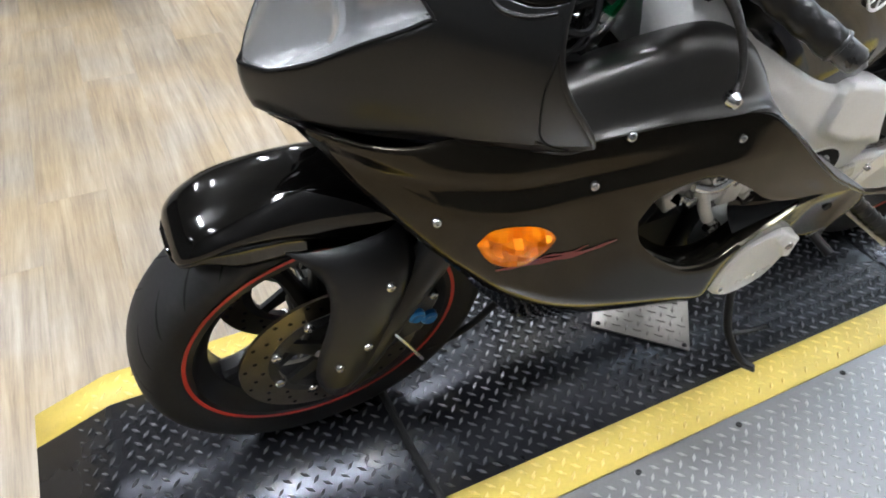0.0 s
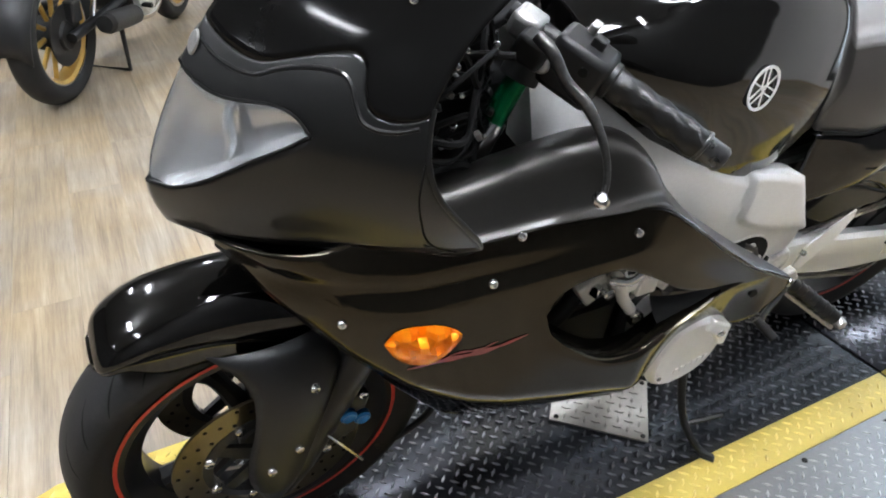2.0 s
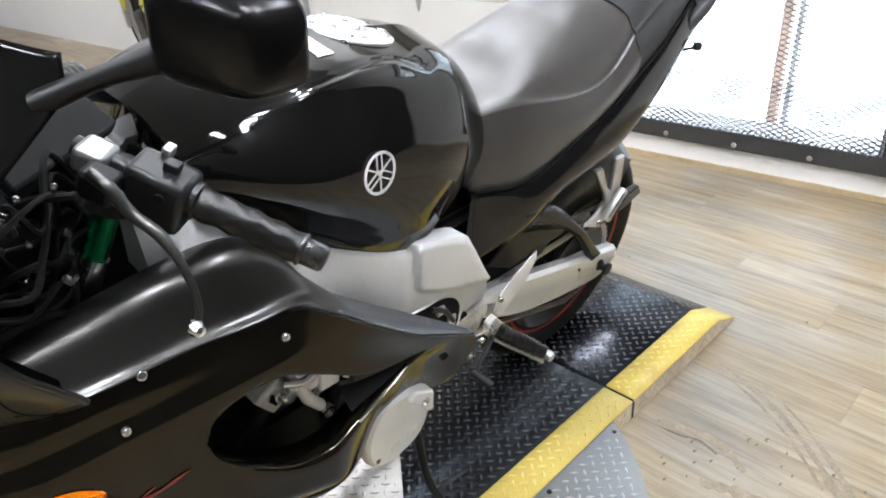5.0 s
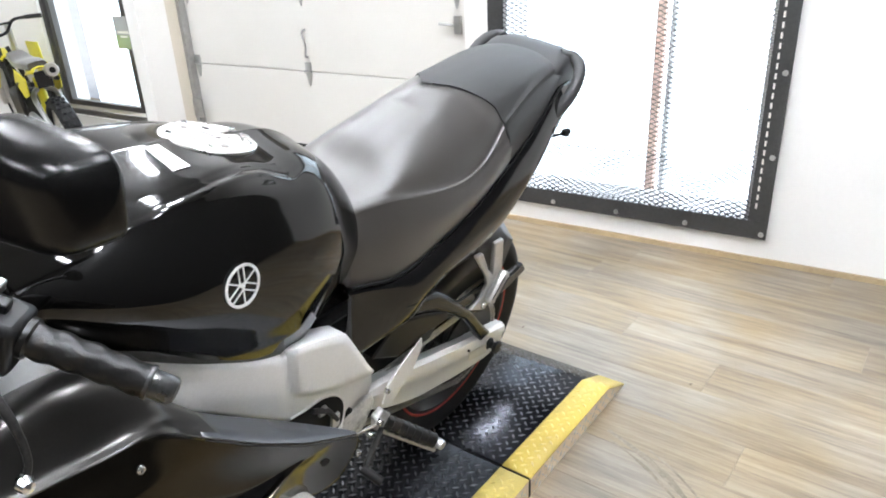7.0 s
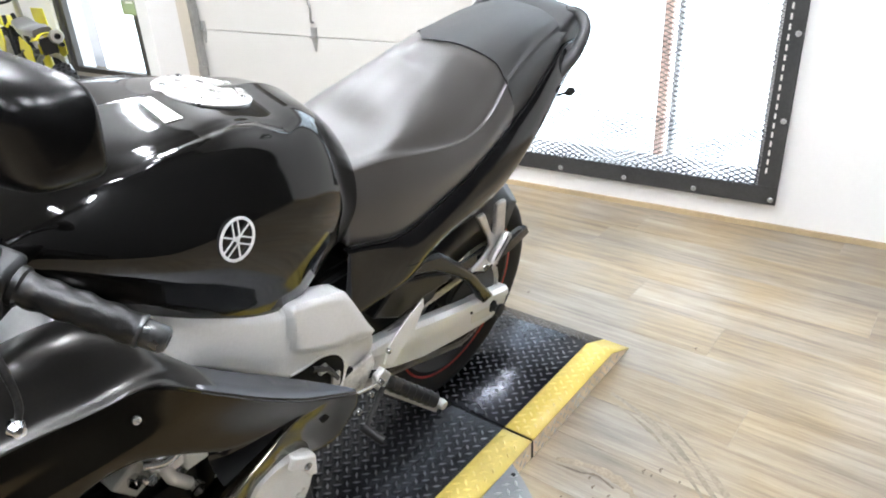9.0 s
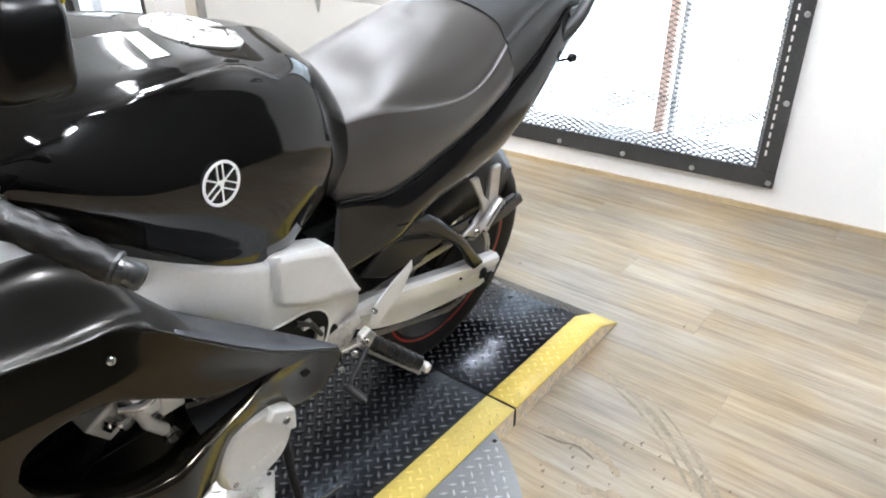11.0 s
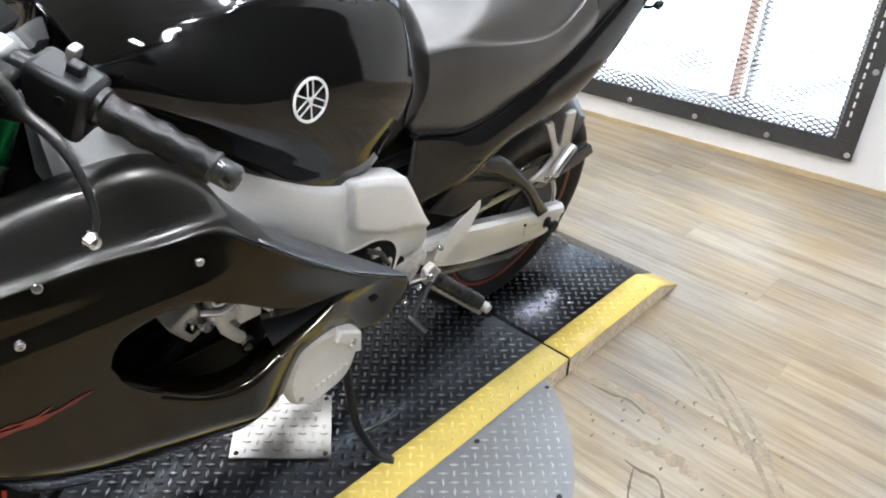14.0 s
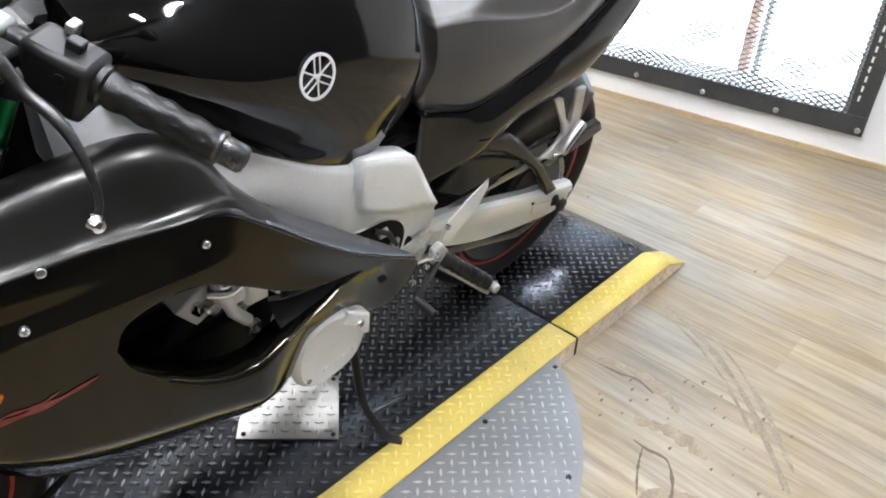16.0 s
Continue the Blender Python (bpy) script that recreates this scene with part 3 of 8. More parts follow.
    for i in range(46):
        x = x0 + fw + 0.006 + i * 0.0235
        rod((x, -0.034, z0 + fw - 0.006), (x + 0.016, -0.026, z0 + fw + 0.020), 0.0028, 5, bm)
    part("mesh_fold", bm, FRAME_STEEL, w, "folded lower edge of the mesh")
    return w


grilled_window()

# posts outside the grilled window
for nm, x, wdt, mt, lab in (("post", 0.032, 0.038, POST_ORANGE, "orange painted steel post in the yard outside"),
                            ("post", 0.086, 0.024, POST_GREY, "grey steel post in the yard outside")):
    p = part(nm, box((x - wdt / 2, 0.27, -0.02), (x + wdt / 2, 0.33, 2.6)), mt, bevel=0.004)
    p.matrix_world = WALL
    tagged(p, lab, "post")


def garage_door():
    g = thing("garage_door", "closed ivory sectional garage door with galvanised hinges", "garage door", WALL, kind="structure")
    y0, ph = 0.36, 0.46
    for k in range(5):
        z0 = 0.092 + k * ph
        part("door_panel", box((GAR_L + 0.01, y0, z0), (GAR_R - 0.01, y0 + 0.045, z0 + ph - 0.004)), DOOR_PAINT, g, "smooth ivory door section", bevel=0.004)
    part("bottom_seal", box((GAR_L + 0.01, y0 - 0.012, 0.040), (GAR_R - 0.01, y0 + 0.045, 0.090)), SEAM, g, "black rubber bottom seal")
    for k in range(1, 4):
        z = 0.090 + k * ph
        for x in (-2.06, -1.02, GAR_L + 0.055):
            bm = box((x - 0.022, y0 - 0.006, z - 0.005), (x + 0.022, y0, z + 0.055))
            slab([(x - 0.024, z - 0.008), (x + 0.024, z - 0.008), (x + 0.004, z - 0.085), (x - 0.004, z - 0.085)], y0 - 0.006, y0 - 0.0005, bm)
            rod((x - 0.026, y0 - 0.012, z), (x + 0.026, y0 - 0.012, z), 0.008, 8, bm)
            part("hinge", bm, GALV, g, "galvanised strap hinge")
    hx = -2.06
    part("pull_handle", tube([(hx, y0, 0.635), (hx + 0.01, y0 - 0.03, 0.645), (hx + 0.03, y0 - 0.045, 0.71), (hx + 0.01, y0 - 0.04, 0.775), (hx, y0, 0.79)], 0.007, 8, smooth=18), GALV, g, "grey steel lift handle")
    bm = box((-1.035, y0 - 0.014, 0.80), (-0.995, y0, 0.89))
    rod((-1.03, y0 - 0.02, 0.845), (-1.12, y0 - 0.02, 0.850), 0.008, 8, bm)
    part("slide_bolt", bm, GALV, g, "galvanised slide latch")
    bm = box((GAR_L + 0.0, y0 - 0.055, 0.0), (GAR_L + 0.028, y0 - 0.004, 2.5))
    part("door_track", bm, GALV, g, "galvanised vertical track")
    part("track_plate", box((GAR_L + 0.004, y0 - 0.065, 0.20), (GAR_L + 0.09, y0 - 0.056, 0.32)), GALV, g, "pale track bracket plate")
    return g


garage_door()


def glass_door():
    d = thing("door_1", "closed glazed entrance door in a dark aluminium frame", "door", WALL, kind="structure")
    fw = 0.035
    for x0, x1, z0, z1 in ((GLS_L, GLS_L + fw, GLS_B, GLS_T), (GLS_R - fw, GLS_R, GLS_B, GLS_T), (GLS_L + fw, GLS_R - fw, GLS_B, GLS_B + fw), (GLS_L + fw, GLS_R - fw, GLS_T - fw, GLS_T)):
        part("door_frame", box((x0, 0.02, z0), (x1, 0.08, z1)), ALU_DARK, d, bevel=0.003)
    a, b, c = GLS_L + 0.055, GLS_R - 0.055, GLS_B + 0.065
    for x0, x1, z0, z1 in ((a, a + fw, c, 2.05), (b - fw, b, c, 2.05), (a + fw, b - fw, c, c + fw), (a + fw, b - fw, 2.015, 2.05)):
        part("leaf_frame", box((x0, 0.03, z0), (x1, 0.075, z1)), ALU_DARK, d, bevel=0.003)
    part("glazing_bead", box((GLS_L + fw, 0.04, GLS_B + fw), (GLS_R - fw, 0.06, c)), LABEL, d, "white threshold strip")
    part("pane", box((a + fw, 0.045, c + fw), (b - fw, 0.051, 2.015)), PANE, d, "clear glass pane").visible_shadow = False
    s = part("placard", box((-3.36, 0.026, 0.68), (-3.19, 0.030, 0.88), mat=0), SIGN_GREY, d, "grey and green placard on the glass")
    part("placard_band", box((-3.36, 0.0235, 0.68), (-3.19, 0.0257, 0.765)), SIGN_GREEN, s, "green lower half of the placard")
    bm = box((-3.33, 0.021, 0.775), (-3.22, 0.0232, 0.790))
    box((-3.31, 0.021, 0.750), (-3.24, 0.0232, 0.762), bm)
    part("print_bar", bm, LABEL, s, "white bars of small print")
    return d


glass_door()


# ceiling lamps: rows of square panels and small spots over the displays, two added for brightness
def ceiling_light(x, y, w, l, power, group):
    t = thing("ceiling_light", "flat white panel lamp, out of view under the pale ceiling", "lamp", pose(x, y, ROOM_H - 0.45), group)
    # beyond y 0.2 the housing is narrowed to brighten the ceiling above
    hw = w / 2 if y < 0.2 else w / 8
    part("housing", box((-hw, -l / 2, 0.004), (hw, l / 2, 0.05)), LABEL, t, "white sheet metal housing", bevel=0.004)
    part("diffuser", box((-w / 2 + 0.012, -l / 2 + 0.012, -0.004), (w / 2 - 0.012, l / 2 - 0.012, 0.0035)), glowing("lamp_diffuser", (0.905, 0.945, 1.02), power), t, "lit white diffuser")
    for sx in (-0.3, 0.3):
        part("hanger", rod((sx * hw, 0, 0.05), (sx * hw, 0, 0.45), 0.003, 6), GALV, t)


for x, y, w, l, power in LAMPS:
    ceiling_light(x, y, w, l, power, "ceiling lamps")

# ---------------------------------------------------------------- the display platform
PX0, PX1, PY0, PY1 = -0.520, 1.920, -0.380, 0.238        # 8 ft by 2 ft
STRIPE = 0.083
SEAM_X = 1.354
FRONT_FOLD, REAR_FOLD = -0.375, 1.800
DISC_C, DISC_R = Vector((0.70, -0.07)), 0.640


def deck_z(x):
    if x < FRONT_FOLD:
        return max(0.005, DECK * (x - PX0) / (FRONT_FOLD - PX0))
    if x > REAR_FOLD:
        return max(0.005, DECK * (PX1 - x) / (PX1 - REAR_FOLD))
    return DECK


def deck_strip(bm, xs, y0, y1):
    top = [[Vector((x, y, deck_z(x))) for y in (y0, y1)] for x in xs]
    return skin(top, bm=bm)


def lugs(bm, inside, zf, x0, x1, y0, y1, pitch=0.0226, length=0.0220, width=0.0068, high=0.0024):
    """Raised lozenges of tread plate, on a lattice turned by 45 degrees, their long sides crossing."""
    c = math.sqrt(0.5)
    n = int(1.6 * max(x1 - x0, y1 - y0) / pitch) + 3
    verts, faces = [], []
    for i in range(-n, n):
        for k in range(-n, n):
            x, y = (i - k) * pitch * c + (x0 + x1) / 2, (i + k) * pitch * c + (y0 + y1) / 2
            if not inside(x, y):
                continue
            a = math.pi / 4 + (math.pi / 2 if (i + k) % 2 else 0)
            dx, dy = math.cos(a), math.sin(a)
            b = len(verts)
            for u, v, h in ((-1, 0, 0), (0, -1, 0), (1, 0, 0), (0, 1, 0), (-0.62, 0, 1), (0, -0.40, 1), (0.62, 0, 1), (0, 0.40, 1)):
                px, py = x + u * dx * length / 2 - v * dy * width / 2, y + u * dy * length / 2 + v * dx * width / 2
                verts.append((px, py, zf(px) + (high if h else 0.0001)))
            faces += [(b, b + 1, b + 5, b + 4), (b + 1, b + 2, b + 6, b + 5), (b + 2, b + 3, b + 7, b + 6), (b + 3, b, b + 4, b + 7), (b + 4, b + 5, b + 6, b + 7)]
    return verts, faces


def lug_part(name, inside, zf, area, mat, parent, label):
    v, f = lugs(None, inside, zf, *area)
    me = bpy.data.meshes.new(name)
    me.from_pydata(v, [], f)
    me.materials.append(mat)
    ob = new(name, me)
    ob.parent = parent
    return tagged(ob, label, kind="stuff")


def platform():
    seam = 0.005
    for nm, xa, xb, fold, lab in (("platform", PX0, SEAM_X - seam, FRONT_FOLD, "low black tread-plate display platform with yellow edges"),
                                  ("platform_ramp", SEAM_X + seam, PX1, REAR_FOLD, "black tread-plate end ramp with yellow edges")):
        p = thing(nm, lab, "platform")
        xs = sorted({xa, xb, fold})
        part("deck_plate", deck_strip(bmesh.new(), xs, PY0 + STRIPE, PY1 - STRIPE), DECK_BLACK, p, "black painted tread plate", solid=0.004)
        for y0, y1 in ((PY0, PY0 + STRIPE), (PY1 - STRIPE, PY1)):
            part("edge_stripe", deck_strip(bmesh.new(), xs, y0, y1), YELLOW_PAINT, p, "yellow safety edge", solid=0.004)
        for y in (PY0 + 0.001, PY1 - 0.005):
            bm = bmesh.new()
            prof = [(x, deck_z(x) - 0.0045) for x in xs] + [(xs[-1], 0.0), (xs[0], 0.0)]
            slab(prof, y, y + 0.004, bm)
            part("side_plate", bm, TREAD_SIDE, p, "weathered bare alloy side plate")
        ends = [(SEAM_X - seam - 0.004)] if nm == "platform" else [SEAM_X + seam]
        for x in ends:
            part("end_plate", box((x, PY0 + 0.005, 0), (x + 0.004, PY1 - 0.005, DECK - 0.0045)), SEAM, p)
        ok = lambda x, y: xa + 0.010 < x < xb - 0.010 and not (abs(x - fold) < 0.010)
        area = (PX0, PX1, PY0, PY1)
        lug_part("tread_lug", lambda x, y: ok(x, y) and PY0 + STRIPE + 0.004 < y < PY1 - STRIPE - 0.004, deck_z, area, LUG_WORN, p, "raised worn tread lugs")
        lug_part("yellow_lug", lambda x, y: ok(x, y) and (PY0 + 0.006 < y < PY0 + STRIPE - 0.004 or PY1 - STRIPE + 0.004 < y < PY1 - 0.006), deck_z, area, YELLOW_LUG, p, "raised yellow tread lugs")
        # lugs on the near side plate
        v, fc = [], []
        for i in range(int((xb - xa) / 0.016)):
            for k in range(4):
                x, z = xa + 0.012 + 0.016 * i, 0.006 + 0.016 * k
                if (i + k) % 2 or z > deck_z(x) - 0.012 or x > xb - 0.012:
                    continue
                a = math.pi / 4 if (i // 2 + k) % 2 else -math.pi / 4
                b = len(v)
                for u, w, h in ((-1, 0, 0), (0, -1, 0), (1, 0, 0), (0, 1, 0), (-0.6, 0, 1), (0, -0.4, 1), (0.6, 0, 1), (0, 0.4, 1)):
                    v.append((x + u * math.cos(a) * 0.010 - w * math.sin(a) * 0.0026, PY0 + 0.0009 - 0.0018 * h, z + u * math.sin(a) * 0.010 + w * math.cos(a) * 0.0026))
                fc += [(b, b + 1, b + 5, b + 4), (b + 1, b + 2, b + 6, b + 5), (b + 2, b + 3, b + 7, b + 6), (b + 3, b, b + 4, b + 7), (b + 4, b + 5, b + 6, b + 7)]
        me = bpy.data.meshes.new("side_lug")
        me.from_pydata(v, [], fc)
        me.materials.append(BRIGHT_LUG)
        ob = new("side_lug", me)
        ob.parent = p
        tagged(ob, "raised lugs of the bare side plate", kind="stuff")
    return p


platform()
# dark strip added in place of the shade in the open gap
seam_gap = part("seam_strip", box((SEAM_X - 0.0045, PY0 + 0.0005, 0.0), (SEAM_X + 0.0045, PY1 - 0.0005, DECK - 0.006)), SEAM)
tagged(seam_gap, "dark strip put in the shaded gap between platform and ramp", "strip")

# bright turntable disc on both sides of the platform
for nm, sgn in (("turntable_disc", -1), ("turntable_disc", 1)):
    edge = (PY0 - 0.0015 if sgn < 0 else PY1 + 0.0015) - DISC_C.y
    a0 = math.asin(abs(edge) / DISC_R)
    bm = bmesh.new()
    pts = [(DISC_C.x + DISC_R * math.cos(a), DISC_C.y + sgn * DISC_R * math.sin(a)) for a in (a0 + (math.pi - 2 * a0) * i / 64 for i in range(65))]
    lo = [bm.verts.new((x, y, DECK - 0.007)) for x, y in pts]
    hi = [bm.verts.new((x, y, DECK - 0.002)) for x, y in pts]
    bm.faces.new(hi), bm.faces.new(list(reversed(lo)))
    for i in range(65):
        j = (i + 1) % 65
        bm.faces.new((lo[i], lo[j], hi[j], hi[i]))
    t = thing(nm, "round bright alloy tread-plate turntable beside the platform", "turntable")
    part("disc_plate", bm, TREAD_ALLOY, t, "bright alloy tread plate")
    inside = lambda x, y, s=sgn, e=edge: (Vector((x, y)) - DISC_C).length < DISC_R - 0.014 and s * (y - DISC_C.y) > abs(e) + 0.012
    lug_part("tread_lug", inside, lambda x: DECK - 0.002, (DISC_C.x - DISC_R, DISC_C.x + DISC_R, DISC_C.y - DISC_R, DISC_C.y + DISC_R), BRIGHT_LUG, t, "raised bright tread lugs")
    bm = bmesh.new()
    prof = [(DISC_R - 0.12, 0.0), (DISC_R - 0.12, DECK - 0.008)]
    lathe(prof, (DISC_C.x, DISC_C.y, 0), "Z", 40, bm, start=a0 + 0.12 if sgn > 0 else math.pi + a0 + 0.12, turn=math.pi - 2 * a0 - 0.24)
    part("bearing_ring", bm, DARK_METAL, t, "dark ring under the disc")
    if sgn < 0:
        for x, y in ((0.989, -0.397), (1.230, -0.403), (0.700, -0.402), (0.46, -0.402), (0.22, -0.402), (0.996, -0.608), (0.70, -0.690), (0.40, -0.610)):
            bolt("plate_screw", (x, y, DECK - 0.002), (0, 0, 1), 0.006, t, DARK_METAL, deep=0.002)

# loose bright plate screwed to the deck under the engine
plate = thing("access_plate", "bright tread-plate cover screwed to the black platform", "plate", pose(0.735, -0.075, DECK + 0.0022, 0, 0, 0))
corners = [(-0.145, 0.006), (0.002, -0.143), (0.118, 0.0), (-0.025, 0.148)]
bm = bmesh.new()
lo = [bm.verts.new((x, y, -0.0020)) for x, y in corners]
hi = [bm.verts.new((x, y, 0.0020)) for x, y in corners]
bm.faces.new(hi), bm.faces.new(list(reversed(lo)))
for i in range(4):
    bm.faces.new((lo[i], lo[(i + 1) % 4], hi[(i + 1) % 4], hi[i]))
part("cover_sheet", bm, PLATE_ALLOY, plate, "bright alloy sheet")


def in_quad(x, y, q=corners, edge=0.012):
    for i in range(4):
        a, b = Vector(q[i]), Vector(q[(i + 1) % 4])
        d = (b - a).normalized()
        if (x - a.x) * -d.y + (y - a.y) * d.x < edge:
            return False
    return True


lug_part("tread_lug", in_quad, lambda x: 0.0020, (-0.15, 0.12, -0.15, 0.15), PLATE_ALLOY, plate, "raised bright tread lugs")
for x, y in corners:
    bolt("plate_screw", (x * 0.88, y * 0.88, 0.0022), (0, 0, 1), 0.0055, plate, DARK_METAL, deep=0.002)

# dark strap that holds the front wheel's side of the deck
strap = part("tie_strap", tube([(0.075, 0.06, DECK + 0.006), (0.106, -0.03, DECK + 0.007), (0.108, -0.17, DECK + 0.006), (0.114, -0.29, DECK + 0.006), (0.118, -0.40, DECK + 0.004), (0.12, -0.52, DECK + 0.005)], 0.0080, 8, smooth=30), MATT_BLACK)
tagged(strap, "thin black strap lying across the platform", "strap")

# ---------------------------------------------------------------- the motorcycle
# built upright: x runs from the front axle backwards, y to its right side, z up from the deck
moto = thing("motorcycle", "black and silver sport motorcycle leaning on its side stand", "motorcycle", pose(0, 0, DECK, LEAN, 0, 0))
AXLE_Z, REAR_X, REAR_Z = 0.293, 1.415, 0.308


def wheel(name, cx, cz, tyre_r, half, rim_r, rim_half, discs, label):
    """Cast three-spoke wheel with tyre, red rim tape and brake discs."""
    c = (cx, 0, cz)
    prof = [(rim_r + 0.004, -rim_half), (rim_r + 0.004, -rim_half + 0.010), (rim_r - 0.010, -rim_half + 0.016), (rim_r - 0.028, -rim_half * 0.55), (rim_r - 0.032, 0),
            (rim_r - 0.028, rim_half * 0.55), (rim_r - 0.010, rim_half - 0.016), (rim_r + 0.004, rim_half - 0.010), (rim_r + 0.004, rim_half),
            (rim_r - 0.012, rim_half), (rim_r - 0.020, rim_half - 0.012), (rim_r - 0.040, rim_half * 0.5), (rim_r - 0.043, 0), (rim_r - 0.040, -rim_half * 0.5), (rim_r - 0.020, -rim_half + 0.012), (rim_r - 0.012, -rim_half)]
    bm = lathe(prof, c, "Y", 72, closed=True)
    hub = [(0.0, -0.05), (0.036, -0.05), (0.040, -0.045), (0.040, 0.045), (0.036, 0.05), (0.0, 0.05)]
    w = part(name, bm, SATIN_BLACK, moto, label)
    part("hub", lathe(hub, c, "Y", 32), SATIN_BLACK, w)
    for k in range(3):
        a = radians(100 + 120 * k)
        d, s = Vector((math.cos(a), 0, math.sin(a))), Vector((-math.sin(a), 0, math.cos(a)))
        for fork in (-1, 1):
            rows = []
            for r, wd, off, th in ((0.030, 0.020, 0.012, 0.024), (0.080, 0.013, 0.018, 0.020), (0.140, 0.012, 0.028, 0.017), (rim_r - 0.038, 0.020, 0.044, 0.020)):
                m = Vector(c) + d * r + s * off * fork
                rows.append([m + s * wd + Vector((0, -th * 0.6, 0)), m + s * wd * 0.5 + Vector((0, -th, 0)), m - s * wd * 0.5 + Vector((0, -th, 0)), m - s * wd + Vector((0, -th * 0.6, 0)),
                             m - s * wd + Vector((0, th * 0.6, 0)), m - s * wd * 0.5 + Vector((0, th, 0)), m + s * wd * 0.5 + Vector((0, th, 0)), m + s * wd + Vector((0, th * 0.6, 0))])
            cols = [spline([r[j] for r in rows], 9) for j in range(8)]
            part("spoke", skin([[cols[j][i] for j in range(8)] for i in range(9)], close_v=True, cap=True), SATIN_BLACK, w)
    # tyre
    tp = []
    n = 22
    for i in range(n + 1):
        a = math.pi * (i / n) - math.pi / 2
        y = half * math.sin(a)
        crown = tyre_r - (tyre_r - rim_r - 0.030) * (1 - math.cos(a) ** 0.75 if math.cos(a) > 1e-6 else 1)
        tp.append((crown, y))
    inner = [(rim_r + 0.012, half * 0.86), (rim_r - 0.002, rim_half - 0.004), (rim_r - 0.002, -rim_half + 0.004), (rim_r + 0.012, -half * 0.86)]
    t = part("tyre", lathe(tp + inner, c, "Y", 96, closed=True), RUBBER, w, "worn black road tyre", sharp=50)
    # tread grooves: dark slots laid on the tyre's shoulder
    bm = bmesh.new()
    for k in range(26):
        for sg in (-1, 1):
            a0 = 2 * math.pi * (k + (0.5 if sg > 0 else 0)) / 26
            pts = []
            for q in range(7):
                f = q / 6
                ang = math.pi / 2 * (0.18 + 0.62 * f)
                y = sg * half * math.sin(ang)
                r = tyre_r - (tyre_r - rim_r - 0.030) * (1 - math.cos(ang) ** 0.75) + 0.0004
                aa = a0 + 0.20 * f ** 0.8
                pts.append((r, aa, y, 0.0026 * math.sin(math.pi * (0.12 + 0.80 * f))))
            top = [Vector((cx + r * math.cos(aa + wd / r), y, cz + r * math.sin(aa + wd / r))) for r, aa, y, wd in pts]
            low = [Vector((cx + r * math.cos(aa - wd / r), y, cz + r * math.sin(aa - wd / r))) for r, aa, y, wd in pts]
            skin([top, low], bm=bm)
    tagged(part("tread_groove", bm, SEAM, t, "dark curved tread grooves"), kind="stuff")
    for sg in (-1, 1):
        part("rim_tape", lathe([(rim_r - 0.0020, sg * (rim_half + 0.0008)), (rim_r + 0.0035, sg * (rim_half + 0.0008)), (rim_r + 0.0035, sg * (rim_half - 0.002)), (rim_r - 0.0045, sg * (rim_half - 0.002))], c, "Y", 96, closed=True), RED_TAPE, w, "red pinstripe tape round the rim")
    for y, r in discs:
        bm = lathe([(r, y - 0.0025), (r, y + 0.0025), (r * 0.70, y + 0.0025), (r * 0.70, y - 0.0025)], c, "Y", 64, closed=True)
        d = part("brake_disc", bm, DISC_STEEL, w, "drilled steel brake disc")
        bm = bmesh.new()
        for k in range(48):
            a = 2 * math.pi * k / 48
            rr = r * (0.76 + 0.09 * (k % 3))
            lathe([(0.0, -0.0034), (0.0035, -0.0034), (0.0035, 0.0034), (0.0, 0.0034)], (cx + rr * math.cos(a), y, cz + rr * math.sin(a)), "Y", 6, bm)
        tagged(part("disc_hole", bm, SEAM, d, "drilled holes"), kind="stuff")
        car = lathe([(r * 0.705, y - 0.004), (r * 0.705, y + 0.004), (r * 0.60, y + 0.006), (r * 0.60, y - 0.006)], c, "Y", 48, closed=True)
        for k in range(5):
            a = 2 * math.pi * k / 5
            dd, ss = Vector((math.cos(a), 0, math.sin(a))), Vector((-math.sin(a), 0, math.cos(a)))
            q = [Vector(c) + Vector((0, y, 0)) + dd * rr + ss * wd for rr, wd in ((0.030, 0.014), (r * 0.62, 0.010), (r * 0.62, -0.010), (0.030, -0.014))]
            bot = [car.verts.new(p - Vector((0, 0.004, 0))) for p in q]
            tp2 = [car.verts.new(p + Vector((0, 0.004, 0))) for p in q]
            car.faces.new(bot), car.faces.new(list(reversed(tp2)))
            for i in range(4):
                car.faces.new((bot[i], bot[(i + 1) % 4], tp2[(i + 1) % 4], tp2[i]))
        part("disc_carrier", car, DARK_METAL, d, "dark disc carrier")
        for k in range(8):
            a = 2 * math.pi * (k + 0.5) / 8
            sg = -1 if y < 0 else 1
            bolt("disc_rivet", (cx + r * 0.655 * math.cos(a), y + sg * 0.006, cz + r * 0.655 * math.sin(a)), (0, sg, 0), 0.009, d, STEEL)
    return w


front = wheel("front_wheel", 0.0, AXLE_Z, 0.290, 0.060, 0.2225, 0.050, ((-0.074, 0.149), (0.074, 0.149)), "black three-spoke cast front wheel")
rear = wheel("rear_wheel", REAR_X, REAR_Z, 0.308, 0.080, 0.2225, 0.066, ((0.085, 0.122),), "black three-spoke cast rear wheel")
part("axle", rod((0, -0.118, AXLE_Z), (0, 0.118, AXLE_Z), 0.011, 16), STEEL, front)


# forks, with dark guards that hang from the fender
def fork_x(z):
    return 0.036 + 0.49 * (z - 0.29)


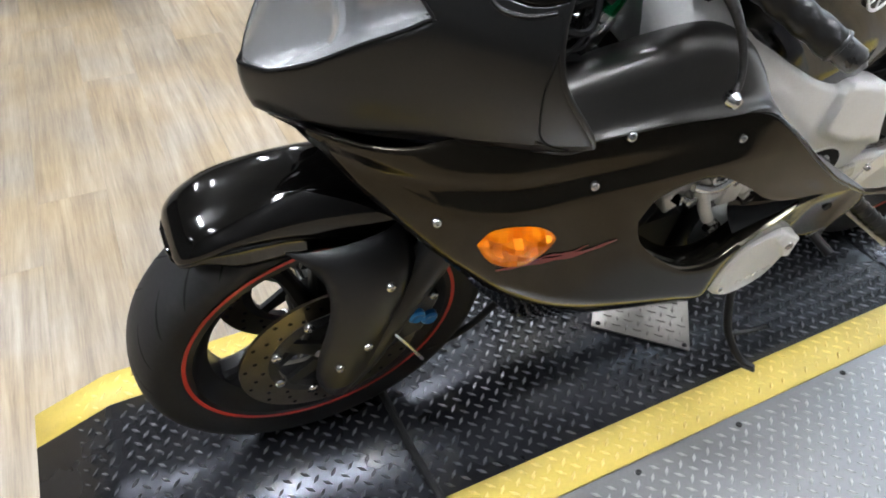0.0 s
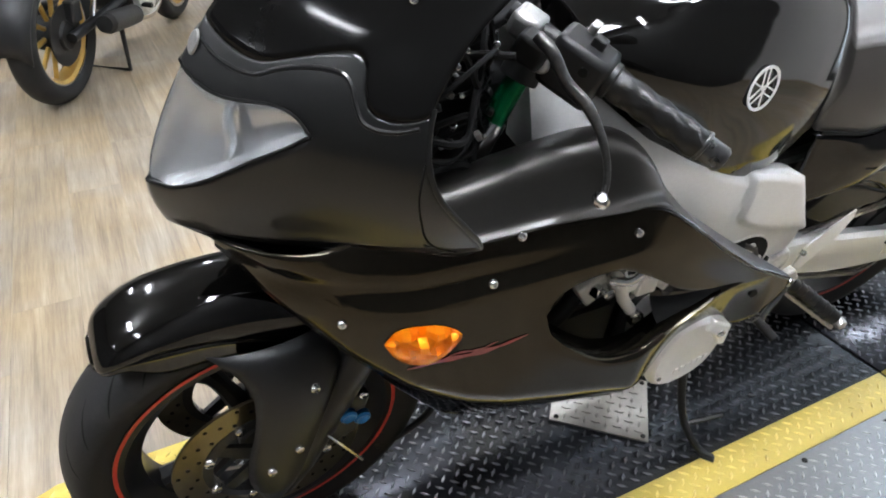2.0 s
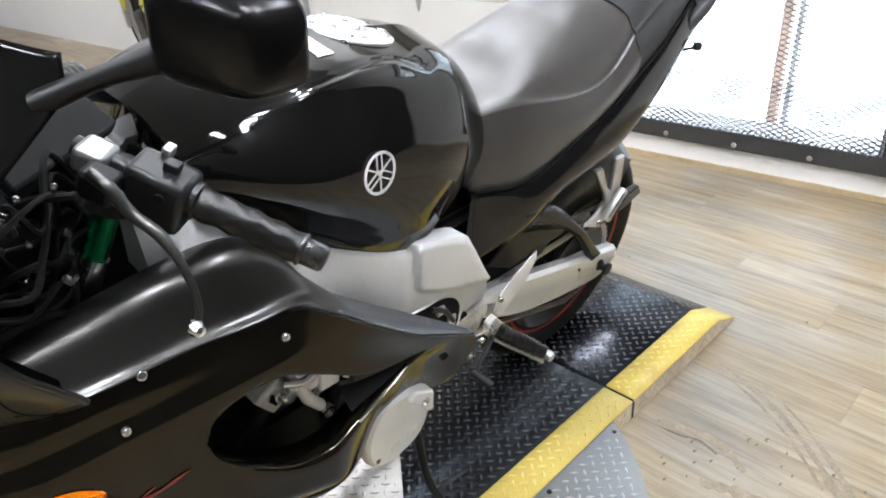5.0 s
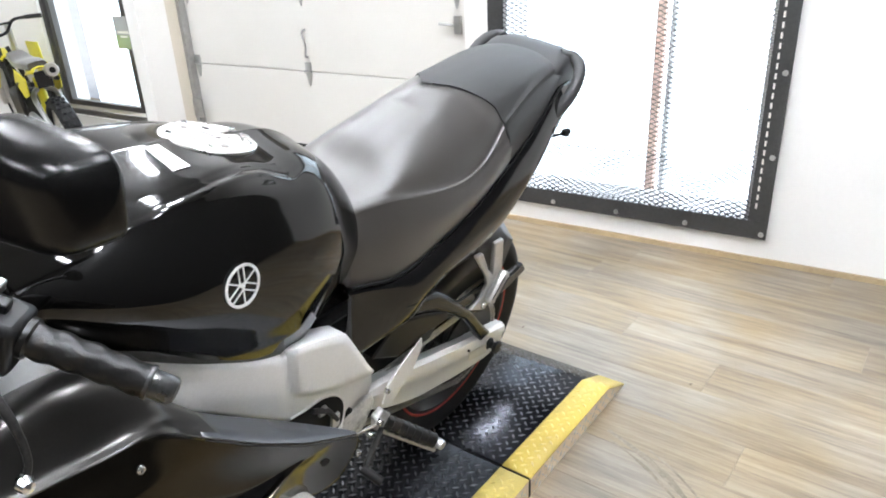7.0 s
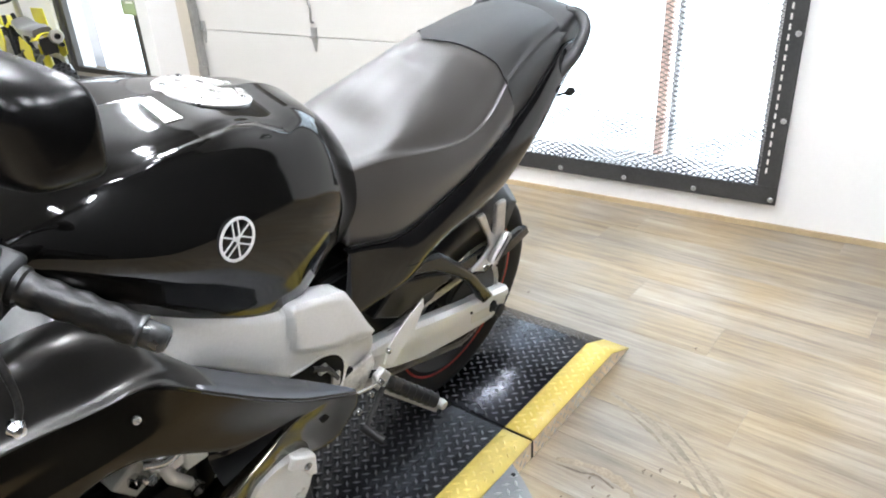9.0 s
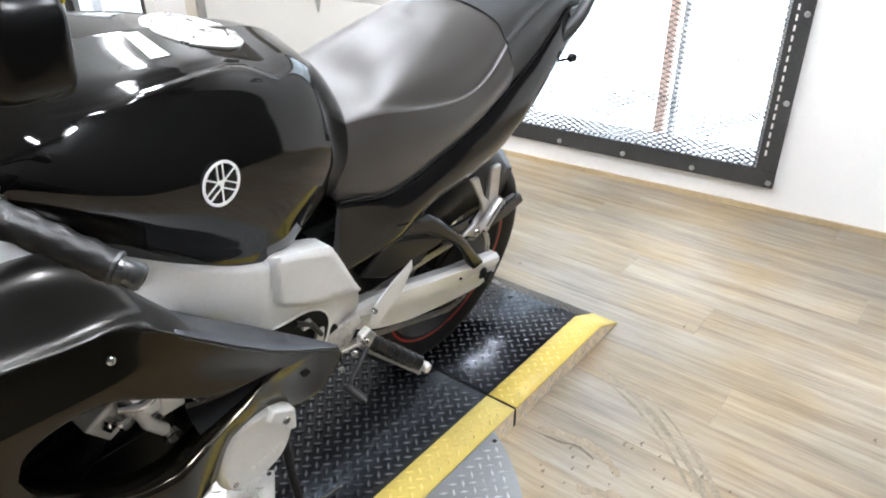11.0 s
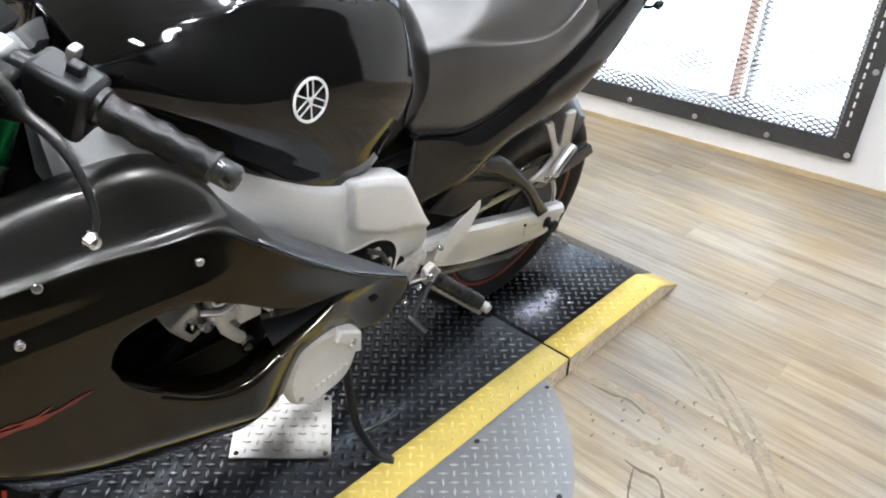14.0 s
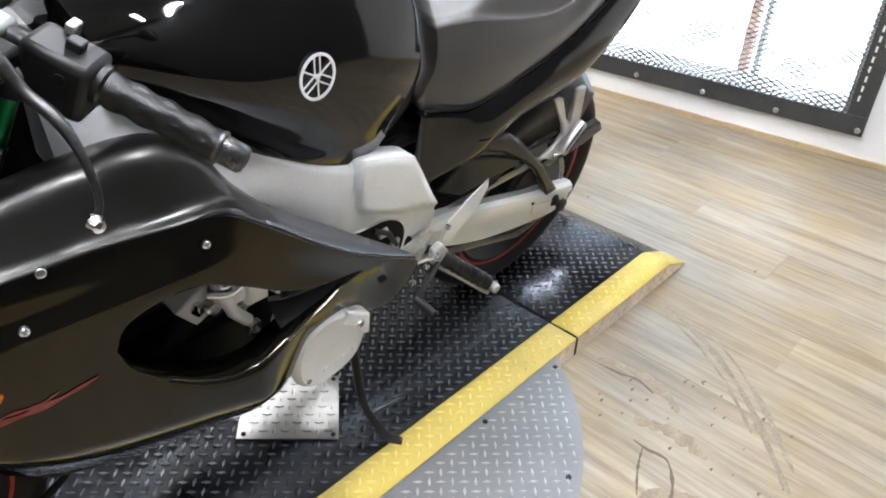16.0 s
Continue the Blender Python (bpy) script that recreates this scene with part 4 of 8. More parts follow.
for s in (-1, 1):
    y = s * 0.103
    part("fork_leg", tube([(fork_x(0.25) - 0.012, y, 0.25), (fork_x(0.30) - 0.006, y, 0.30), (fork_x(0.46), y, 0.46), (fork_x(0.60), y, 0.60)], [0.026, 0.030, 0.028, 0.029], 16), ALLOY if s > 0 else SATIN_BLACK, moto, "cast fork slider")
    part("fork_tube", rod((fork_x(0.58), y, 0.58), (fork_x(0.86), y, 0.86), 0.0165, 20), CHROME, moto, "polished steel fork tube")
    part("fork_sleeve", rod((fork_x(0.856), y, 0.856), (fork_x(0.910), y, 0.910), 0.0140, 20), GREEN_ANO, moto, "green anodised fork sleeve")
    part("fork_cap", rod((fork_x(0.911), y, 0.911), (fork_x(0.965), y, 0.965), 0.024, 20), MATT_BLACK, moto)
    part("caliper_bracket", slab([(0.035, 0.27), (0.085, 0.30), (0.125, 0.40), (0.10, 0.43), (0.05, 0.36)], s * 0.098 - 0.006, s * 0.098 + 0.006), ALLOY, moto, bevel=0.002)
    bm = slab([(0.080, 0.325), (0.130, 0.345), (0.152, 0.42), (0.128, 0.445), (0.088, 0.425)], s * 0.100 - 0.022, s * 0.100 + 0.022)
    cal = part("brake_caliper", bm, DARK_METAL, moto, "dark four-piston brake caliper", bevel=0.005)
    for cx, cz in ((0.114, 0.396), (0.136, 0.382)):
        part("piston_cap", lathe([(0.0, 0.0), (0.0135, 0.0), (0.0135, 0.008), (0.010, 0.011), (0.006, 0.008), (0.0, 0.008)], (cx, s * 0.121, cz), "Y", 18) if s > 0 else
             lathe([(0.0, 0.0), (0.0135, 0.0), (0.0135, -0.008), (0.010, -0.011), (0.006, -0.008), (0.0, -0.008)], (cx, -0.121, cz), "Y", 18), BLUE_ANO, cal, "blue anodised piston cap")
    for at in ((0.098, 0.430), (0.140, 0.432), (0.075, 0.379)):
        bolt("caliper_bolt", (at[0], s * 0.122, at[1]), (0, s, 0), 0.008, cal, STEEL)
    part("bleed_lever", tube([(0.076, s * 0.128, 0.377), (0.095, s * 0.132, 0.345), (0.135, s * 0.128, 0.262)], 0.0030, 6), STEEL, cal, "thin bright rod")
    part("brake_hose", tube([(0.125, s * 0.11, 0.44), (0.16, s * 0.10, 0.52), (0.17, s * 0.085, 0.60), (0.22, s * 0.08, 0.75), (0.26, s * 0.09, 0.86)], 0.0055, 8, smooth=24), MATT_BLACK, moto)


part("breather_hose", tube([(0.37, -0.06, 0.252), (0.315, -0.06, 0.236), (0.277, -0.06, 0.196), (0.235, -0.055, 0.163), (0.19, -0.05, 0.150)], 0.0065, 10, smooth=20), MATT_BLACK, moto, "black rubber hose behind the front wheel")


# front fender
def fender():
    rows = []
    lip = curve([(-0.191, 0.556), (-0.176, 0.566), (-0.152, 0.578), (-0.110, 0.590), (-0.050, 0.584), (0.010, 0.562), (0.070, 0.530), (0.125, 0.492), (0.170, 0.450)])
    for x, zt, zs, w in ((-0.191, 0.558, 0.552, 0.014), (-0.188, 0.572, 0.549, 0.040), (-0.176, 0.590, 0.552, 0.054), (-0.152, 0.607, 0.558, 0.062), (-0.110, 0.624, 0.538, 0.067), (-0.050, 0.637, 0.536, 0.068),
                         (0.010, 0.640, 0.528, 0.069), (0.070, 0.630, 0.510, 0.072), (0.125, 0.602, 0.480, 0.074), (0.170, 0.565, 0.440, 0.074)):
        zc = lip(x)
        h = zt - zc
        rows.append([(x, -w * 0.90, zs), (x, -w * 0.90, zs * 0.4 + zc * 0.6), (x, -w * 0.985, zc - 0.003), (x, -w * 1.02, zc + 0.003), (x, -w * 0.96, zc + h * 0.42), (x, -w * 0.68, zc + h * 0.82), (x, -w * 0.33, zc + h * 0.965), (x, 0, zt)])
    g = mirrored(loft(rows, 48, 36))
    f = part("front_fender", skin(g), BLACK_PAINT, moto, "glossy black front fender", sharp=60, solid=0.003)
    # lip round the leading edge
    lip = [g[1][j] + Vector((-0.002, 0, 0.001)) for j in range(0, len(g[0]), 2)]
    part("fender_lip", tube(lip, 0.0022, 6), BLACK_PAINT, f, "rounded leading lip of the fender")
    for s in (-1, 1):
        ys = curve([(0.25, 0.134), (0.40, 0.130), (0.50, 0.120), (0.56, 0.085)])
        rows = []
        for k in range(13):
            z = 0.258 + (0.560 - 0.258) * k / 12
            le = curve([(0.258, -0.030), (0.30, -0.043), (0.36, -0.038), (0.42, -0.022), (0.48, -0.014), (0.52, -0.022), (0.56, -0.060)])(z)
            re = curve([(0.258, 0.010), (0.30, 0.050), (0.37, 0.074), (0.44, 0.095), (0.50, 0.112), (0.535, 0.112), (0.56, 0.100)])(z)
            row = []
            for j in range(9):
                u = j / 8
                bulge = math.sin(math.pi * u) ** 0.6 * 0.016
                row.append(Vector((le + (re - le) * u, s * (ys(z) - 0.012 + bulge), z)))
            rows.append(row)
        gd = part("fork_guard", skin(rows), SATIN_BLACK, f, "black fork guard", sharp=60, solid=0.003)
        for x, z in ((0.068, 0.491), (-0.010, 0.338), (0.034, 0.372)):
            bolt("guard_bolt", (x, s * (ys(z) + 0.004), z), (0, s, 0), 0.0075, gd, STEEL)
    return f


fender()

# ---------------------------------------------------------------- nose cowl
nose_x = curve([(0.700, -0.034), (0.735, -0.058), (0.78, -0.071), (0.82, -0.069), (0.865, -0.053), (0.93, -0.018), (0.99, 0.027), (1.05, 0.080), (1.10, 0.130), (1.16, 0.195)])
tail_x = curve([(0.700, 0.180), (0.735, 0.205), (0.78, 0.236), (0.80, 0.232), (0.83, 0.212), (0.86, 0.190), (0.885, 0.176), (0.92, 0.170), (0.966, 0.182), (1.00, 0.206), (1.02, 0.224), (1.05, 0.264), (1.08, 0.305), (1.10, 0.312), (1.16, 0.330)])
wide = curve([(0.700, 0.180), (0.735, 0.212), (0.78, 0.232), (0.83, 0.238), (0.90, 0.228), (0.966, 0.206), (1.02, 0.192), (1.05, 0.184), (1.08, 0.172), (1.16, 0.128)])


def cowl_at(u, z, s=-1, out=0.0):
    """A point of the nose's skin: u from the middle of the nose to the trailing edge."""
    f = u ** 1.25
    x = nose_x(z) + (tail_x(z) - nose_x(z)) * f
    y = wide(z) * (1 - (1 - f) ** 1.25) ** 0.86
    n = Vector((-(1 - u) ** 1.2 - 0.15, s * (0.25 + u), 0.25)).normalized()
    return Vector((x, s * y, z)) + n * out


def cowl_patch(z0, z1, u0, u1, nz, nu, out=0.0, both=True, bm=None):
    """Part of the nose's skin between heights (functions of u) and u limits."""
    bm = bm or bmesh.new()
    us = [u0 + (u1 - u0) * i / nu for i in range(nu + 1)]
    fz0 = z0 if callable(z0) else (lambda u: z0)
    fz1 = z1 if callable(z1) else (lambda u: z1)
    for s in ((-1, 1) if both else (-1,)):
        skin([[cowl_at(u, fz0(u) + (fz1(u) - fz0(u)) * k / nz, s, out) for u in us] for k in range(nz + 1)], bm=bm)
    bmesh.ops.remove_doubles(bm, verts=bm.verts, dist=1e-5)
    return bm


# lower edge of the lamp opening, its upper edge, and the lower edge of the screen, as functions of u
lamp_low = curve([(0.0, 0.803), (0.06, 0.805), (0.14, 0.810), (0.26, 0.834), (0.34, 0.855), (0.42, 0.876), (0.54, 0.903), (0.61, 0.918), (1.0, 0.918)])
lamp_top = curve([(0.0, 0.942), (0.06, 0.936), (0.12, 0.932), (0.20, 0.928), (0.28, 0.928), (0.36, 0.932), (0.44, 0.936), (0.50, 0.9355), (0.55, 0.931), (0.585, 0.924), (0.61, 0.9185), (1.0, 0.9185)])
screen_low = curve([(0.0, 0.986), (0.06, 0.980), (0.20, 0.971), (0.34, 0.968), (0.46, 0.980), (0.56, 0.991), (0.64, 0.996), (0.70, 0.988), (0.735, 0.970), (0.77, 0.955), (0.82, 0.949), (0.90, 0.949), (1.0, 0.957)])
LAMP_U = 0.61
low_fit, top_fit = lamp_low, lamp_top
lamp_low = lambda u: low_fit(u) if u < LAMP_U - 1e-6 else 0.9182
lamp_top = lambda u: max(top_fit(u), low_fit(u)) if u < LAMP_U - 1e-6 else 0.9182

cowl_low = curve([(0.0, 0.740), (0.14, 0.744), (0.28, 0.752), (0.44, 0.760), (0.58, 0.771), (0.72, 0.779), (0.92, 0.787), (1.0, 0.790)])
bm = cowl_patch(cowl_low, lamp_low, 0.0, 1.0, 14, 44)
cowl_patch(lamp_top, screen_low, 0.0, 1.0, 14, 44, bm=bm)
bmesh.ops.remove_doubles(bm, verts=bm.verts, dist=6e-4)
cowl = part("nose_cowl", bm, GREY_PAINT, moto, "dark charcoal glossy nose fairing", sharp=60, solid=0.004)
screen = part("windscreen", cowl_patch(screen_low, lambda u: 1.165 - 0.055 * u, 0.0, 1.0, 22, 34, 0.0004), SMOKE, moto, "dark smoked windscreen", sharp=60, solid=0.003)
for s in (-1, 1):
    line = curve([(0.05, 0.966), (0.20, 0.956), (0.34, 0.955), (0.42, 0.966), (0.52, 0.975), (0.64, 0.977), (0.69, 0.970), (0.73, 0.955), (0.77, 0.942), (0.86, 0.939), (0.96, 0.946)])
    part("panel_crease", tube([cowl_at(0.05 + 0.91 * i / 60, line(0.05 + 0.91 * i / 60), s, -0.0014) for i in range(61)], 0.0030, 8), GREY_PAINT, cowl, "soft pressed crease under the screen")
    seam = spline([(0.985, 0.915, 0), (0.960, 0.895, 0), (0.905, 0.856, 0), (0.865, 0.815, 0), (0.880, 0.795, 0), (0.930, 0.789, 0)], 30)
    part("panel_seam", tube([cowl_at(p.x, p.y, s, 0.0) for p in seam], 0.0012, 6), SEAM, cowl, "dark seam in the nose panel")
    for u in (0.70,):
        z = 1.040
        p = cowl_at(u, z, s, 0.0015)
        bolt("screen_bolt", p, (-0.4, s, 0.3), 0.0050, screen, STEEL)

for s in (-1, 1):
    edge_z = [cowl_low(1.0) + 0.003 + (0.960 - cowl_low(1.0)) * i / 36 for i in range(37)]
    part("cowl_lip", tube([cowl_at(1.0, z, s, -0.003) for z in edge_z], 0.0036, 8), GREY_PAINT, cowl, "rolled trailing edge of the nose fairing", sharp=60)

us = [i / 40 for i in range(41)]
bm = bmesh.new()
for s in (-1, 1):
    skin([[cowl_at(u, cowl_low(u) + dz, s, d) for u in us] for dz, d in ((0.008, -0.007), (-0.012, -0.010), (-0.035, -0.022), (-0.070, -0.045))], bm=bm)
part("cowl_skirt", bm, BLACK_PAINT, cowl, "glossy black inner skirt under the nose", sharp=60)

# headlamp: deep bright bowl, divider and clear lens that follows the nose
for s in (-1, 1):
    us = [0.006 + (LAMP_U - 0.012) * i / 24 for i in range(25)]
    bm = skin([[cowl_at(u, lamp_low(u) + 0.004 + (lamp_top(u) - lamp_low(u) - 0.008) * k / 10, s, -0.004) for u in us] for k in range(11)])
    lamp = part("headlamp", bm, LAMP_LENS, cowl, "clear headlamp lens", sharp=70)
    lamp.visible_shadow = False
    bm = skin([[cowl_at(u, lamp_low(u) + (lamp_top(u) - lamp_low(u)) * k / 10, s, -0.006) + Vector((0.022, -s * 0.006, 0)) * math.sin(math.pi * min(1, max(0, k / 10))) ** 0.5 * math.sin(math.pi * (i / 24) ** 0.7) ** 0.5
                for i, u in enumerate(us)] for k in range(11)])
    part("reflector", bm, LAMP_BOWL, lamp, "silver reflector bowl", sharp=70)
    ridge = [cowl_at(0.30 + 0.02 * math.sin(k), lamp_low(0.36) + (lamp_top(0.36) - lamp_low(0.36)) * k / 6, s, -0.010) for k in range(7)]
    part("bulb_shroud", tube(ridge, [0.003, 0.005, 0.007, 0.007, 0.006, 0.005, 0.003], 5), LAMP_BOWL, lamp, "bright divider of the bowl", sharp=20)
    rim = [cowl_at(u, lamp_low(u), s, -0.0005) for u in us] + [cowl_at(u, lamp_top(u), s, -0.0005) for u in reversed(us)]
    part("lamp_seal", tube(rim, 0.0021, 6), SEAM, lamp, "black rubber seal")
# small badge on the nose
part("nose_badge", lathe([(0.0, 0.0), (0.007, 0.0), (0.006, 0.002), (0.0, 0.0025)], (0, 0, 0), "Z", 24), CLAMP_ALLOY, cowl, "small oval silver badge").matrix_local = Matrix.Translation(cowl_at(0.035, 0.962, -1, 0.0015)) @ Vector((-0.85, -0.30, 0.5)).to_track_quat("Z", "Y").to_matrix().to_4x4() @ Matrix.Diagonal((1.1, 2.0, 1, 1))
part("inner_nose", skin([[cowl_at(u, z, s_, -0.03) for s_, u in [(-1, 1 - k / 10) for k in range(11)] + [(1, k / 10) for k in range(1, 11)]] for z in (0.76, 0.82, 0.88, 0.94, 0.985)]), MATT_BLACK, cowl, "black inner liner", sharp=60)

# ---------------------------------------------------------------- side fairings
side_w = curve([(-0.03, 0.045), (0.03, 0.125), (0.09, 0.182), (0.14, 0.212), (0.18, 0.228), (0.27, 0.243), (0.35, 0.252), (0.465, 0.259), (0.60, 0.262), (0.72, 0.261), (0.80, 0.256), (0.90, 0.250)])
side_top = curve([(-0.03, 0.742), (0.06, 0.765), (0.13, 0.790), (0.18, 0.786), (0.25, 0.780), (0.30, 0.779), (0.36, 0.781), (0.43, 0.778), (0.480, 0.775), (0.507, 0.767), (0.534, 0.7475), (0.574, 0.716), (0.618, 0.679), (0.658, 0.648), (0.70, 0.616), (0.749, 0.585), (0.792, 0.558), (0.825, 0.538)])


fold_z = curve([(-0.05, 0.735), (0.05, 0.672), (0.13, 0.610), (0.19, 0.565), (0.27, 0.522), (0.38, 0.490), (0.47, 0.464), (0.53, 0.438), (0.575, 0.405), (0.62, 0.385), (0.70, 0.350), (0.78, 0.300), (1.0, 0.200)])


def side_y(x, z):
    """Half width of the fairing at a place of its side view: widest low down, tucked under at the foot."""
    w = side_w(x)
    mid = max(0.0, min(1.0, (x - 0.10) / 0.15)) * max(0.0, min(1.0, (0.68 - x) / 0.14))
    if z < 0.60:
        w += 0.10 * (0.60 - max(z, 0.44)) * mid
    else:
        w -= 0.075 * (z - 0.60) * mid
    w -= 0.30 * max(0.0, z - 0.715) * max(0.0, min(1.0, (x - 0.02) / 0.1)) * max(0.0, min(1.0, (0.56 - x) / 0.1))
    if z > 0.70:
        w -= 0.012 * ((z - 0.70) / 0.08) ** 2 * (1 - mid) * max(0.0, min(1.0, (x + 0.02) / 0.1))
    d = fold_z(x) - z
    if d > 0:
        w -= 0.7 * d * d / (d + 0.03)
    # tucked in round the generator cover
    if z < 0.57:
        w -= 0.26 * (0.57 - z) * max(0.0, min(1.0, (x - 0.52) / 0.10)) * max(0.0, min(1.0, (0.79 - x) / 0.07))
    groove_z = 0.716 + 0.05 * x
    w -= 0.011 * math.exp(-((z - groove_z) / 0.016) ** 2) * math.exp(-((x - 0.10) / 0.20) ** 2)
    # shallow hollow behind the vent
    d = (z - 0.585 + 0.62 * (x - 0.66)) / 0.050
    w -= 0.010 * math.exp(-((x - 0.66) / 0.11) ** 2) * math.exp(-d * d)
    return w


VENT_TOP = [(0.343, 0.648), (0.359, 0.679), (0.400, 0.694), (0.450, 0.691), (0.507, 0.658), (0.564, 0.618), (0.630, 0.589), (0.702, 0.577)]
VENT_LOW = [(0.702, 0.577), (0.641, 0.546), (0.582, 0.524), (0.517, 0.510), (0.4575, 0.522), (0.400, 0.563), (0.358, 0.608), (0.343, 0.648)]


def vent_outline(n):
    """The teardrop opening in the fairing's flank, drawn out backwards to a point."""
    up, low = spline([(x, 0, z) for x, z in VENT_TOP], n // 2 + 1), spline([(x, 0, z) for x, z in VENT_LOW], n // 2 + 1)
    return [(p.x, p.z) for p in up[:-1] + low[:-1]]


def outline_hit(poly, cx, cz, dx, dz):
    """Where a ray from (cx, cz) leaves a closed outline."""
    best = None
    for i in range(len(poly)):
        (x0, z0), (x1, z1) = poly[i], poly[(i + 1) % len(poly)]
        ex, ez = x1 - x0, z1 - z0
        det = dx * -ez + dz * ex
        if abs(det) < 1e-12:
            continue
        t = ((x0 - cx) * -ez + (z0 - cz) * ex) / det
        k = (dx * (z0 - cz) - dz * (x0 - cx)) / det
        if t > 0 and -1e-6 <= k <= 1 + 1e-6 and (best is None or t < best):
            best = t
    return cx + dx * best, cz + dz * best


def side_fairing(s):
    edge = [(x, side_top(x)) for x in (-0.028 + 0.853 * i / 60 for i in range(61))]
    edge += [(p.x, p.z) for p in spline([(0.836, 0, 0.522), (0.832, 0, 0.500), (0.808, 0, 0.478), (0.779, 0, 0.458), (0.752, 0, 0.447), (0.710, 0, 0.460), (0.670, 0, 0.464), (0.630, 0, 0.453), (0.602, 0, 0.430), (0.588, 0, 0.397), (0.586, 0, 0.365), (0.575, 0, 0.350), (0.530, 0, 0.364), (0.454, 0, 0.397),
                                             (0.364, 0, 0.436), (0.274, 0, 0.482), (0.210, 0, 0.516), (0.165, 0, 0.546), (0.110, 0, 0.602), (0.050, 0, 0.664), (0.000, 0, 0.712)], 96)]
    n, m = 160, 22
    rings = []
    cx, cz = 0.468, 0.606
    for hx, hz in vent_outline(n):
        d = Vector((hx - cx, 0, hz - cz)).normalized()
        ox, oz = outline_hit(edge, cx, cz, d.x, d.z)
        row = [Vector((hx, s * (side_y(hx, hz) - 0.045), hz)), Vector((hx, s * (side_y(hx, hz) - 0.008), hz)), Vector((hx + (hx - cx) * 0.02, s * (side_y(hx, hz) - 0.001), hz + (hz - cz) * 0.02))]
        for k in range(1, m + 1):
            f = 0.03 + 0.97 * k / m
            x, z = hx + (ox - hx) * f, hz + (oz - hz) * f
            row.append(Vector((x, s * side_y(x, z), z)))
        rings.append(row)
    f = part("side_fairing", skin(rings, close_u=True), FLANK_PAINT, moto, "glossy black side fairing with an oval vent", sharp=70, solid=0.003)
    for x, z in ((0.091, 0.677), (0.264, 0.720), (0.464, 0.744)):
        bolt("fairing_bolt", (x, s * (side_y(x, z) + 0.001), z), (-0.15, s, 0.1), 0.0056, f, STEEL, "bright hex screw")
    # black disc on the flank's skin carries the shade of a screw hole
    x, z = 0.760, 0.526
    part("fairing_hole", lathe([(0.0, 0.0), (0.010, 0.0), (0.010, 0.002), (0.0, 0.002)], (x, s * (side_y(x, z) + 0.001), z), "Y", 16), SEAM, f, "dark disc standing for a screw hole")
    # recessed scoop that closes the rear of the vent
    zu, zl = curve(VENT_TOP[3:]), curve(list(reversed(VENT_LOW[:5])))
    rows = []
    for i in range(22):
        x = 0.572 + 0.126 * i / 21
        deep = 0.055 * ((0.702 - x) / 0.130) ** 1.2
        rows.append([Vector((x, s * (side_y(x, zl(x) + (zu(x) - zl(x)) * k / 10) - 0.004 - deep * math.sin(math.pi * (0.06 + 0.94 * k / 10)) ** 0.6), zl(x) + (zu(x) - zl(x)) * k / 10)) for k in range(11)])
    part("vent_scoop", skin(rows), BLACK_PAINT, f, "glossy black recess behind the vent", sharp=70)
    # lower panel that turns under the flank, black to stand for the mirrored dark deck
    hem = curve([(0.135, 0.584), (0.165, 0.556), (0.210, 0.526), (0.274, 0.492), (0.364, 0.446), (0.454, 0.407), (0.530, 0.374), (0.590, 0.352)])
    foot = curve([(0.135, 0.572), (0.170, 0.520), (0.230, 0.440), (0.300, 0.364), (0.380, 0.314), (0.470, 0.290), (0.530, 0.284), (0.575, 0.290), (0.590, 0.296)])
    rows = []
    for i in range(44):
        x = 0.137 + 0.450 * i / 43
        in_ = max(0.0, min(1.0, (x - 0.18) / 0.16))
        hi, lo = hem(x), min(foot(x), hem(x) - 0.002)
        yh, yl = side_y(x, hi) + 0.0006, side_y(x, lo) - 0.018 * in_
        zl = lo - 0.032 * in_
        rows.append([Vector((x, s * (yh + (yl - yh) * (k / 12) ** 1.05), hi + (zl - hi) * k / 12)) for k in range(13)] + [Vector((x, s * (yl - 0.03), zl + 0.004))])
    part("belly_panel", skin(rows), BLACK_PAINT, f, "turned-under foot of the flank, black for the mirrored deck", sharp=70)
    # red stroke behind the indicator
    for dz, x0, x1, wd in ((0.0, 0.160, 0.316, 0.0052), (-0.006, 0.205, 0.275, 0.0026)):
        rows = []
        for i in range(25):
            u = i / 24
            x = x0 + (x1 - x0) * u
            z = 0.606 + 0.018 * (x - 0.18) / 0.136 + 0.003 * math.sin(u * 7) - dz
            w = wd * math.sin(math.pi * (0.06 + 0.86 * u)) * (0.75 + 0.25 * math.sin(u * 23))
            rows.append([Vector((x, s * (side_y(x, z - w) + 0.0012), z - w)), Vector((x, s * (side_y(x, z + w) + 0.0012), z + w))])
        part("red_decal", skin(rows), DECAL_RED, f, "faded red brush-stroke decal")
    # flush indicator with faceted amber lens
    rows_l, rows_b = [], []
    up_edge = curve([(0.134, 0.649), (0.145, 0.671), (0.165, 0.680), (0.195, 0.677), (0.217, 0.664), (0.226, 0.653)])
    low_edge = curve([(0.134, 0.647), (0.143, 0.628), (0.160, 0.613), (0.187, 0.612), (0.208, 0.628), (0.226, 0.651)])
    for k in range(9):
        v = k / 8
        rl, rb = [], []
        for i in range(15):
            u = (1 - math.cos(math.pi * i / 14)) / 2
            x = 0.134 + 0.092 * u
            z = low_edge(x) + (up_edge(x) - low_edge(x)) * v
            lift = 0.014 * (math.sin(math.pi * u) * math.sin(math.pi * v)) ** 0.5 if 0 < i < 14 and 0 < k < 8 else 0.0
            rl.append(Vector((x, s * (side_y(x, z) + 0.001 + lift), z)))
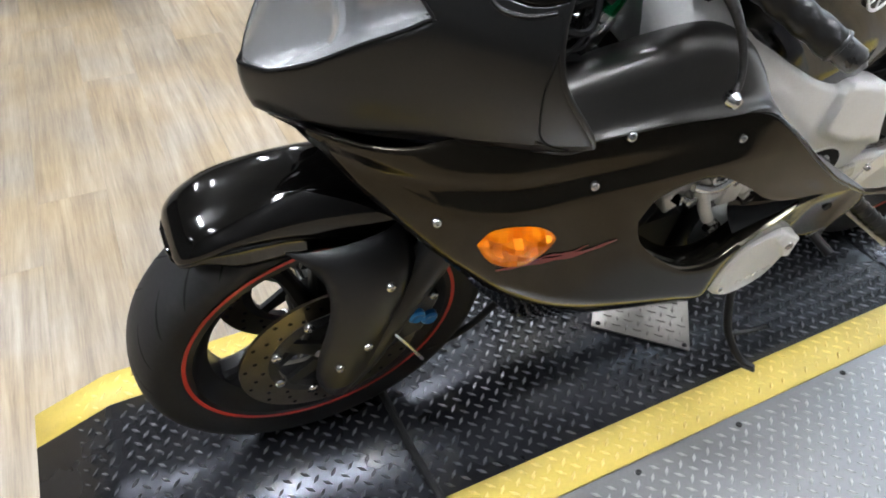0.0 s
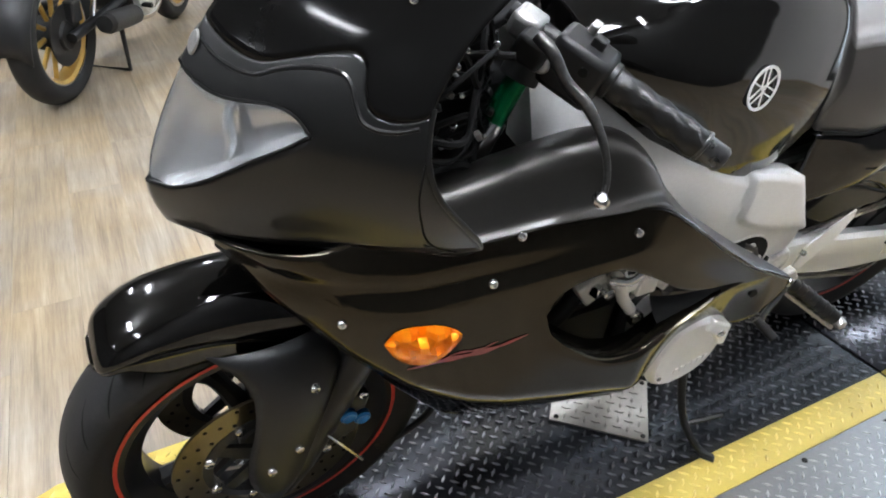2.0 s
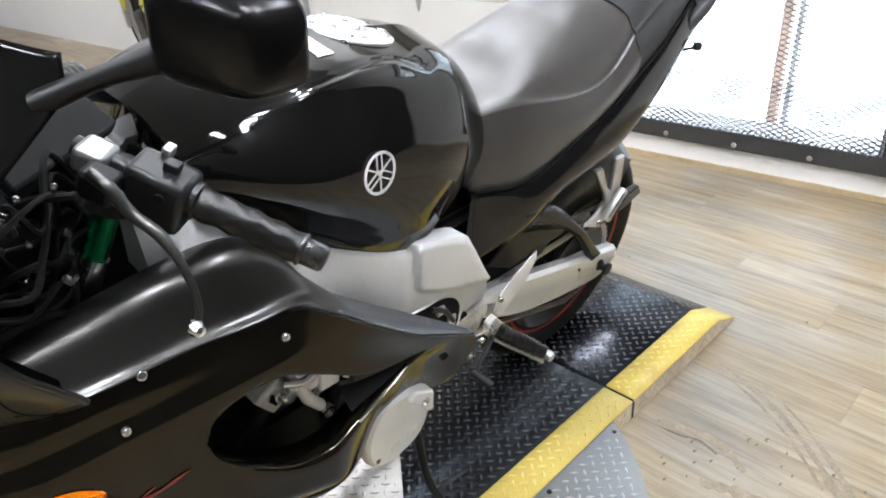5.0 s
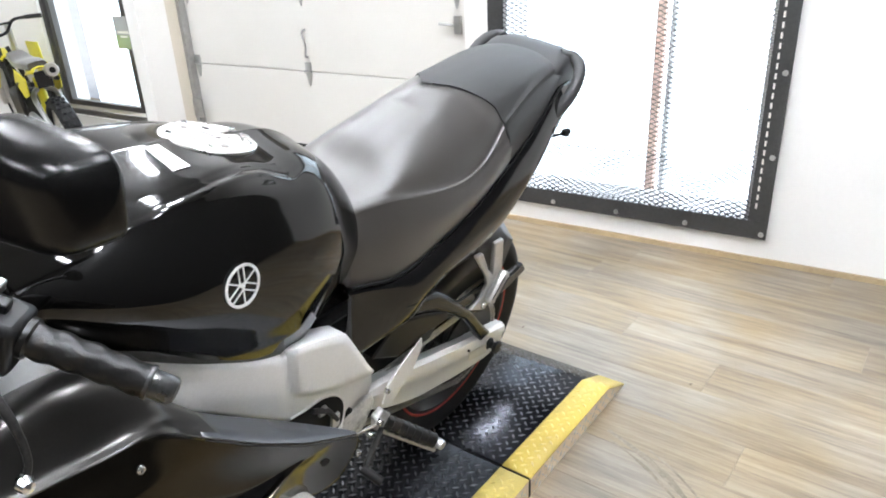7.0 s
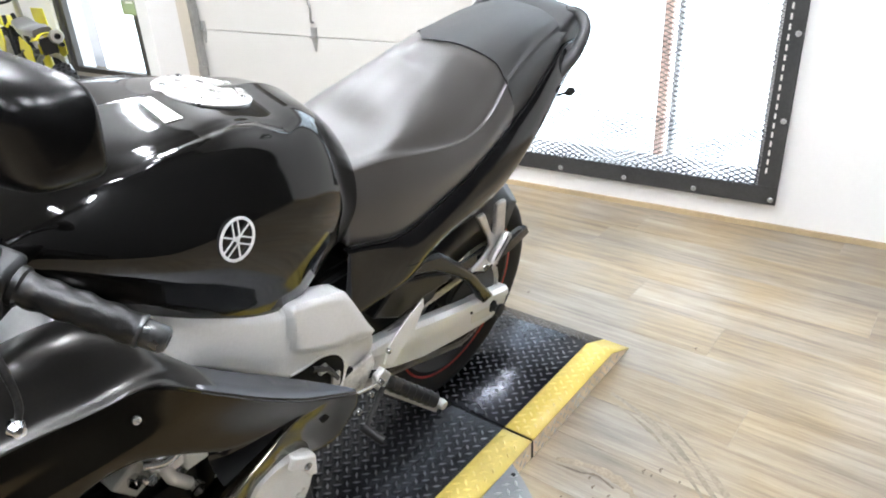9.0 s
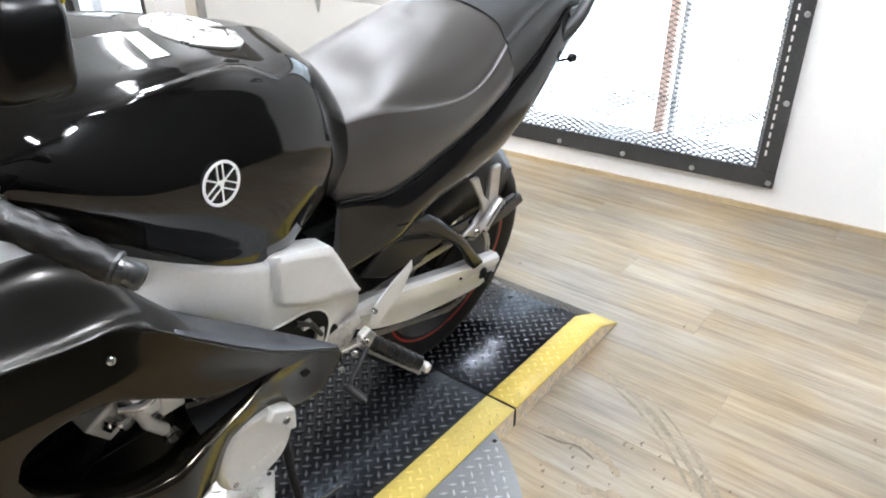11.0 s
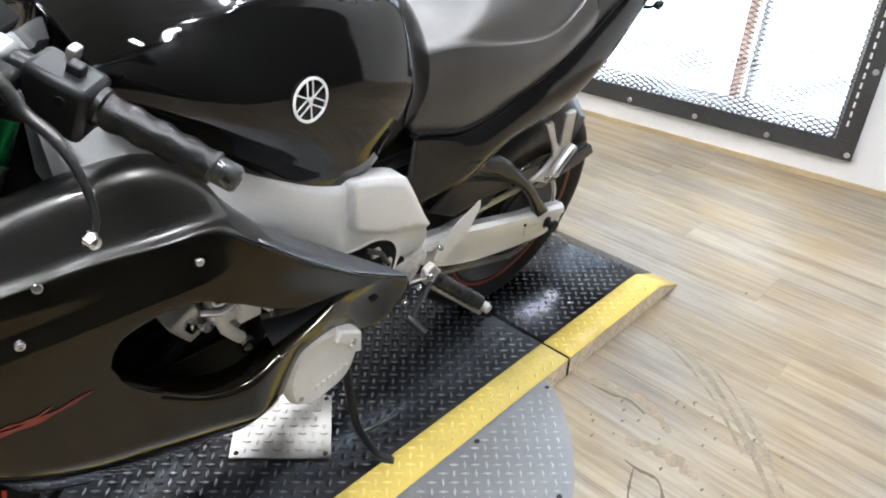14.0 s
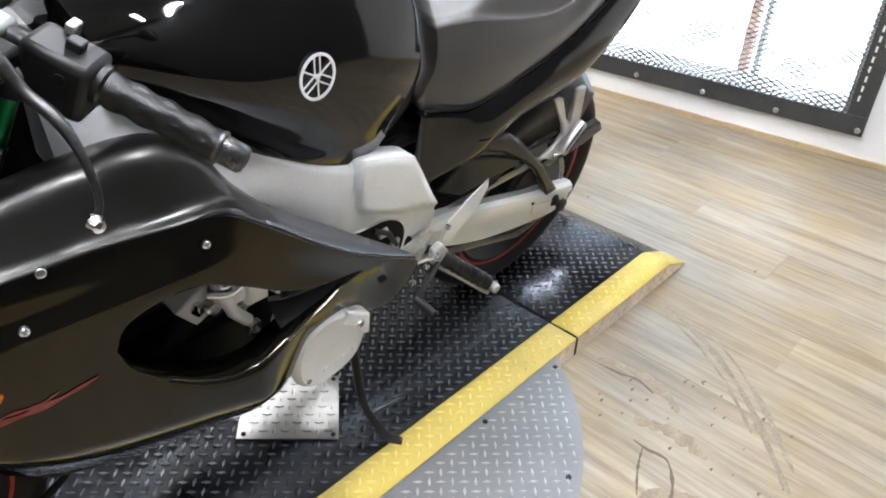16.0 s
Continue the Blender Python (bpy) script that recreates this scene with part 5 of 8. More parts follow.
            rb.append(Vector((x, s * (side_y(x, z) + 0.0006 + lift * (0.45 + 0.42 * (1 if (i // 2 + k // 2) % 2 else -1))), z)))
        rows_l.append(rl), rows_b.append(rb)
    ind = part("indicator", skin(rows_b), AMBER_BACK, f, "faceted amber reflector behind the lens", sharp=12)
    part("lens", skin(rows_l), AMBER, ind, "amber indicator lens", sharp=70).visible_shadow = False
    # satin shoulder that rises over the flank, with its flange running back along the top edge
    crest = lambda x: (-side_y(x, side_top(x)) - 0.0005, side_top(x))
    sec = ((0.176, (crest(0.176), (-0.214, 0.797), (-0.206, 0.804), (-0.197, 0.812), (-0.185, 0.820), (-0.168, 0.822), (-0.150, 0.815), (-0.138, 0.790))),
           (0.195, (crest(0.195), (-0.216, 0.792), (-0.208, 0.799), (-0.197, 0.813), (-0.184, 0.828), (-0.165, 0.832), (-0.140, 0.822), (-0.120, 0.788))),
           (0.250, (crest(0.250), (-0.222, 0.786), (-0.211, 0.792), (-0.199, 0.810), (-0.185, 0.831), (-0.165, 0.837), (-0.132, 0.826), (-0.106, 0.785))),
           (0.350, (crest(0.350), (-0.227, 0.787), (-0.214, 0.794), (-0.201, 0.816), (-0.187, 0.841), (-0.165, 0.850), (-0.130, 0.838), (-0.100, 0.790))),
           (0.430, (crest(0.430), (-0.234, 0.783), (-0.217, 0.789), (-0.204, 0.812), (-0.189, 0.841), (-0.165, 0.852), (-0.130, 0.841), (-0.098, 0.795))),
           (0.475, (crest(0.475), (-0.233, 0.780), (-0.216, 0.786), (-0.204, 0.805), (-0.190, 0.829), (-0.166, 0.839), (-0.133, 0.829), (-0.106, 0.790))),
           (0.508, (crest(0.508), (-0.232, 0.772), (-0.216, 0.776), (-0.205, 0.788), (-0.192, 0.802), (-0.170, 0.809), (-0.142, 0.800), (-0.125, 0.765))),
           (0.534, (crest(0.534), (-0.236, 0.751), (-0.219, 0.755), (-0.207, 0.760), (-0.194, 0.766), (-0.174, 0.768), (-0.154, 0.760), (-0.142, 0.735))),
           (0.575, (crest(0.575), (-0.237, 0.718), (-0.222, 0.7205), (-0.210, 0.722), (-0.199, 0.7225), (-0.189, 0.721), (-0.181, 0.713), (-0.174, 0.700))))
    g = loft([[(x, -s * y, z) for y, z in ps] for x, ps in sec], 56, 32)
    d = part("fairing_shoulder", skin(g), SHOULDER, moto, "glossy black air duct shoulder", sharp=70, solid=0.003)
    bolt("fairing_bolt", (0.294, s * 0.2255, 0.784), (-0.1, s, 0.5), 0.006, d, STEEL)
    part("crest_edge", tube([Vector((x, s * (side_y(x, side_top(x)) - 0.001), side_top(x))) for x in (0.17 + 0.655 * i / 50 for i in range(51))], 0.0022, 8), BLACK_PAINT, f, "rolled glossy crest")
    fl = []
    for i in range(24):
        x = 0.545 + 0.279 * i / 23
        z = side_top(x)
        w = 0.064 * max(0.0, min(1.0, (0.822 - x) / 0.13)) ** 0.8 + 0.003
        o = side_y(x, z)
        fl.append([Vector((x, s * (o + 0.0015), z - 0.003)), Vector((x, s * (o - 0.001), z + 0.003)), Vector((x + 0.002, s * (o - w * 0.5), z + 0.001)), Vector((x + 0.004, s * (o - w), z + 0.003)), Vector((x + 0.004, s * (o - w - 0.003), z - 0.008))])
    part("fairing_flange", skin(fl), FLANGE, f, "satin black top flange", sharp=70, solid=0.002)
    return f


for s in (-1, 1):
    side_fairing(s)
# belly pan that joins both sides
rows = []
for i in range(20):
    x = 0.235 + 0.31 * i / 19
    z = curve([(0.23, 0.44), (0.30, 0.366), (0.38, 0.311), (0.47, 0.276), (0.53, 0.272), (0.565, 0.288)])(x)
    w = side_y(x, z)
    rows.append([Vector((x, w * t, z - 0.018 * (1 - t * t))) for t in (-1, -0.8, -0.4, 0, 0.4, 0.8, 1)])
part("belly_pan", skin(rows), BLACK_PAINT, moto, "black belly pan under the engine", sharp=70, solid=0.003)
# dark chin panel between nose and flanks
rows = []
for k in range(8):
    z = 0.744 - 0.10 * k / 7
    xs = -0.030 + 0.10 * k / 7
    rows.append([Vector((xs + 0.06 * abs(t) ** 2, t * (0.05 + 0.13 * k / 7 + 0.05 * (1 - k / 7)), z)) for t in (-1, -0.6, -0.2, 0.2, 0.6, 1)])
part("chin_panel", skin(rows), MATT_BLACK, moto, "matt black panel under the nose", sharp=70)

# ---------------------------------------------------------------- engine seen through the vent and frame
bm = box((0.30, -0.125, 0.30), (0.66, 0.125, 0.66))
box((0.60, -0.15, 0.28), (0.86, 0.15, 0.50), bm)
eng = part("engine", bm, MATT_BLACK, moto, "matt black engine block", bevel=0.012)
for k in range(6):
    part("cooling_fin", box((0.34, -0.135, 0.45 + 0.028 * k), (0.58, 0.135, 0.459 + 0.028 * k)), MATT_BLACK, eng)
part("radiator", box((0.20, -0.15, 0.46), (0.235, 0.15, 0.72)), DARK_METAL, moto, "black radiator", bevel=0.004)
bm = box((-0.024, -0.014, -0.033), (0.024, 0.020, 0.033))
vc = part("valve_block", bm, LABEL, eng, "pale alloy cover block in the vent", bevel=0.004)
vc.matrix_local = pose(0.474, -0.176, 0.588, 10, -32, 0)
bm = bmesh.new()
lathe([(0.0, -0.02), (0.020, -0.02), (0.022, -0.008), (0.018, 0.0), (0.022, 0.012), (0.0, 0.014)], (0.555, -0.150, 0.535), "Y", 16, bm)
tube([(0.575, -0.160, 0.555), (0.605, -0.168, 0.535), (0.625, -0.165, 0.505)], 0.011, 8, bm)
tube([(0.530, -0.155, 0.560), (0.545, -0.170, 0.505), (0.570, -0.168, 0.470)], 0.010, 8, bm)
box((0.565, -0.175, 0.505), (0.600, -0.145, 0.545), bm)
part("thermostat_housing", bm, COVER, eng, "cast alloy water housing and unions", bevel=0.003)
for at in ((0.628, -0.172, 0.500), (0.574, -0.178, 0.462), (0.535, -0.172, 0.575)):
    part("hose_clamp", lathe([(0.009, -0.005), (0.013, -0.005), (0.013, 0.005), (0.009, 0.005)], at, "Y", 16, closed=True), STEEL, eng)
for k, (x, z, r) in enumerate(((0.545, 0.585, 0.012), (0.590, 0.560, 0.010), (0.610, 0.520, 0.009), (0.560, 0.500, 0.013), (0.520, 0.520, 0.011))):
    part("union_boss", lathe([(0.0, 0.0), (r, 0.0), (r, -0.016), (r * 0.7, -0.018), (r * 0.6, -0.012), (0.0, -0.012)], (x, -0.150, z), "Y", 14), STEEL, eng, "bright alloy union")
    bolt("casing_bolt", (x + 0.018, -0.150, z - 0.012), (0, -1, 0), 0.006, eng, STEEL)
part("water_pipe", tube([(0.515, -0.158, 0.548), (0.545, -0.172, 0.548), (0.585, -0.174, 0.580), (0.615, -0.166, 0.566)], 0.008, 10, smooth=20), STEEL, eng, "bright bent water pipe")
bits = random.Random(3)
for k in range(14):
    q = part("casting_lug", box((-0.010, -0.008, -0.006), (0.010, 0.008, 0.006)), (COVER, STEEL, CLAMP_ALLOY)[k % 3], eng, bevel=0.002)
    q.matrix_local = pose(bits.uniform(0.50, 0.63), bits.uniform(-0.172, -0.150), bits.uniform(0.505, 0.585), bits.uniform(0, 90), bits.uniform(0, 90), bits.uniform(0, 90))
part("coolant_hose", tube([(0.50, -0.14, 0.56), (0.45, -0.16, 0.52), (0.40, -0.15, 0.46), (0.36, -0.13, 0.42)], 0.014, 10, smooth=18), MATT_BLACK, eng)

for q in eng.children:
    if q.name.split(".")[0] in ("thermostat_housing", "hose_clamp", "union_boss", "casing_bolt", "water_pipe", "casting_lug"):
        q.location += Vector((-0.034, -0.042, 0.070))

# pale generator cover
def generator_cover():
    c = Vector((0.667, 0, 0.418))
    outline = [(q.x, q.z) for q in spline([(0.688, 0, 0.492), (0.736, 0, 0.463), (0.741, 0, 0.405), (0.722, 0, 0.357), (0.680, 0, 0.337), (0.634, 0, 0.338), (0.602, 0, 0.370), (0.595, 0, 0.430), (0.615, 0, 0.480), (0.652, 0, 0.496), (0.688, 0, 0.492)], 45)][:-1]
    rows = []
    for sc, y in ((0.72, -0.150), (0.90, -0.208), (0.985, -0.226), (1.0, -0.234), (0.985, -0.241), (0.93, -0.246), (0.88, -0.249), (0.84, -0.2475), (0.45, -0.2490), (0.0, -0.2495)):
        rows.append([Vector((c.x + (x - c.x) * sc, y, c.z + (z - c.z) * sc)) for x, z in outline])
    g = part("generator_cover", skin(rows, close_v=True), COVER, moto, "pale painted round generator cover", sharp=32)
    bm = slab([(0.690, 0.492), (0.736, 0.463), (0.741, 0.412), (0.722, 0.420), (0.706, 0.448), (0.680, 0.470)], -0.256, -0.226)
    part("cover_lug", bm, COVER, g, "pale raised cover lug", bevel=0.004)
    bolt("cover_bolt", (0.716, -0.255, 0.452), (0, -1, 0), 0.008, g, STEEL)
    bolt("cover_bolt", (0.622, -0.246, 0.366), (0, -1, 0), 0.006, g, STEEL)
    bm = bmesh.new()
    for k in range(6):
        a = radians(-48)
        x, z = 0.650 + 0.0120 * k, 0.376 + 0.002 * k
        box((x, -0.2505, z - 0.0060), (x + 0.007, -0.2480, z + 0.0060), bm)
    part("raised_bar", bm, COVER, g, "raised cast bars")


generator_cover()

# ---------------------------------------------------------------- frame
def frame_spar(s):
    front = curve([(0.365, 0.935), (0.40, 0.918), (0.45, 0.886), (0.524, 0.834), (0.567, 0.801), (0.610, 0.770), (0.670, 0.7345), (0.720, 0.7095), (0.757, 0.694)])
    rear = [(0.757, 0.694), (0.775, 0.6985), (0.817, 0.6877), (0.869, 0.671), (0.889, 0.662), (0.917, 0.6185), (0.957, 0.5525), (0.979, 0.521), (0.996, 0.4885), (1.002, 0.465)]
    line = lambda pairs, x: float(np.interp(x, [a for a, _ in pairs], [b for _, b in pairs]))
    top = lambda x: front(x) if x < 0.757 else line(rear, x)
    low = curve([(0.365, 0.800), (0.40, 0.780), (0.48, 0.735), (0.58, 0.690), (0.64, 0.640), (0.70, 0.585), (0.76, 0.535), (0.83, 0.480), (0.88, 0.400), (0.92, 0.305), (0.955, 0.265), (0.985, 0.300), (1.002, 0.350)])
    out = curve([(0.365, 0.098), (0.42, 0.122), (0.52, 0.152), (0.62, 0.160), (0.74, 0.158), (0.80, 0.157), (0.90, 0.154), (1.002, 0.150)])
    foot = [(0.770, 0.606), (0.788, 0.590), (0.821, 0.571), (0.876, 0.546), (0.940, 0.527), (0.979, 0.512)]
    step = lambda v: 0.0 if v < 0 else 1.0 if v > 1 else v * v * (3 - 2 * v)

    def skin_y(x, z, f):
        rim = 0.016 * max(0.0, (0.14 - f) / 0.14) ** 2 * (1 - step((x - 0.755) / 0.02)) + 0.004 * max(0.0, (0.05 - f) / 0.05) + 0.022 * max(0.0, (f - 0.86) / 0.14) ** 2
        belly = 0.005 * math.sin(math.pi * f) * (1 - step((x - 0.74) / 0.03))
        proud = 0.012 * step((x - 0.757 - 0.12 * (0.694 - z)) / 0.013) * step((z - line(foot, x) + 0.010) / 0.022)
        # the lower rear facet falls away below a ridge
        below = (0.521 - z) * 0.895 - (0.979 - x) * 0.445
        tuck = 0.22 * max(0.0, below) * step((x - 0.90) / 0.03)
        lean = 0.42 * (z - (top(x) + low(x)) / 2) * (1 - step((x - 0.46) / 0.20))
        return s * (out(x) + belly + proud - rim - tuck - lean)
    rows = []
    for x in sorted([0.365 + 0.637 * i / 90 for i in range(91)] + [a for a, _ in rear[1:-1]]):
        t, l = top(x), low(x)
        row = [Vector((x, s * (abs(skin_y(x, t, 0)) - 0.040), t - 0.004))]
        row += [Vector((x, skin_y(x, t + (l - t) * k / 40, k / 40), t + (l - t) * k / 40)) for k in range(41)]
        rows.append(row + [Vector((x, s * (out(x) - 0.060), l + 0.004))])
    f = part("frame_spar", skin(rows, close_v=True, cap=True), SILVER, moto, "silver painted twin-spar frame", sharp=32)
    # dark plate laid on the spar for the shade of an opening, with hardware
    ring = [(p.x, p.z) for p in spline([(0.768, 0, 0.549), (0.800, 0, 0.545), (0.840, 0, 0.5435), (0.874, 0, 0.529), (0.896, 0, 0.504), (0.9015, 0, 0.474), (0.892, 0, 0.440), (0.852, 0, 0.440), (0.806, 0, 0.485), (0.770, 0, 0.525)], 36)]
    part("frame_hole", slab(ring, 0, s * 0.0015, y_of=lambda x, z: s * (out(x) + 0.0012)), SEAM, f, "dark plate standing for an opening in the frame")
    part("hole_rim", tube([Vector((x, s * (out(x) + 0.0012), z)) for x, z in ring], 0.0022, 6), SILVER, f)
    part("hole_bracket", tube([(0.815, s * 0.162, 0.535), (0.850, s * 0.164, 0.515), (0.880, s * 0.160, 0.470)], 0.0055, 8), DARK_METAL, f)
    part("hole_clip", box((0.832, s * 0.161 - 0.004, 0.508), (0.850, s * 0.161 + 0.004, 0.526)), ALLOY, f, bevel=0.002)
    part("hole_clip", box((0.866, s * 0.159 - 0.004, 0.452), (0.886, s * 0.159 + 0.004, 0.484)), ALLOY, f, bevel=0.002)
    part("pivot_bolt", lathe([(0.0, 0.0), (0.014, 0.0), (0.014, 0.004), (0.007, 0.005), (0.0, 0.003)], (0.920, s * 0.150, 0.445), "Y", 18), SEAM, f)
    # foot-rest hanger below
    bm = slab([(0.905, 0.440), (0.985, 0.455), (1.000, 0.425), (0.965, 0.372), (0.905, 0.330), (0.868, 0.335), (0.858, 0.375)], s * 0.142, s * 0.152)
    part("hanger_plate", bm, ENGINE_METAL, f, "alloy foot-rest hanger", bevel=0.004)
    return f


for s in (-1, 1):
    frame_spar(s)
part("steering_head", rod((0.36, 0, 0.78), (0.30, 0, 0.93), 0.035, 20), DARK_METAL, moto)

# ---------------------------------------------------------------- tank
def tank():
    secs = ((0.415, ((-0.085, 0.905), (-0.128, 0.922), (-0.128, 0.945), (-0.105, 0.962), (-0.060, 0.974), (0, 0.980))),
            (0.480, ((-0.135, 0.850), (-0.158, 0.880), (-0.170, 0.928), (-0.142, 0.974), (-0.080, 0.996), (0, 1.002))),
            (0.560, ((-0.148, 0.786), (-0.172, 0.830), (-0.188, 0.902), (-0.158, 0.972), (-0.122, 1.000), (0, 1.012))),
            (0.640, ((-0.152, 0.734), (-0.168, 0.782), (-0.187, 0.875), (-0.160, 0.962), (-0.124, 0.999), (0, 1.014))),
            (0.720, ((-0.150, 0.693), (-0.162, 0.740), (-0.180, 0.845), (-0.156, 0.948), (-0.120, 0.990), (0, 1.009))),
            (0.800, ((-0.142, 0.678), (-0.154, 0.722), (-0.170, 0.825), (-0.146, 0.928), (-0.110, 0.972), (0, 0.995))),
            (0.870, ((-0.116, 0.688), (-0.138, 0.728), (-0.152, 0.808), (-0.130, 0.914), (-0.090, 0.962), (0, 0.982))),
            (0.935, ((-0.098, 0.704), (-0.114, 0.736), (-0.126, 0.796), (-0.108, 0.872), (-0.072, 0.918), (0, 0.936))),
            (0.990, ((-0.086, 0.702), (-0.088, 0.725), (-0.098, 0.768), (-0.088, 0.812), (-0.056, 0.846), (0, 0.856))),
            (1.014, ((-0.070, 0.708), (-0.071, 0.722), (-0.076, 0.752), (-0.068, 0.778), (-0.044, 0.794), (0, 0.800))))
    g = loft([[(x, y, z) for y, z in ps] for x, ps in secs], 90, 200)
    # narrow pressed crease beside the cap
    crease = curve([(0.50, 0.990), (0.557, 0.996), (0.60, 0.999), (0.685, 0.997), (0.75, 0.988), (0.80, 0.968)])
    ramp = lambda v: 0.0 if v < 0 else 1.0 if v > 1 else v * v * (3 - 2 * v)
    for row in g[2:-2]:
        at = min(row, key=lambda p: abs(p.z - crease(p.x)) + (1.0 if abs(p.y) < 0.05 else 0.0)).copy()
        fade = ramp((at.x - 0.48) / 0.06) * ramp((0.86 - at.x) / 0.08)
        for p in row[:-1]:
            d = (p - at).length
            p += Vector((0, p.y, p.z - 0.84)).normalized() * fade * (0.0016 * math.exp(-((d - 0.010) / 0.006) ** 2) * (1 if p.z < at.z else -0.6) - 0.0014 * math.exp(-(d / 0.005) ** 2))
    g = mirrored(g)
    t = part("fuel_tank", skin(g, cap=True), BLACK_PAINT, moto, "glossy black fuel tank", sharp=70)
    # filler cap on its raised flange
    n = Vector((0.20, 0, 1)).normalized()
    m = Matrix.Translation((0.757, 0, 0.996)) @ n.to_track_quat("Z", "Y").to_matrix().to_4x4()
    c = part("filler_cap", moved(lathe([(0.066, -0.012), (0.068, 0.001), (0.060, 0.006), (0.050, 0.0065), (0.047, 0.003), (0.044, 0.006), (0.0, 0.007)], (0, 0, 0), "Z", 48), m), CAP_METAL, t, "brushed metal filler cap")
    part("lock_flap", moved(box((-0.026, -0.007, 0.006), (0.012, 0.007, 0.0115)), m @ pose(0, 0, 0, 0, 0, 25)), CAP_METAL, c, bevel=0.002)
    part("key_slot", moved(box((-0.006, -0.002, 0.0118), (0.004, 0.002, 0.0124)), m @ pose(0.01, 0, 0, 0, 0, 25)), SEAM, c)
    for k in range(5):
        a = 2 * math.pi * k / 5
        bolt("cap_screw", m @ Vector((0.056 * math.cos(a), 0.056 * math.sin(a), 0.0055)), n, 0.0048, c, STEEL)
    # warning label beside the cap
    def on_tank(x, y, up):
        p = min((q for row in g for q in row), key=lambda q: (q.x - x) ** 2 + (q.y - y) ** 2)
        return Vector((x, y, p.z + up))
    q = [(0.6507, -0.009), (0.6716, -0.010), (0.6718, -0.0772), (0.6436, -0.0800)]
    mix = lambda a, b, f: (a[0] + (b[0] - a[0]) * f, a[1] + (b[1] - a[1]) * f)
    grid = [[on_tank(*mix(mix(q[0], q[1], u / 4), mix(q[3], q[2], u / 4), v / 8), 0.0012) for v in range(9)] for u in range(5)]
    lab = part("warning_label", skin(grid), LABEL, t, "white warning label")
    grid = [[on_tank(*mix(mix(q[0], q[1], u), mix(q[3], q[2], u), 0.12 + 0.72 * v / 8), 0.0020) for v in range(9)] for u in (0.12, 0.40)]
    part("label_print", skin(grid), DECAL_ORANGE, lab, "faded orange printed band")
    return t, g


fuel_tank, TANK = tank()


def badge(side):
    """Round silver emblem: a ring with three crossed double bars, laid on the tank's flank."""
    def flank(x, z):
        near = sorted((p for row in TANK for p in row[:110]), key=lambda p: (p.x - x) ** 2 + (p.z - z) ** 2)[:6]
        w = [1 / (1e-5 + (p.x - x) ** 2 + (p.z - z) ** 2) for p in near]
        return sum(p.y * k for p, k in zip(near, w)) / sum(w)
    c = Vector((0.660, 0, 0.880))
    h = 0.012
    y0, yx, yz = flank(c.x, c.z), (flank(c.x + h, c.z) - flank(c.x - h, c.z)) / (2 * h), (flank(c.x, c.z + h) - flank(c.x, c.z - h)) / (2 * h)
    n = Vector((yx, -1, yz)).normalized()
    m = Matrix.Translation((c.x, y0, c.z)) @ n.to_track_quat("Z", "Y").to_matrix().to_4x4()
    turn = Matrix.Diagonal((1, -1, 1, 1)) if side > 0 else Matrix()
    bm = lathe([(0.0264, 0.0005), (0.0302, 0.0005), (0.0302, 0.0022), (0.0264, 0.0022)], (0, 0, 0), "Z", 48, closed=True)
    ring = part("tank_badge", moved(bm, turn @ m), DECAL_WHITE, moto, "round silver emblem ring")
    for k in range(3):
        # three forks: a stem on one side of the middle, two prongs on the other
        bars = [((-0.0266, -0.0010), (0.004, 0.0010)), ((0.002, -0.0056), (0.0262, -0.0037)), ((0.002, 0.0037), (0.0262, 0.0056)), ((0.000, -0.0056), (0.0022, 0.0056))]
        for lo, hi in bars:
            bar = box((lo[0], lo[1], 0.0006 + 0.0002 * k), (hi[0], hi[1], 0.0018 + 0.0002 * k))
            part("emblem_bar", moved(bar, turn @ m @ pose(0, 0, 0, 0, 0, 90 + 120 * k)), DECAL_WHITE, ring)


for s in (-1, 1):
    badge(s)

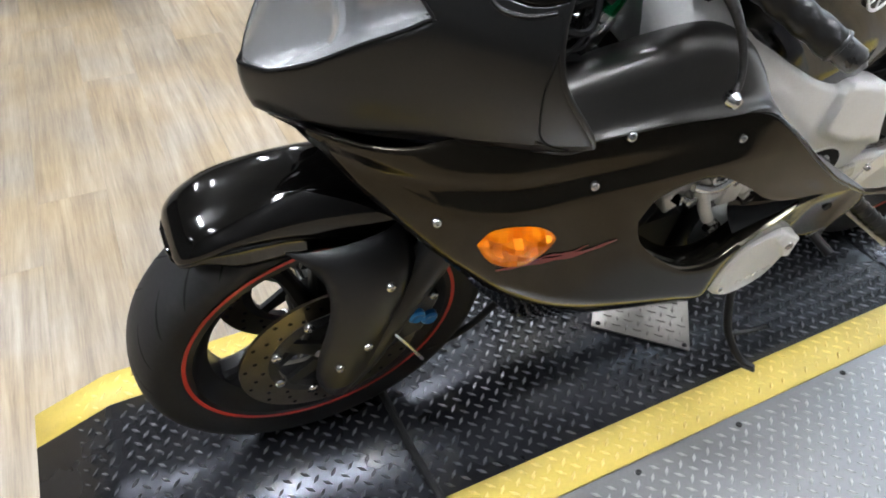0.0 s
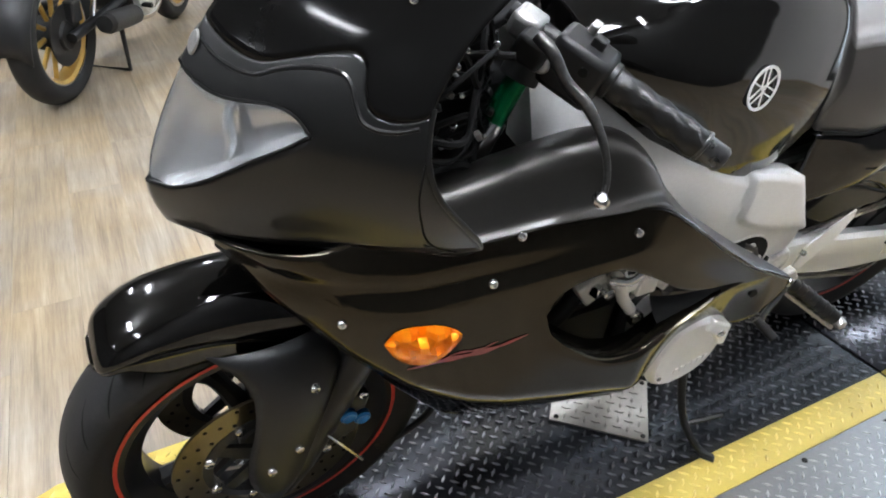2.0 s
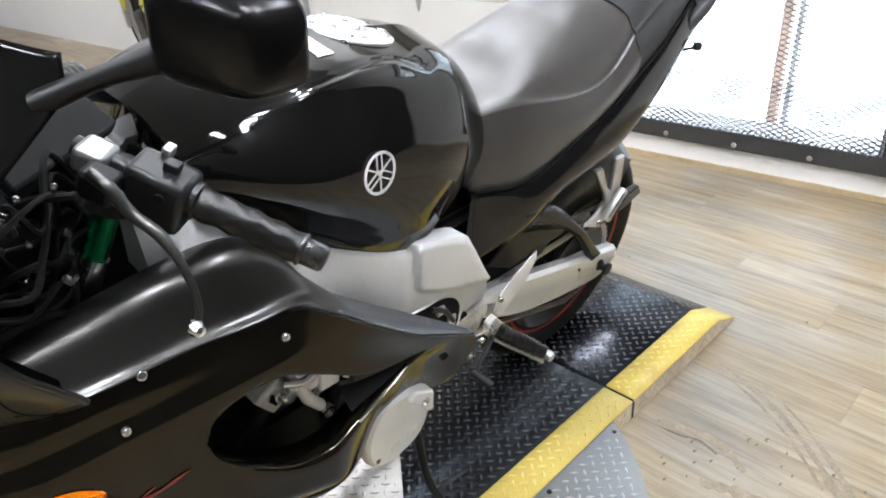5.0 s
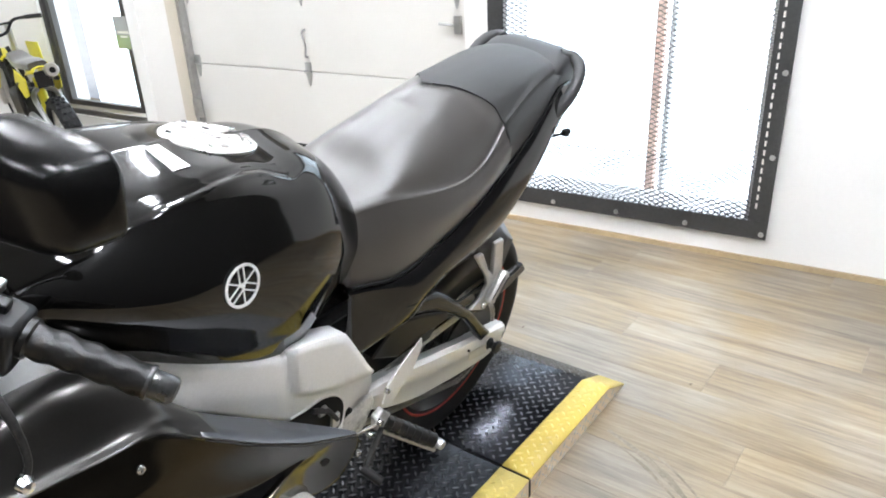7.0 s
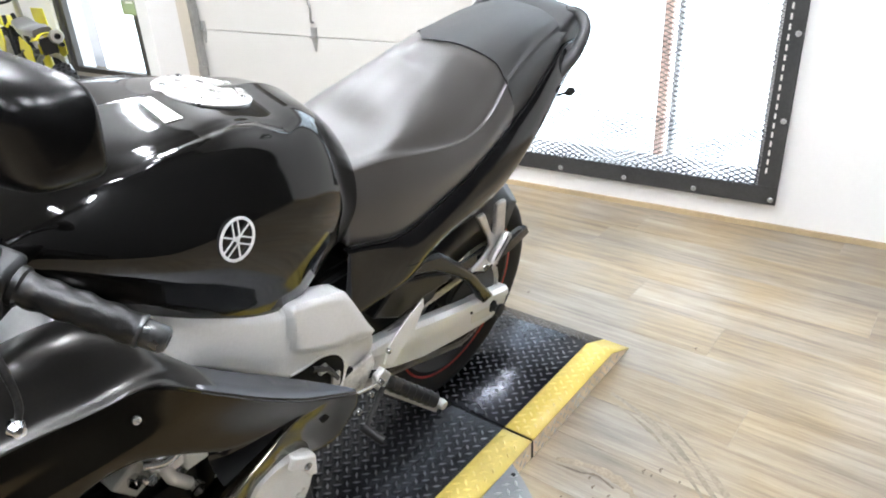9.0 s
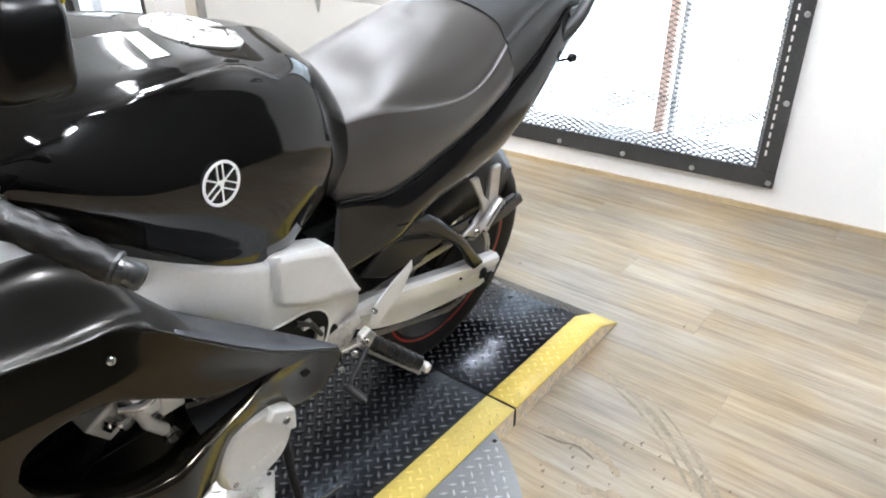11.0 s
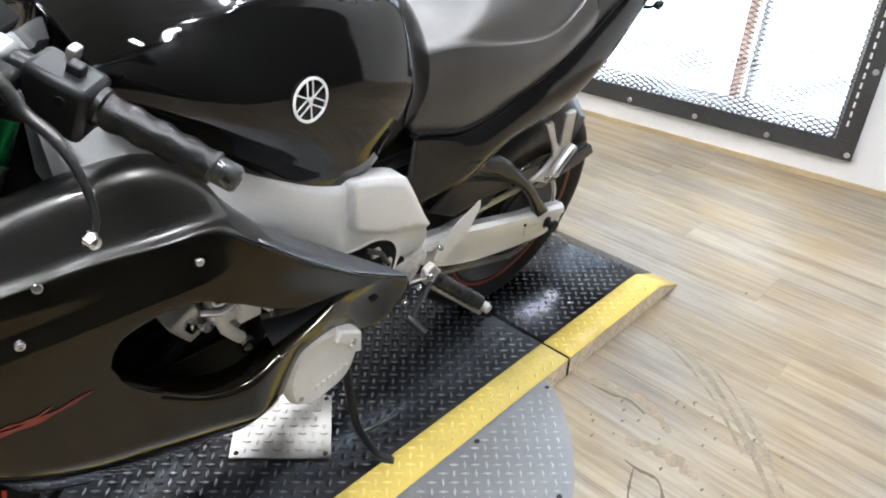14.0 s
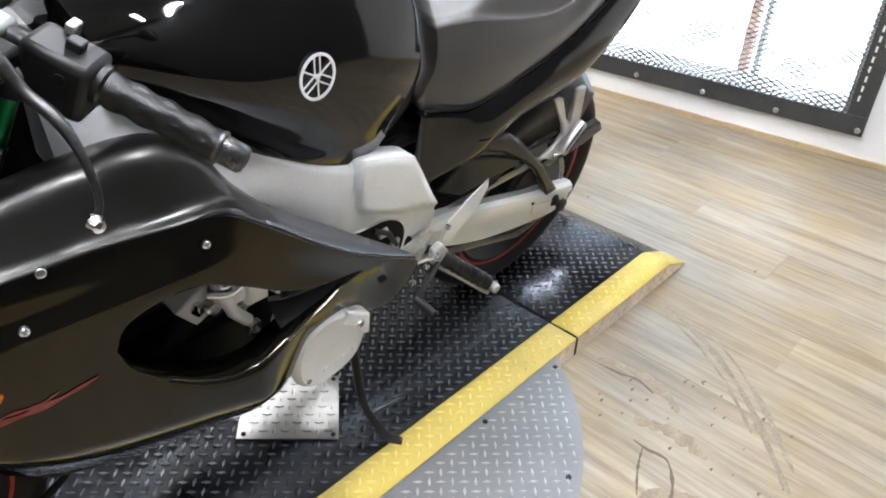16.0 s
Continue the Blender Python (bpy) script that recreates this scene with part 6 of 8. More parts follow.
# ---------------------------------------------------------------- seat and tail
def seat():
    """Rider's and pillion seats: flat crowned tops that break over a crease into upright flanks."""
    def section(x, welt, crease, mid):
        (yw, zw), (yc, zc), h = welt, crease, mid - crease[1]
        flank = (yw * 0.45 + yc * 0.55 - 0.012, zw * 0.45 + zc * 0.55)
        return [(x, y, z) for y, z in ((yw + 0.012, zw - 0.004), (yw, zw), flank, (yc - 0.0035, zc - 0.010), (yc, zc - 0.001), (yc + 0.008, zc + 0.006), (yc * 0.80, zc + 0.50 * h), (yc * 0.42, zc + 0.90 * h), (0, mid))]
    rows = [section(*q) for q in ((0.945, (-0.112, 0.709), (-0.082, 0.826), 0.852), (0.975, (-0.124, 0.707), (-0.100, 0.842), 0.868), (1.030, (-0.141, 0.700), (-0.122, 0.852), 0.884), (1.090, (-0.149, 0.712), (-0.134, 0.846), 0.916),
                                  (1.160, (-0.153, 0.738), (-0.141, 0.838), 0.942), (1.230, (-0.153, 0.758), (-0.143, 0.836), 0.962), (1.290, (-0.150, 0.778), (-0.140, 0.848), 0.974), (1.340, (-0.147, 0.800), (-0.134, 0.876), 0.981), (1.385, (-0.145, 0.822), (-0.124, 0.908), 0.983))]
    g = loft(rows, 48, 34)
    for row in g:
        for p in row:
            p.x -= 0.13 * max(0.0, 1 - abs(p.y) / 0.12) * max(0.0, (p.x - 1.20) / 0.185)
    g = mirrored(g)
    part("rider_seat", skin(g, cap=True), SEAT_VINYL, moto, "smooth black vinyl rider's seat", sharp=70)
    rows = [section(*q) for q in ((1.379, (-0.144, 0.820), (-0.125, 0.911), 0.986), (1.450, (-0.140, 0.856), (-0.119, 0.944), 0.993), (1.520, (-0.133, 0.900), (-0.112, 0.966), 1.000), (1.580, (-0.122, 0.935), (-0.104, 0.976), 1.002), (1.625, (-0.108, 0.946), (-0.094, 0.974), 0.998), (1.655, (-0.094, 0.945), (-0.080, 0.964), 0.984))]
    g2 = loft(rows, 30, 34)
    for row in g2:
        for p in row:
            p.x -= 0.13 * max(0.0, 1 - abs(p.y) / 0.12) * max(0.0, (1.60 - p.x) / 0.22)
    g2 = mirrored(g2)
    part("pillion_seat", skin(g2, cap=True), SEAT_VINYL_REAR, moto, "textured black pillion seat", sharp=70)


seat()


def tail_panel(s):
    top = curve([(0.937, 0.708), (0.975, 0.705), (1.03, 0.698), (1.09, 0.710), (1.16, 0.736), (1.23, 0.756), (1.29, 0.776), (1.34, 0.798), (1.385, 0.820), (1.45, 0.854), (1.52, 0.897), (1.58, 0.930), (1.66, 0.944), (1.77, 0.935)])
    low = curve([(0.937, 0.535), (0.975, 0.546), (1.024, 0.562), (1.093, 0.577), (1.130, 0.594), (1.160, 0.610), (1.210, 0.616), (1.31, 0.612), (1.392, 0.630), (1.46, 0.666), (1.54, 0.726), (1.60, 0.784), (1.70, 0.862), (1.77, 0.905)])
    outw = curve([(0.937, 0.122), (0.975, 0.131), (1.03, 0.143), (1.09, 0.151), (1.16, 0.155), (1.23, 0.155), (1.29, 0.152), (1.385, 0.147), (1.45, 0.142), (1.52, 0.135), (1.60, 0.122), (1.70, 0.102), (1.77, 0.078)])
    rows = []
    for i in range(44):
        x = 0.937 + 0.833 * i / 43
        t, l, o = top(x) - 0.004, low(x), outw(x)
        h = t - l
        b = 0.016 * min(1.0, (x - 0.937) / 0.15)
        r = max(0.0, min(1.0, (x - 1.10) / 0.12))
        rows.append([Vector((x, s * (o - 0.012), t - 0.001)), Vector((x, s * (o + 0.001), t - 0.004)), Vector((x, s * (o + 0.6 * b), t - 0.16 * h)), Vector((x, s * (o + b), t - 0.40 * h)), Vector((x, s * (o + 0.75 * b), t - 0.62 * h)), Vector((x, s * (o + 0.004 - 0.012 * r), t - 0.86 * h)), Vector((x, s * (o - 0.003 - 0.023 * r), l + 0.004)), Vector((x, s * (o - 0.020 - 0.035 * r), l))])
    g = loft(rows, 60, 26)
    p = part("tail_fairing", skin(g), TAIL_PAINT, moto, "satin black tail fairing", sharp=70, solid=0.003)
    # black plate on the panel in place of a slot's shaded inside
    part("tail_slot", slab([(1.060, 0.628), (1.085, 0.646), (1.112, 0.642), (1.085, 0.624)], 0, s * 0.002, y_of=lambda x, z: s * (outw(x) + 0.0105)), SEAM, p, "dark plate standing for a slot in the side panel")
    # welt between seat and tail
    part("seat_welt", tube([(x, s * (outw(x) + 0.001), top(x) + 0.001) for x in (0.94 + 0.68 * i / 36 for i in range(37))], 0.0028, 6), SEAM, p, "black welt under the seat")
    # grab rail
    rail = [(1.580, s * 0.116, 0.868), (1.596, s * 0.130, 0.890), (1.622, s * 0.142, 0.926), (1.652, s * 0.140, 0.962), (1.672, s * 0.124, 0.984), (1.682, s * 0.100, 0.994), (1.665, s * 0.078, 0.996)]
    part("grab_rail", tube(rail, [0.012, 0.015, 0.015, 0.014, 0.014, 0.013, 0.012], 10, smooth=26), TAIL_PLASTIC, p, "dark grey moulded grab rail")
    # small rear indicator
    b = rod((1.575, s * 0.10, 0.815), (1.615, s * 0.150, 0.838), 0.0035, 8)
    st = part("indicator_stalk", b, MATT_BLACK, p)
    part("indicator_body", moved(lathe([(0.0, -0.014), (0.006, -0.012), (0.010, 0.0), (0.008, 0.012), (0.0, 0.014)], (0, 0, 0), "X", 14), Matrix.Translation((1.618, s * 0.152, 0.840))), MATT_BLACK, st, "small black rear indicator")
    return g


for s in (-1, 1):
    tail_panel(s)
secs = []
for x, w, zt in ((1.590, 0.104, 0.972), (1.630, 0.106, 0.996), (1.670, 0.103, 1.006), (1.710, 0.098, 1.001), (1.745, 0.090, 0.986), (1.775, 0.078, 0.966), (1.792, 0.060, 0.946), (1.798, 0.040, 0.930)):
    secs.append([(x, -w, zt - 0.070), (x, -w * 1.02, zt - 0.034), (x, -w * 0.94, zt - 0.010), (x, -w * 0.62, zt - 0.001), (x, -w * 0.3, zt + 0.001), (x, 0, zt + 0.002)])
part("tail_cap", skin(mirrored(loft(secs, 26, 16)), cap=True), TAIL_PLASTIC, moto, "grained dark grey tail end cap", sharp=60)
part("tail_lamp", box((1.655, -0.070, 0.855), (1.700, 0.070, 0.900)), RED_TAPE, moto, "red tail lamp", bevel=0.008)
rows = [[Vector((x, w * t, z)) for t in (-1, -0.5, 0, 0.5, 1)] for x, w, z in ((1.02, 0.085, 0.62), (1.15, 0.10, 0.665), (1.30, 0.10, 0.70), (1.45, 0.09, 0.745), (1.60, 0.075, 0.81), (1.66, 0.065, 0.84), (1.69, 0.055, 0.84))]
part("under_tail", skin(loft(rows, 24, 8)), MATT_BLACK, moto, "matt black rear mudguard", sharp=70, solid=0.003)
part("subframe", tube([(0.90, -0.085, 0.63), (1.10, -0.095, 0.655), (1.35, -0.09, 0.72), (1.55, -0.075, 0.80)], 0.013, 8, smooth=16), DARK_METAL, moto)
part("subframe", tube([(0.90, 0.085, 0.63), (1.10, 0.095, 0.655), (1.35, 0.09, 0.72), (1.55, 0.075, 0.80)], 0.013, 8, smooth=16), DARK_METAL, moto)
part("battery_box", box((0.985, -0.080, 0.50), (1.14, 0.080, 0.64)), MATT_BLACK, moto, "black airbox under the seat", bevel=0.01)

# ---------------------------------------------------------------- swingarm and rear end
def swingarm():
    for s in (-1, 1):
        top = curve([(1.00, 0.425), (1.08, 0.422), (1.18, 0.402), (1.32, 0.366), (1.44, 0.338), (1.548, 0.314)])
        low = curve([(1.00, 0.370), (1.08, 0.325), (1.15, 0.300), (1.27, 0.270), (1.40, 0.245), (1.50, 0.234), (1.548, 0.250)])
        rows = []
        for i in range(20):
            x = 1.0 + 0.548 * i / 19
            t, l = top(x), low(x)
            o = 0.118 + 0.012 * min(1, (x - 1.0) / 0.2)
            rows.append([Vector((x, s * (o - 0.032), t - 0.004)), Vector((x, s * (o - 0.010), t)), Vector((x, s * o, t - 0.008)), Vector((x, s * (o + 0.003), (t + l) / 2 + 0.012)), Vector((x, s * (o - 0.002), (t + l) / 2 - 0.002)), Vector((x, s * (o - 0.004), l + 0.006)), Vector((x, s * (o - 0.030), l))])
        a = part("swingarm", skin(rows, close_v=True, cap=True), SILVER, moto, "silver painted swingarm", sharp=28)
        part("adjuster_slot", slab([(1.375, 0.318), (1.470, 0.296), (1.462, 0.268), (1.378, 0.290)], 0, s * 0.0015, y_of=lambda x, z: s * 0.1335), LABEL, a, "pale adjuster plate")
        b = lathe([(0.0, 0.0), (0.016, 0.0), (0.016, 0.006), (0.010, 0.010), (0.010, 0.018), (0.017, 0.022), (0.017, 0.030), (0.0, 0.032)], (0, 0, 0), "Z", 20)
        moved(b, Matrix.Translation((1.472, s * 0.130, 0.292)) @ Vector((0, s, 0)).to_track_quat("Z", "Y").to_matrix().to_4x4())
        part("paddock_bobbin", b, MATT_BLACK, a, "black stand bobbin")
        for k in range(2):
            bolt("adjuster_bolt", (1.372 + 0.100 * k, s * 0.134, 0.326 - 0.022 * k), (0, s, 0), 0.0035, a, SEAM, deep=0.002)
    part("chain_guard", slab([(1.02, 0.500), (1.09, 0.552), (1.19, 0.520), (1.30, 0.474), (1.27, 0.462), (1.18, 0.466), (1.10, 0.458)], -0.118, -0.090), SATIN_BLACK, moto, "black chain guard", bevel=0.004)
    # hugger strut: dark arm from the tail to the swingarm
    arm = slab([(1.090, 0.592), (1.156, 0.588), (1.205, 0.578), (1.232, 0.560), (1.275, 0.522), (1.342, 0.465), (1.375, 0.434), (1.401, 0.403), (1.474, 0.326), (1.425, 0.322), (1.376, 0.389), (1.325, 0.444), (1.274, 0.485), (1.200, 0.534), (1.130, 0.560), (1.085, 0.566)], -0.134, -0.112,
               y_of=lambda x, z: -0.006 * math.exp(-((x - 1.28) / 0.06) ** 2))
    part("hugger_arm", arm, HUGGER, moto, "dark blue-black moulded mudguard stay", bevel=0.008)
    part("hugger_web", slab([(1.095, 0.560), (1.203, 0.536), (1.338, 0.480), (1.440, 0.480), (1.500, 0.500), (1.495, 0.480), (1.440, 0.455), (1.357, 0.447), (1.321, 0.444), (1.207, 0.498), (1.110, 0.530)], -0.110, -0.100), HUGGER, moto, "dark grey mudguard flank", bevel=0.003)
    part("hugger_fin", slab([(1.39, 0.415), (1.495, 0.437), (1.629, 0.456), (1.652, 0.426), (1.58, 0.408), (1.44, 0.392)], -0.108, -0.092), HUGGER, moto, "dark rear end of the mudguard", bevel=0.004)
    rows = []
    for i in range(14):
        a = radians(60 + 105 * i / 13)
        r = 0.330
        rows.append([Vector((REAR_X + r * math.cos(a) * (1 - 0.02 * t * t), 0.092 * t, REAR_Z + r * math.sin(a) - 0.05 * t * t)) for t in (-1, -0.6, -0.2, 0.2, 0.6, 1)])
        skirt = lambda t: Vector((REAR_X + (r - 0.10) * math.cos(a), 0.096 * t, REAR_Z + (r - 0.10) * math.sin(a) - 0.05))
        rows[-1] = [skirt(-1)] + rows[-1] + [skirt(1)]
    part("rear_hugger", skin(rows), SATIN_BLACK, moto, "black rear hugger", sharp=60, solid=0.003)


swingarm()


def chain():
    """Links of the final drive round both sprockets' upper and lower runs."""
    ch = part("rear_sprocket", lathe([(0.106, -0.100), (0.106, -0.094), (0.045, -0.094), (0.045, -0.100)], (REAR_X, 0, REAR_Z), "Y", 48, closed=True), DARK_METAL, moto, "dark steel rear sprocket")
    front_c, rear_c = Vector((0.93, -0.097, 0.375)), Vector((REAR_X, -0.097, REAR_Z))
    path = []
    d = (rear_c - front_c)
    n = Vector((-d.z, 0, d.x)).normalized()
    a, b = front_c + n * 0.036, rear_c + n * 0.114
    c, e = rear_c - n * 0.120, front_c - n * 0.036
    for p, q in ((a, b), (c, e)):
        k = int((q - p).length / 0.0159)
        path += [(p.lerp(q, i / k), (q - p).normalized()) for i in range(k)]
    a0 = math.atan2(n.z, n.x)
    for i in range(20):
        t = a0 - math.pi * (i + 0.5) / 20
        path.append((rear_c + Vector((math.cos(t), 0, math.sin(t))) * 0.117, Vector((math.sin(t), 0, -math.cos(t)))))
    bm = bmesh.new()
    for p, dr in path:
        up = Vector((-dr.z, 0, dr.x))
        for y in (-0.006, 0.002):
            q = [p + dr * u * 0.0075 + up * v * 0.0050 + Vector((0, y, 0)) for u, v in ((-1, -0.7), (-0.6, -1), (0.6, -1), (1, -0.7), (1, 0.7), (0.6, 1), (-0.6, 1), (-1, 0.7))]
            f0 = [bm.verts.new(w) for w in q]
            f1 = [bm.verts.new(w + Vector((0, 0.002, 0))) for w in q]
            bm.faces.new(f0), bm.faces.new(list(reversed(f1)))
            for i in range(8):
                bm.faces.new((f0[i], f0[(i + 1) % 8], f1[(i + 1) % 8], f1[i]))
    tagged(part("drive_chain", bm, CHAIN_STEEL, ch, "grey steel drive chain"), kind="stuff")


chain()

# passenger foot-rest brackets: forked alloy
for s in (-1, 1):
    plate = [(1.278, 0.650), (1.304, 0.650), (1.343, 0.588), (1.360, 0.574), (1.350, 0.655), (1.384, 0.655), (1.400, 0.575), (1.404, 0.548), (1.368, 0.492), (1.352, 0.478), (1.290, 0.506), (1.326, 0.522), (1.350, 0.547), (1.339, 0.572)]
    pk = part("passenger_bracket", slab(plate, s * 0.156, s * 0.168), ALLOY, moto, "pale alloy forked passenger foot-rest bracket", bevel=0.004)
    bolt("bracket_bolt", (1.338, s * 0.170, 0.499), (0, s, 0), 0.009, pk, STEEL)
    pa, pb = Vector((1.342, s * 0.180, 0.510)), Vector((1.392, s * 0.182, 0.574))
    pe = part("folded_peg", tube([pa, pa.lerp(pb, 0.1), pa.lerp(pb, 0.9), pb], [0.009, 0.0125, 0.0125, 0.008], 12), ALLOY, pk, "ribbed folded passenger peg")
    for k in (-1, 0, 1):
        o = Vector((0.0078, 0, -0.0061)) * k
        part("peg_groove", rod(pa.lerp(pb, 0.12) + o + Vector((0, s * (0.0122 - 0.003 * abs(k)), 0)), pa.lerp(pb, 0.88) + o + Vector((0, s * (0.0122 - 0.003 * abs(k)), 0)), 0.0014, 6), DARK_METAL, pe)
    part("exhaust_stay", tube([(1.340, s * 0.150, 0.510), (1.420, s * 0.162, 0.528), (1.470, s * 0.170, 0.545)], [0.010, 0.010, 0.007], 8), DARK_METAL, pk, "dark steel stay")
    # rider's peg and heel guard
    pg = part("foot_peg", rod((1.020, s * 0.165, 0.366), (1.092, s * 0.243, 0.312), 0.0160, 14), GRIP_RUBBER, moto, "black ribbed rubber foot peg", bevel=0)
    for k in range(6):
        p = Vector((1.020, s * 0.165, 0.366)).lerp(Vector((1.092, s * 0.243, 0.312)), 0.14 + 0.14 * k)
        part("peg_rib", moved(lathe([(0.0155, -0.003), (0.0178, -0.003), (0.0178, 0.003), (0.0155, 0.003)], (0, 0, 0), "Z", 12, closed=True), Matrix.Translation(p) @ Vector((0.072, s * 0.078, -0.054)).to_track_quat("Z", "Y").to_matrix().to_4x4()), GRIP_RUBBER, pg)
    part("peg_tip", lathe([(0.0, -0.012), (0.010, -0.010), (0.012, 0.0), (0.010, 0.010), (0.0, 0.012)], (1.100, s * 0.252, 0.304), "Y", 12), ALLOY, pg, "bright peg feeler")
    part("peg_bar", rod((1.010, s * 0.162, 0.346), (1.092, s * 0.248, 0.288), 0.005, 8), ALLOY, pg)
    part("peg_mount", slab([(0.985, 0.400), (1.008, 0.410), (1.032, 0.380), (1.012, 0.350), (0.990, 0.362)], s * 0.152, s * 0.170), ENGINE_METAL, pg, "bright peg clevis", bevel=0.004)
    part("heel_guard", slab([(1.030, 0.392), (1.043, 0.440), (1.088, 0.474), (1.142, 0.503), (1.147, 0.480), (1.124, 0.432), (1.088, 0.404), (1.056, 0.372)], s * 0.144, s * 0.148), SILVER, moto, "pale alloy heel guard", bevel=0.0015)
    bolt("heel_bolt", (1.040, s * 0.150, 0.425), (0, s, 0), 0.006, pg, STEEL)

# gear lever on the left
g = part("gear_lever", tube([(1.000, -0.172, 0.368), (0.972, -0.182, 0.352), (0.942, -0.190, 0.332), (0.930, -0.198, 0.320)], 0.0060, 8, smooth=14), DARK_METAL, moto, "dark steel gear lever")
part("lever_rubber", rod((0.928, -0.188, 0.322), (0.940, -0.232, 0.306), 0.0098, 12), GRIP_RUBBER, g, "black rubber toe piece")
part("gear_rod", rod((0.985, -0.168, 0.385), (0.860, -0.160, 0.405), 0.004, 8), STEEL, g)
for at in ((0.962, -0.176, 0.378), (0.930, -0.176, 0.352), (0.985, -0.180, 0.398)):
    bolt("linkage_bolt", at, (0, -1, 0), 0.007, g, STEEL)

# side stand: bent dark rod with tang and foot, resting on the deck
c, sn = math.cos(radians(LEAN)), math.sin(radians(LEAN))


def on_deck(x, y, up):
    """Bike coordinates of a place above the deck."""
    return Vector((x, y * c + up * sn, -y * sn + up * c))


st = part("side_stand", tube([(0.800, -0.120, 0.335), (0.800, -0.150, 0.270), on_deck(0.790, -0.235, 0.100), on_deck(0.796, -0.262, 0.045), on_deck(0.808, -0.290, 0.014), on_deck(0.822, -0.312, 0.010)], [0.011, 0.010, 0.0085, 0.008, 0.0075, 0.006], 10, smooth=30), SATIN_BLACK, moto, "black steel side stand resting on the platform")
part("stand_tang", tube([on_deck(0.794, -0.250, 0.060), on_deck(0.834, -0.264, 0.067), on_deck(0.872, -0.272, 0.070)], 0.0055, 8), SATIN_BLACK, st, "short foot tang")
part("stand_foot", moved(box((-0.014, -0.009, -0.003), (0.016, 0.009, 0.003)), Matrix.Translation(on_deck(0.815, -0.302, 0.0055)) @ pose(0, 0, 0, -LEAN, 0, -50)), SATIN_BLACK, st, "flat stand foot", bevel=0.002)
sp = []
for i in range(120):
    t = i / 119
    p = Vector((0.822, -0.128, 0.350)).lerp(on_deck(0.806, -0.205, 0.150), t)
    a = t * 2 * math.pi * 16
    sp.append(p + Vector((0.0075 * math.cos(a), 0.0055 * math.sin(a), 0.003 * math.sin(a))))
part("return_spring", tube(sp, 0.0019, 5), DARK_METAL, st, "coiled return spring")

# exhaust on the right
part("exhaust_pipe", tube([(0.40, 0.06, 0.28), (0.60, 0.08, 0.21), (0.85, 0.12, 0.22), (1.05, 0.165, 0.27)], 0.026, 14, smooth=24), DARK_METAL, moto, "dark exhaust pipe")
part("silencer", tube([(1.02, 0.165, 0.27), (1.08, 0.18, 0.29), (1.45, 0.205, 0.40), (1.56, 0.212, 0.43)], [0.030, 0.055, 0.058, 0.046], 24), ALLOY, moto, "brushed alloy silencer")

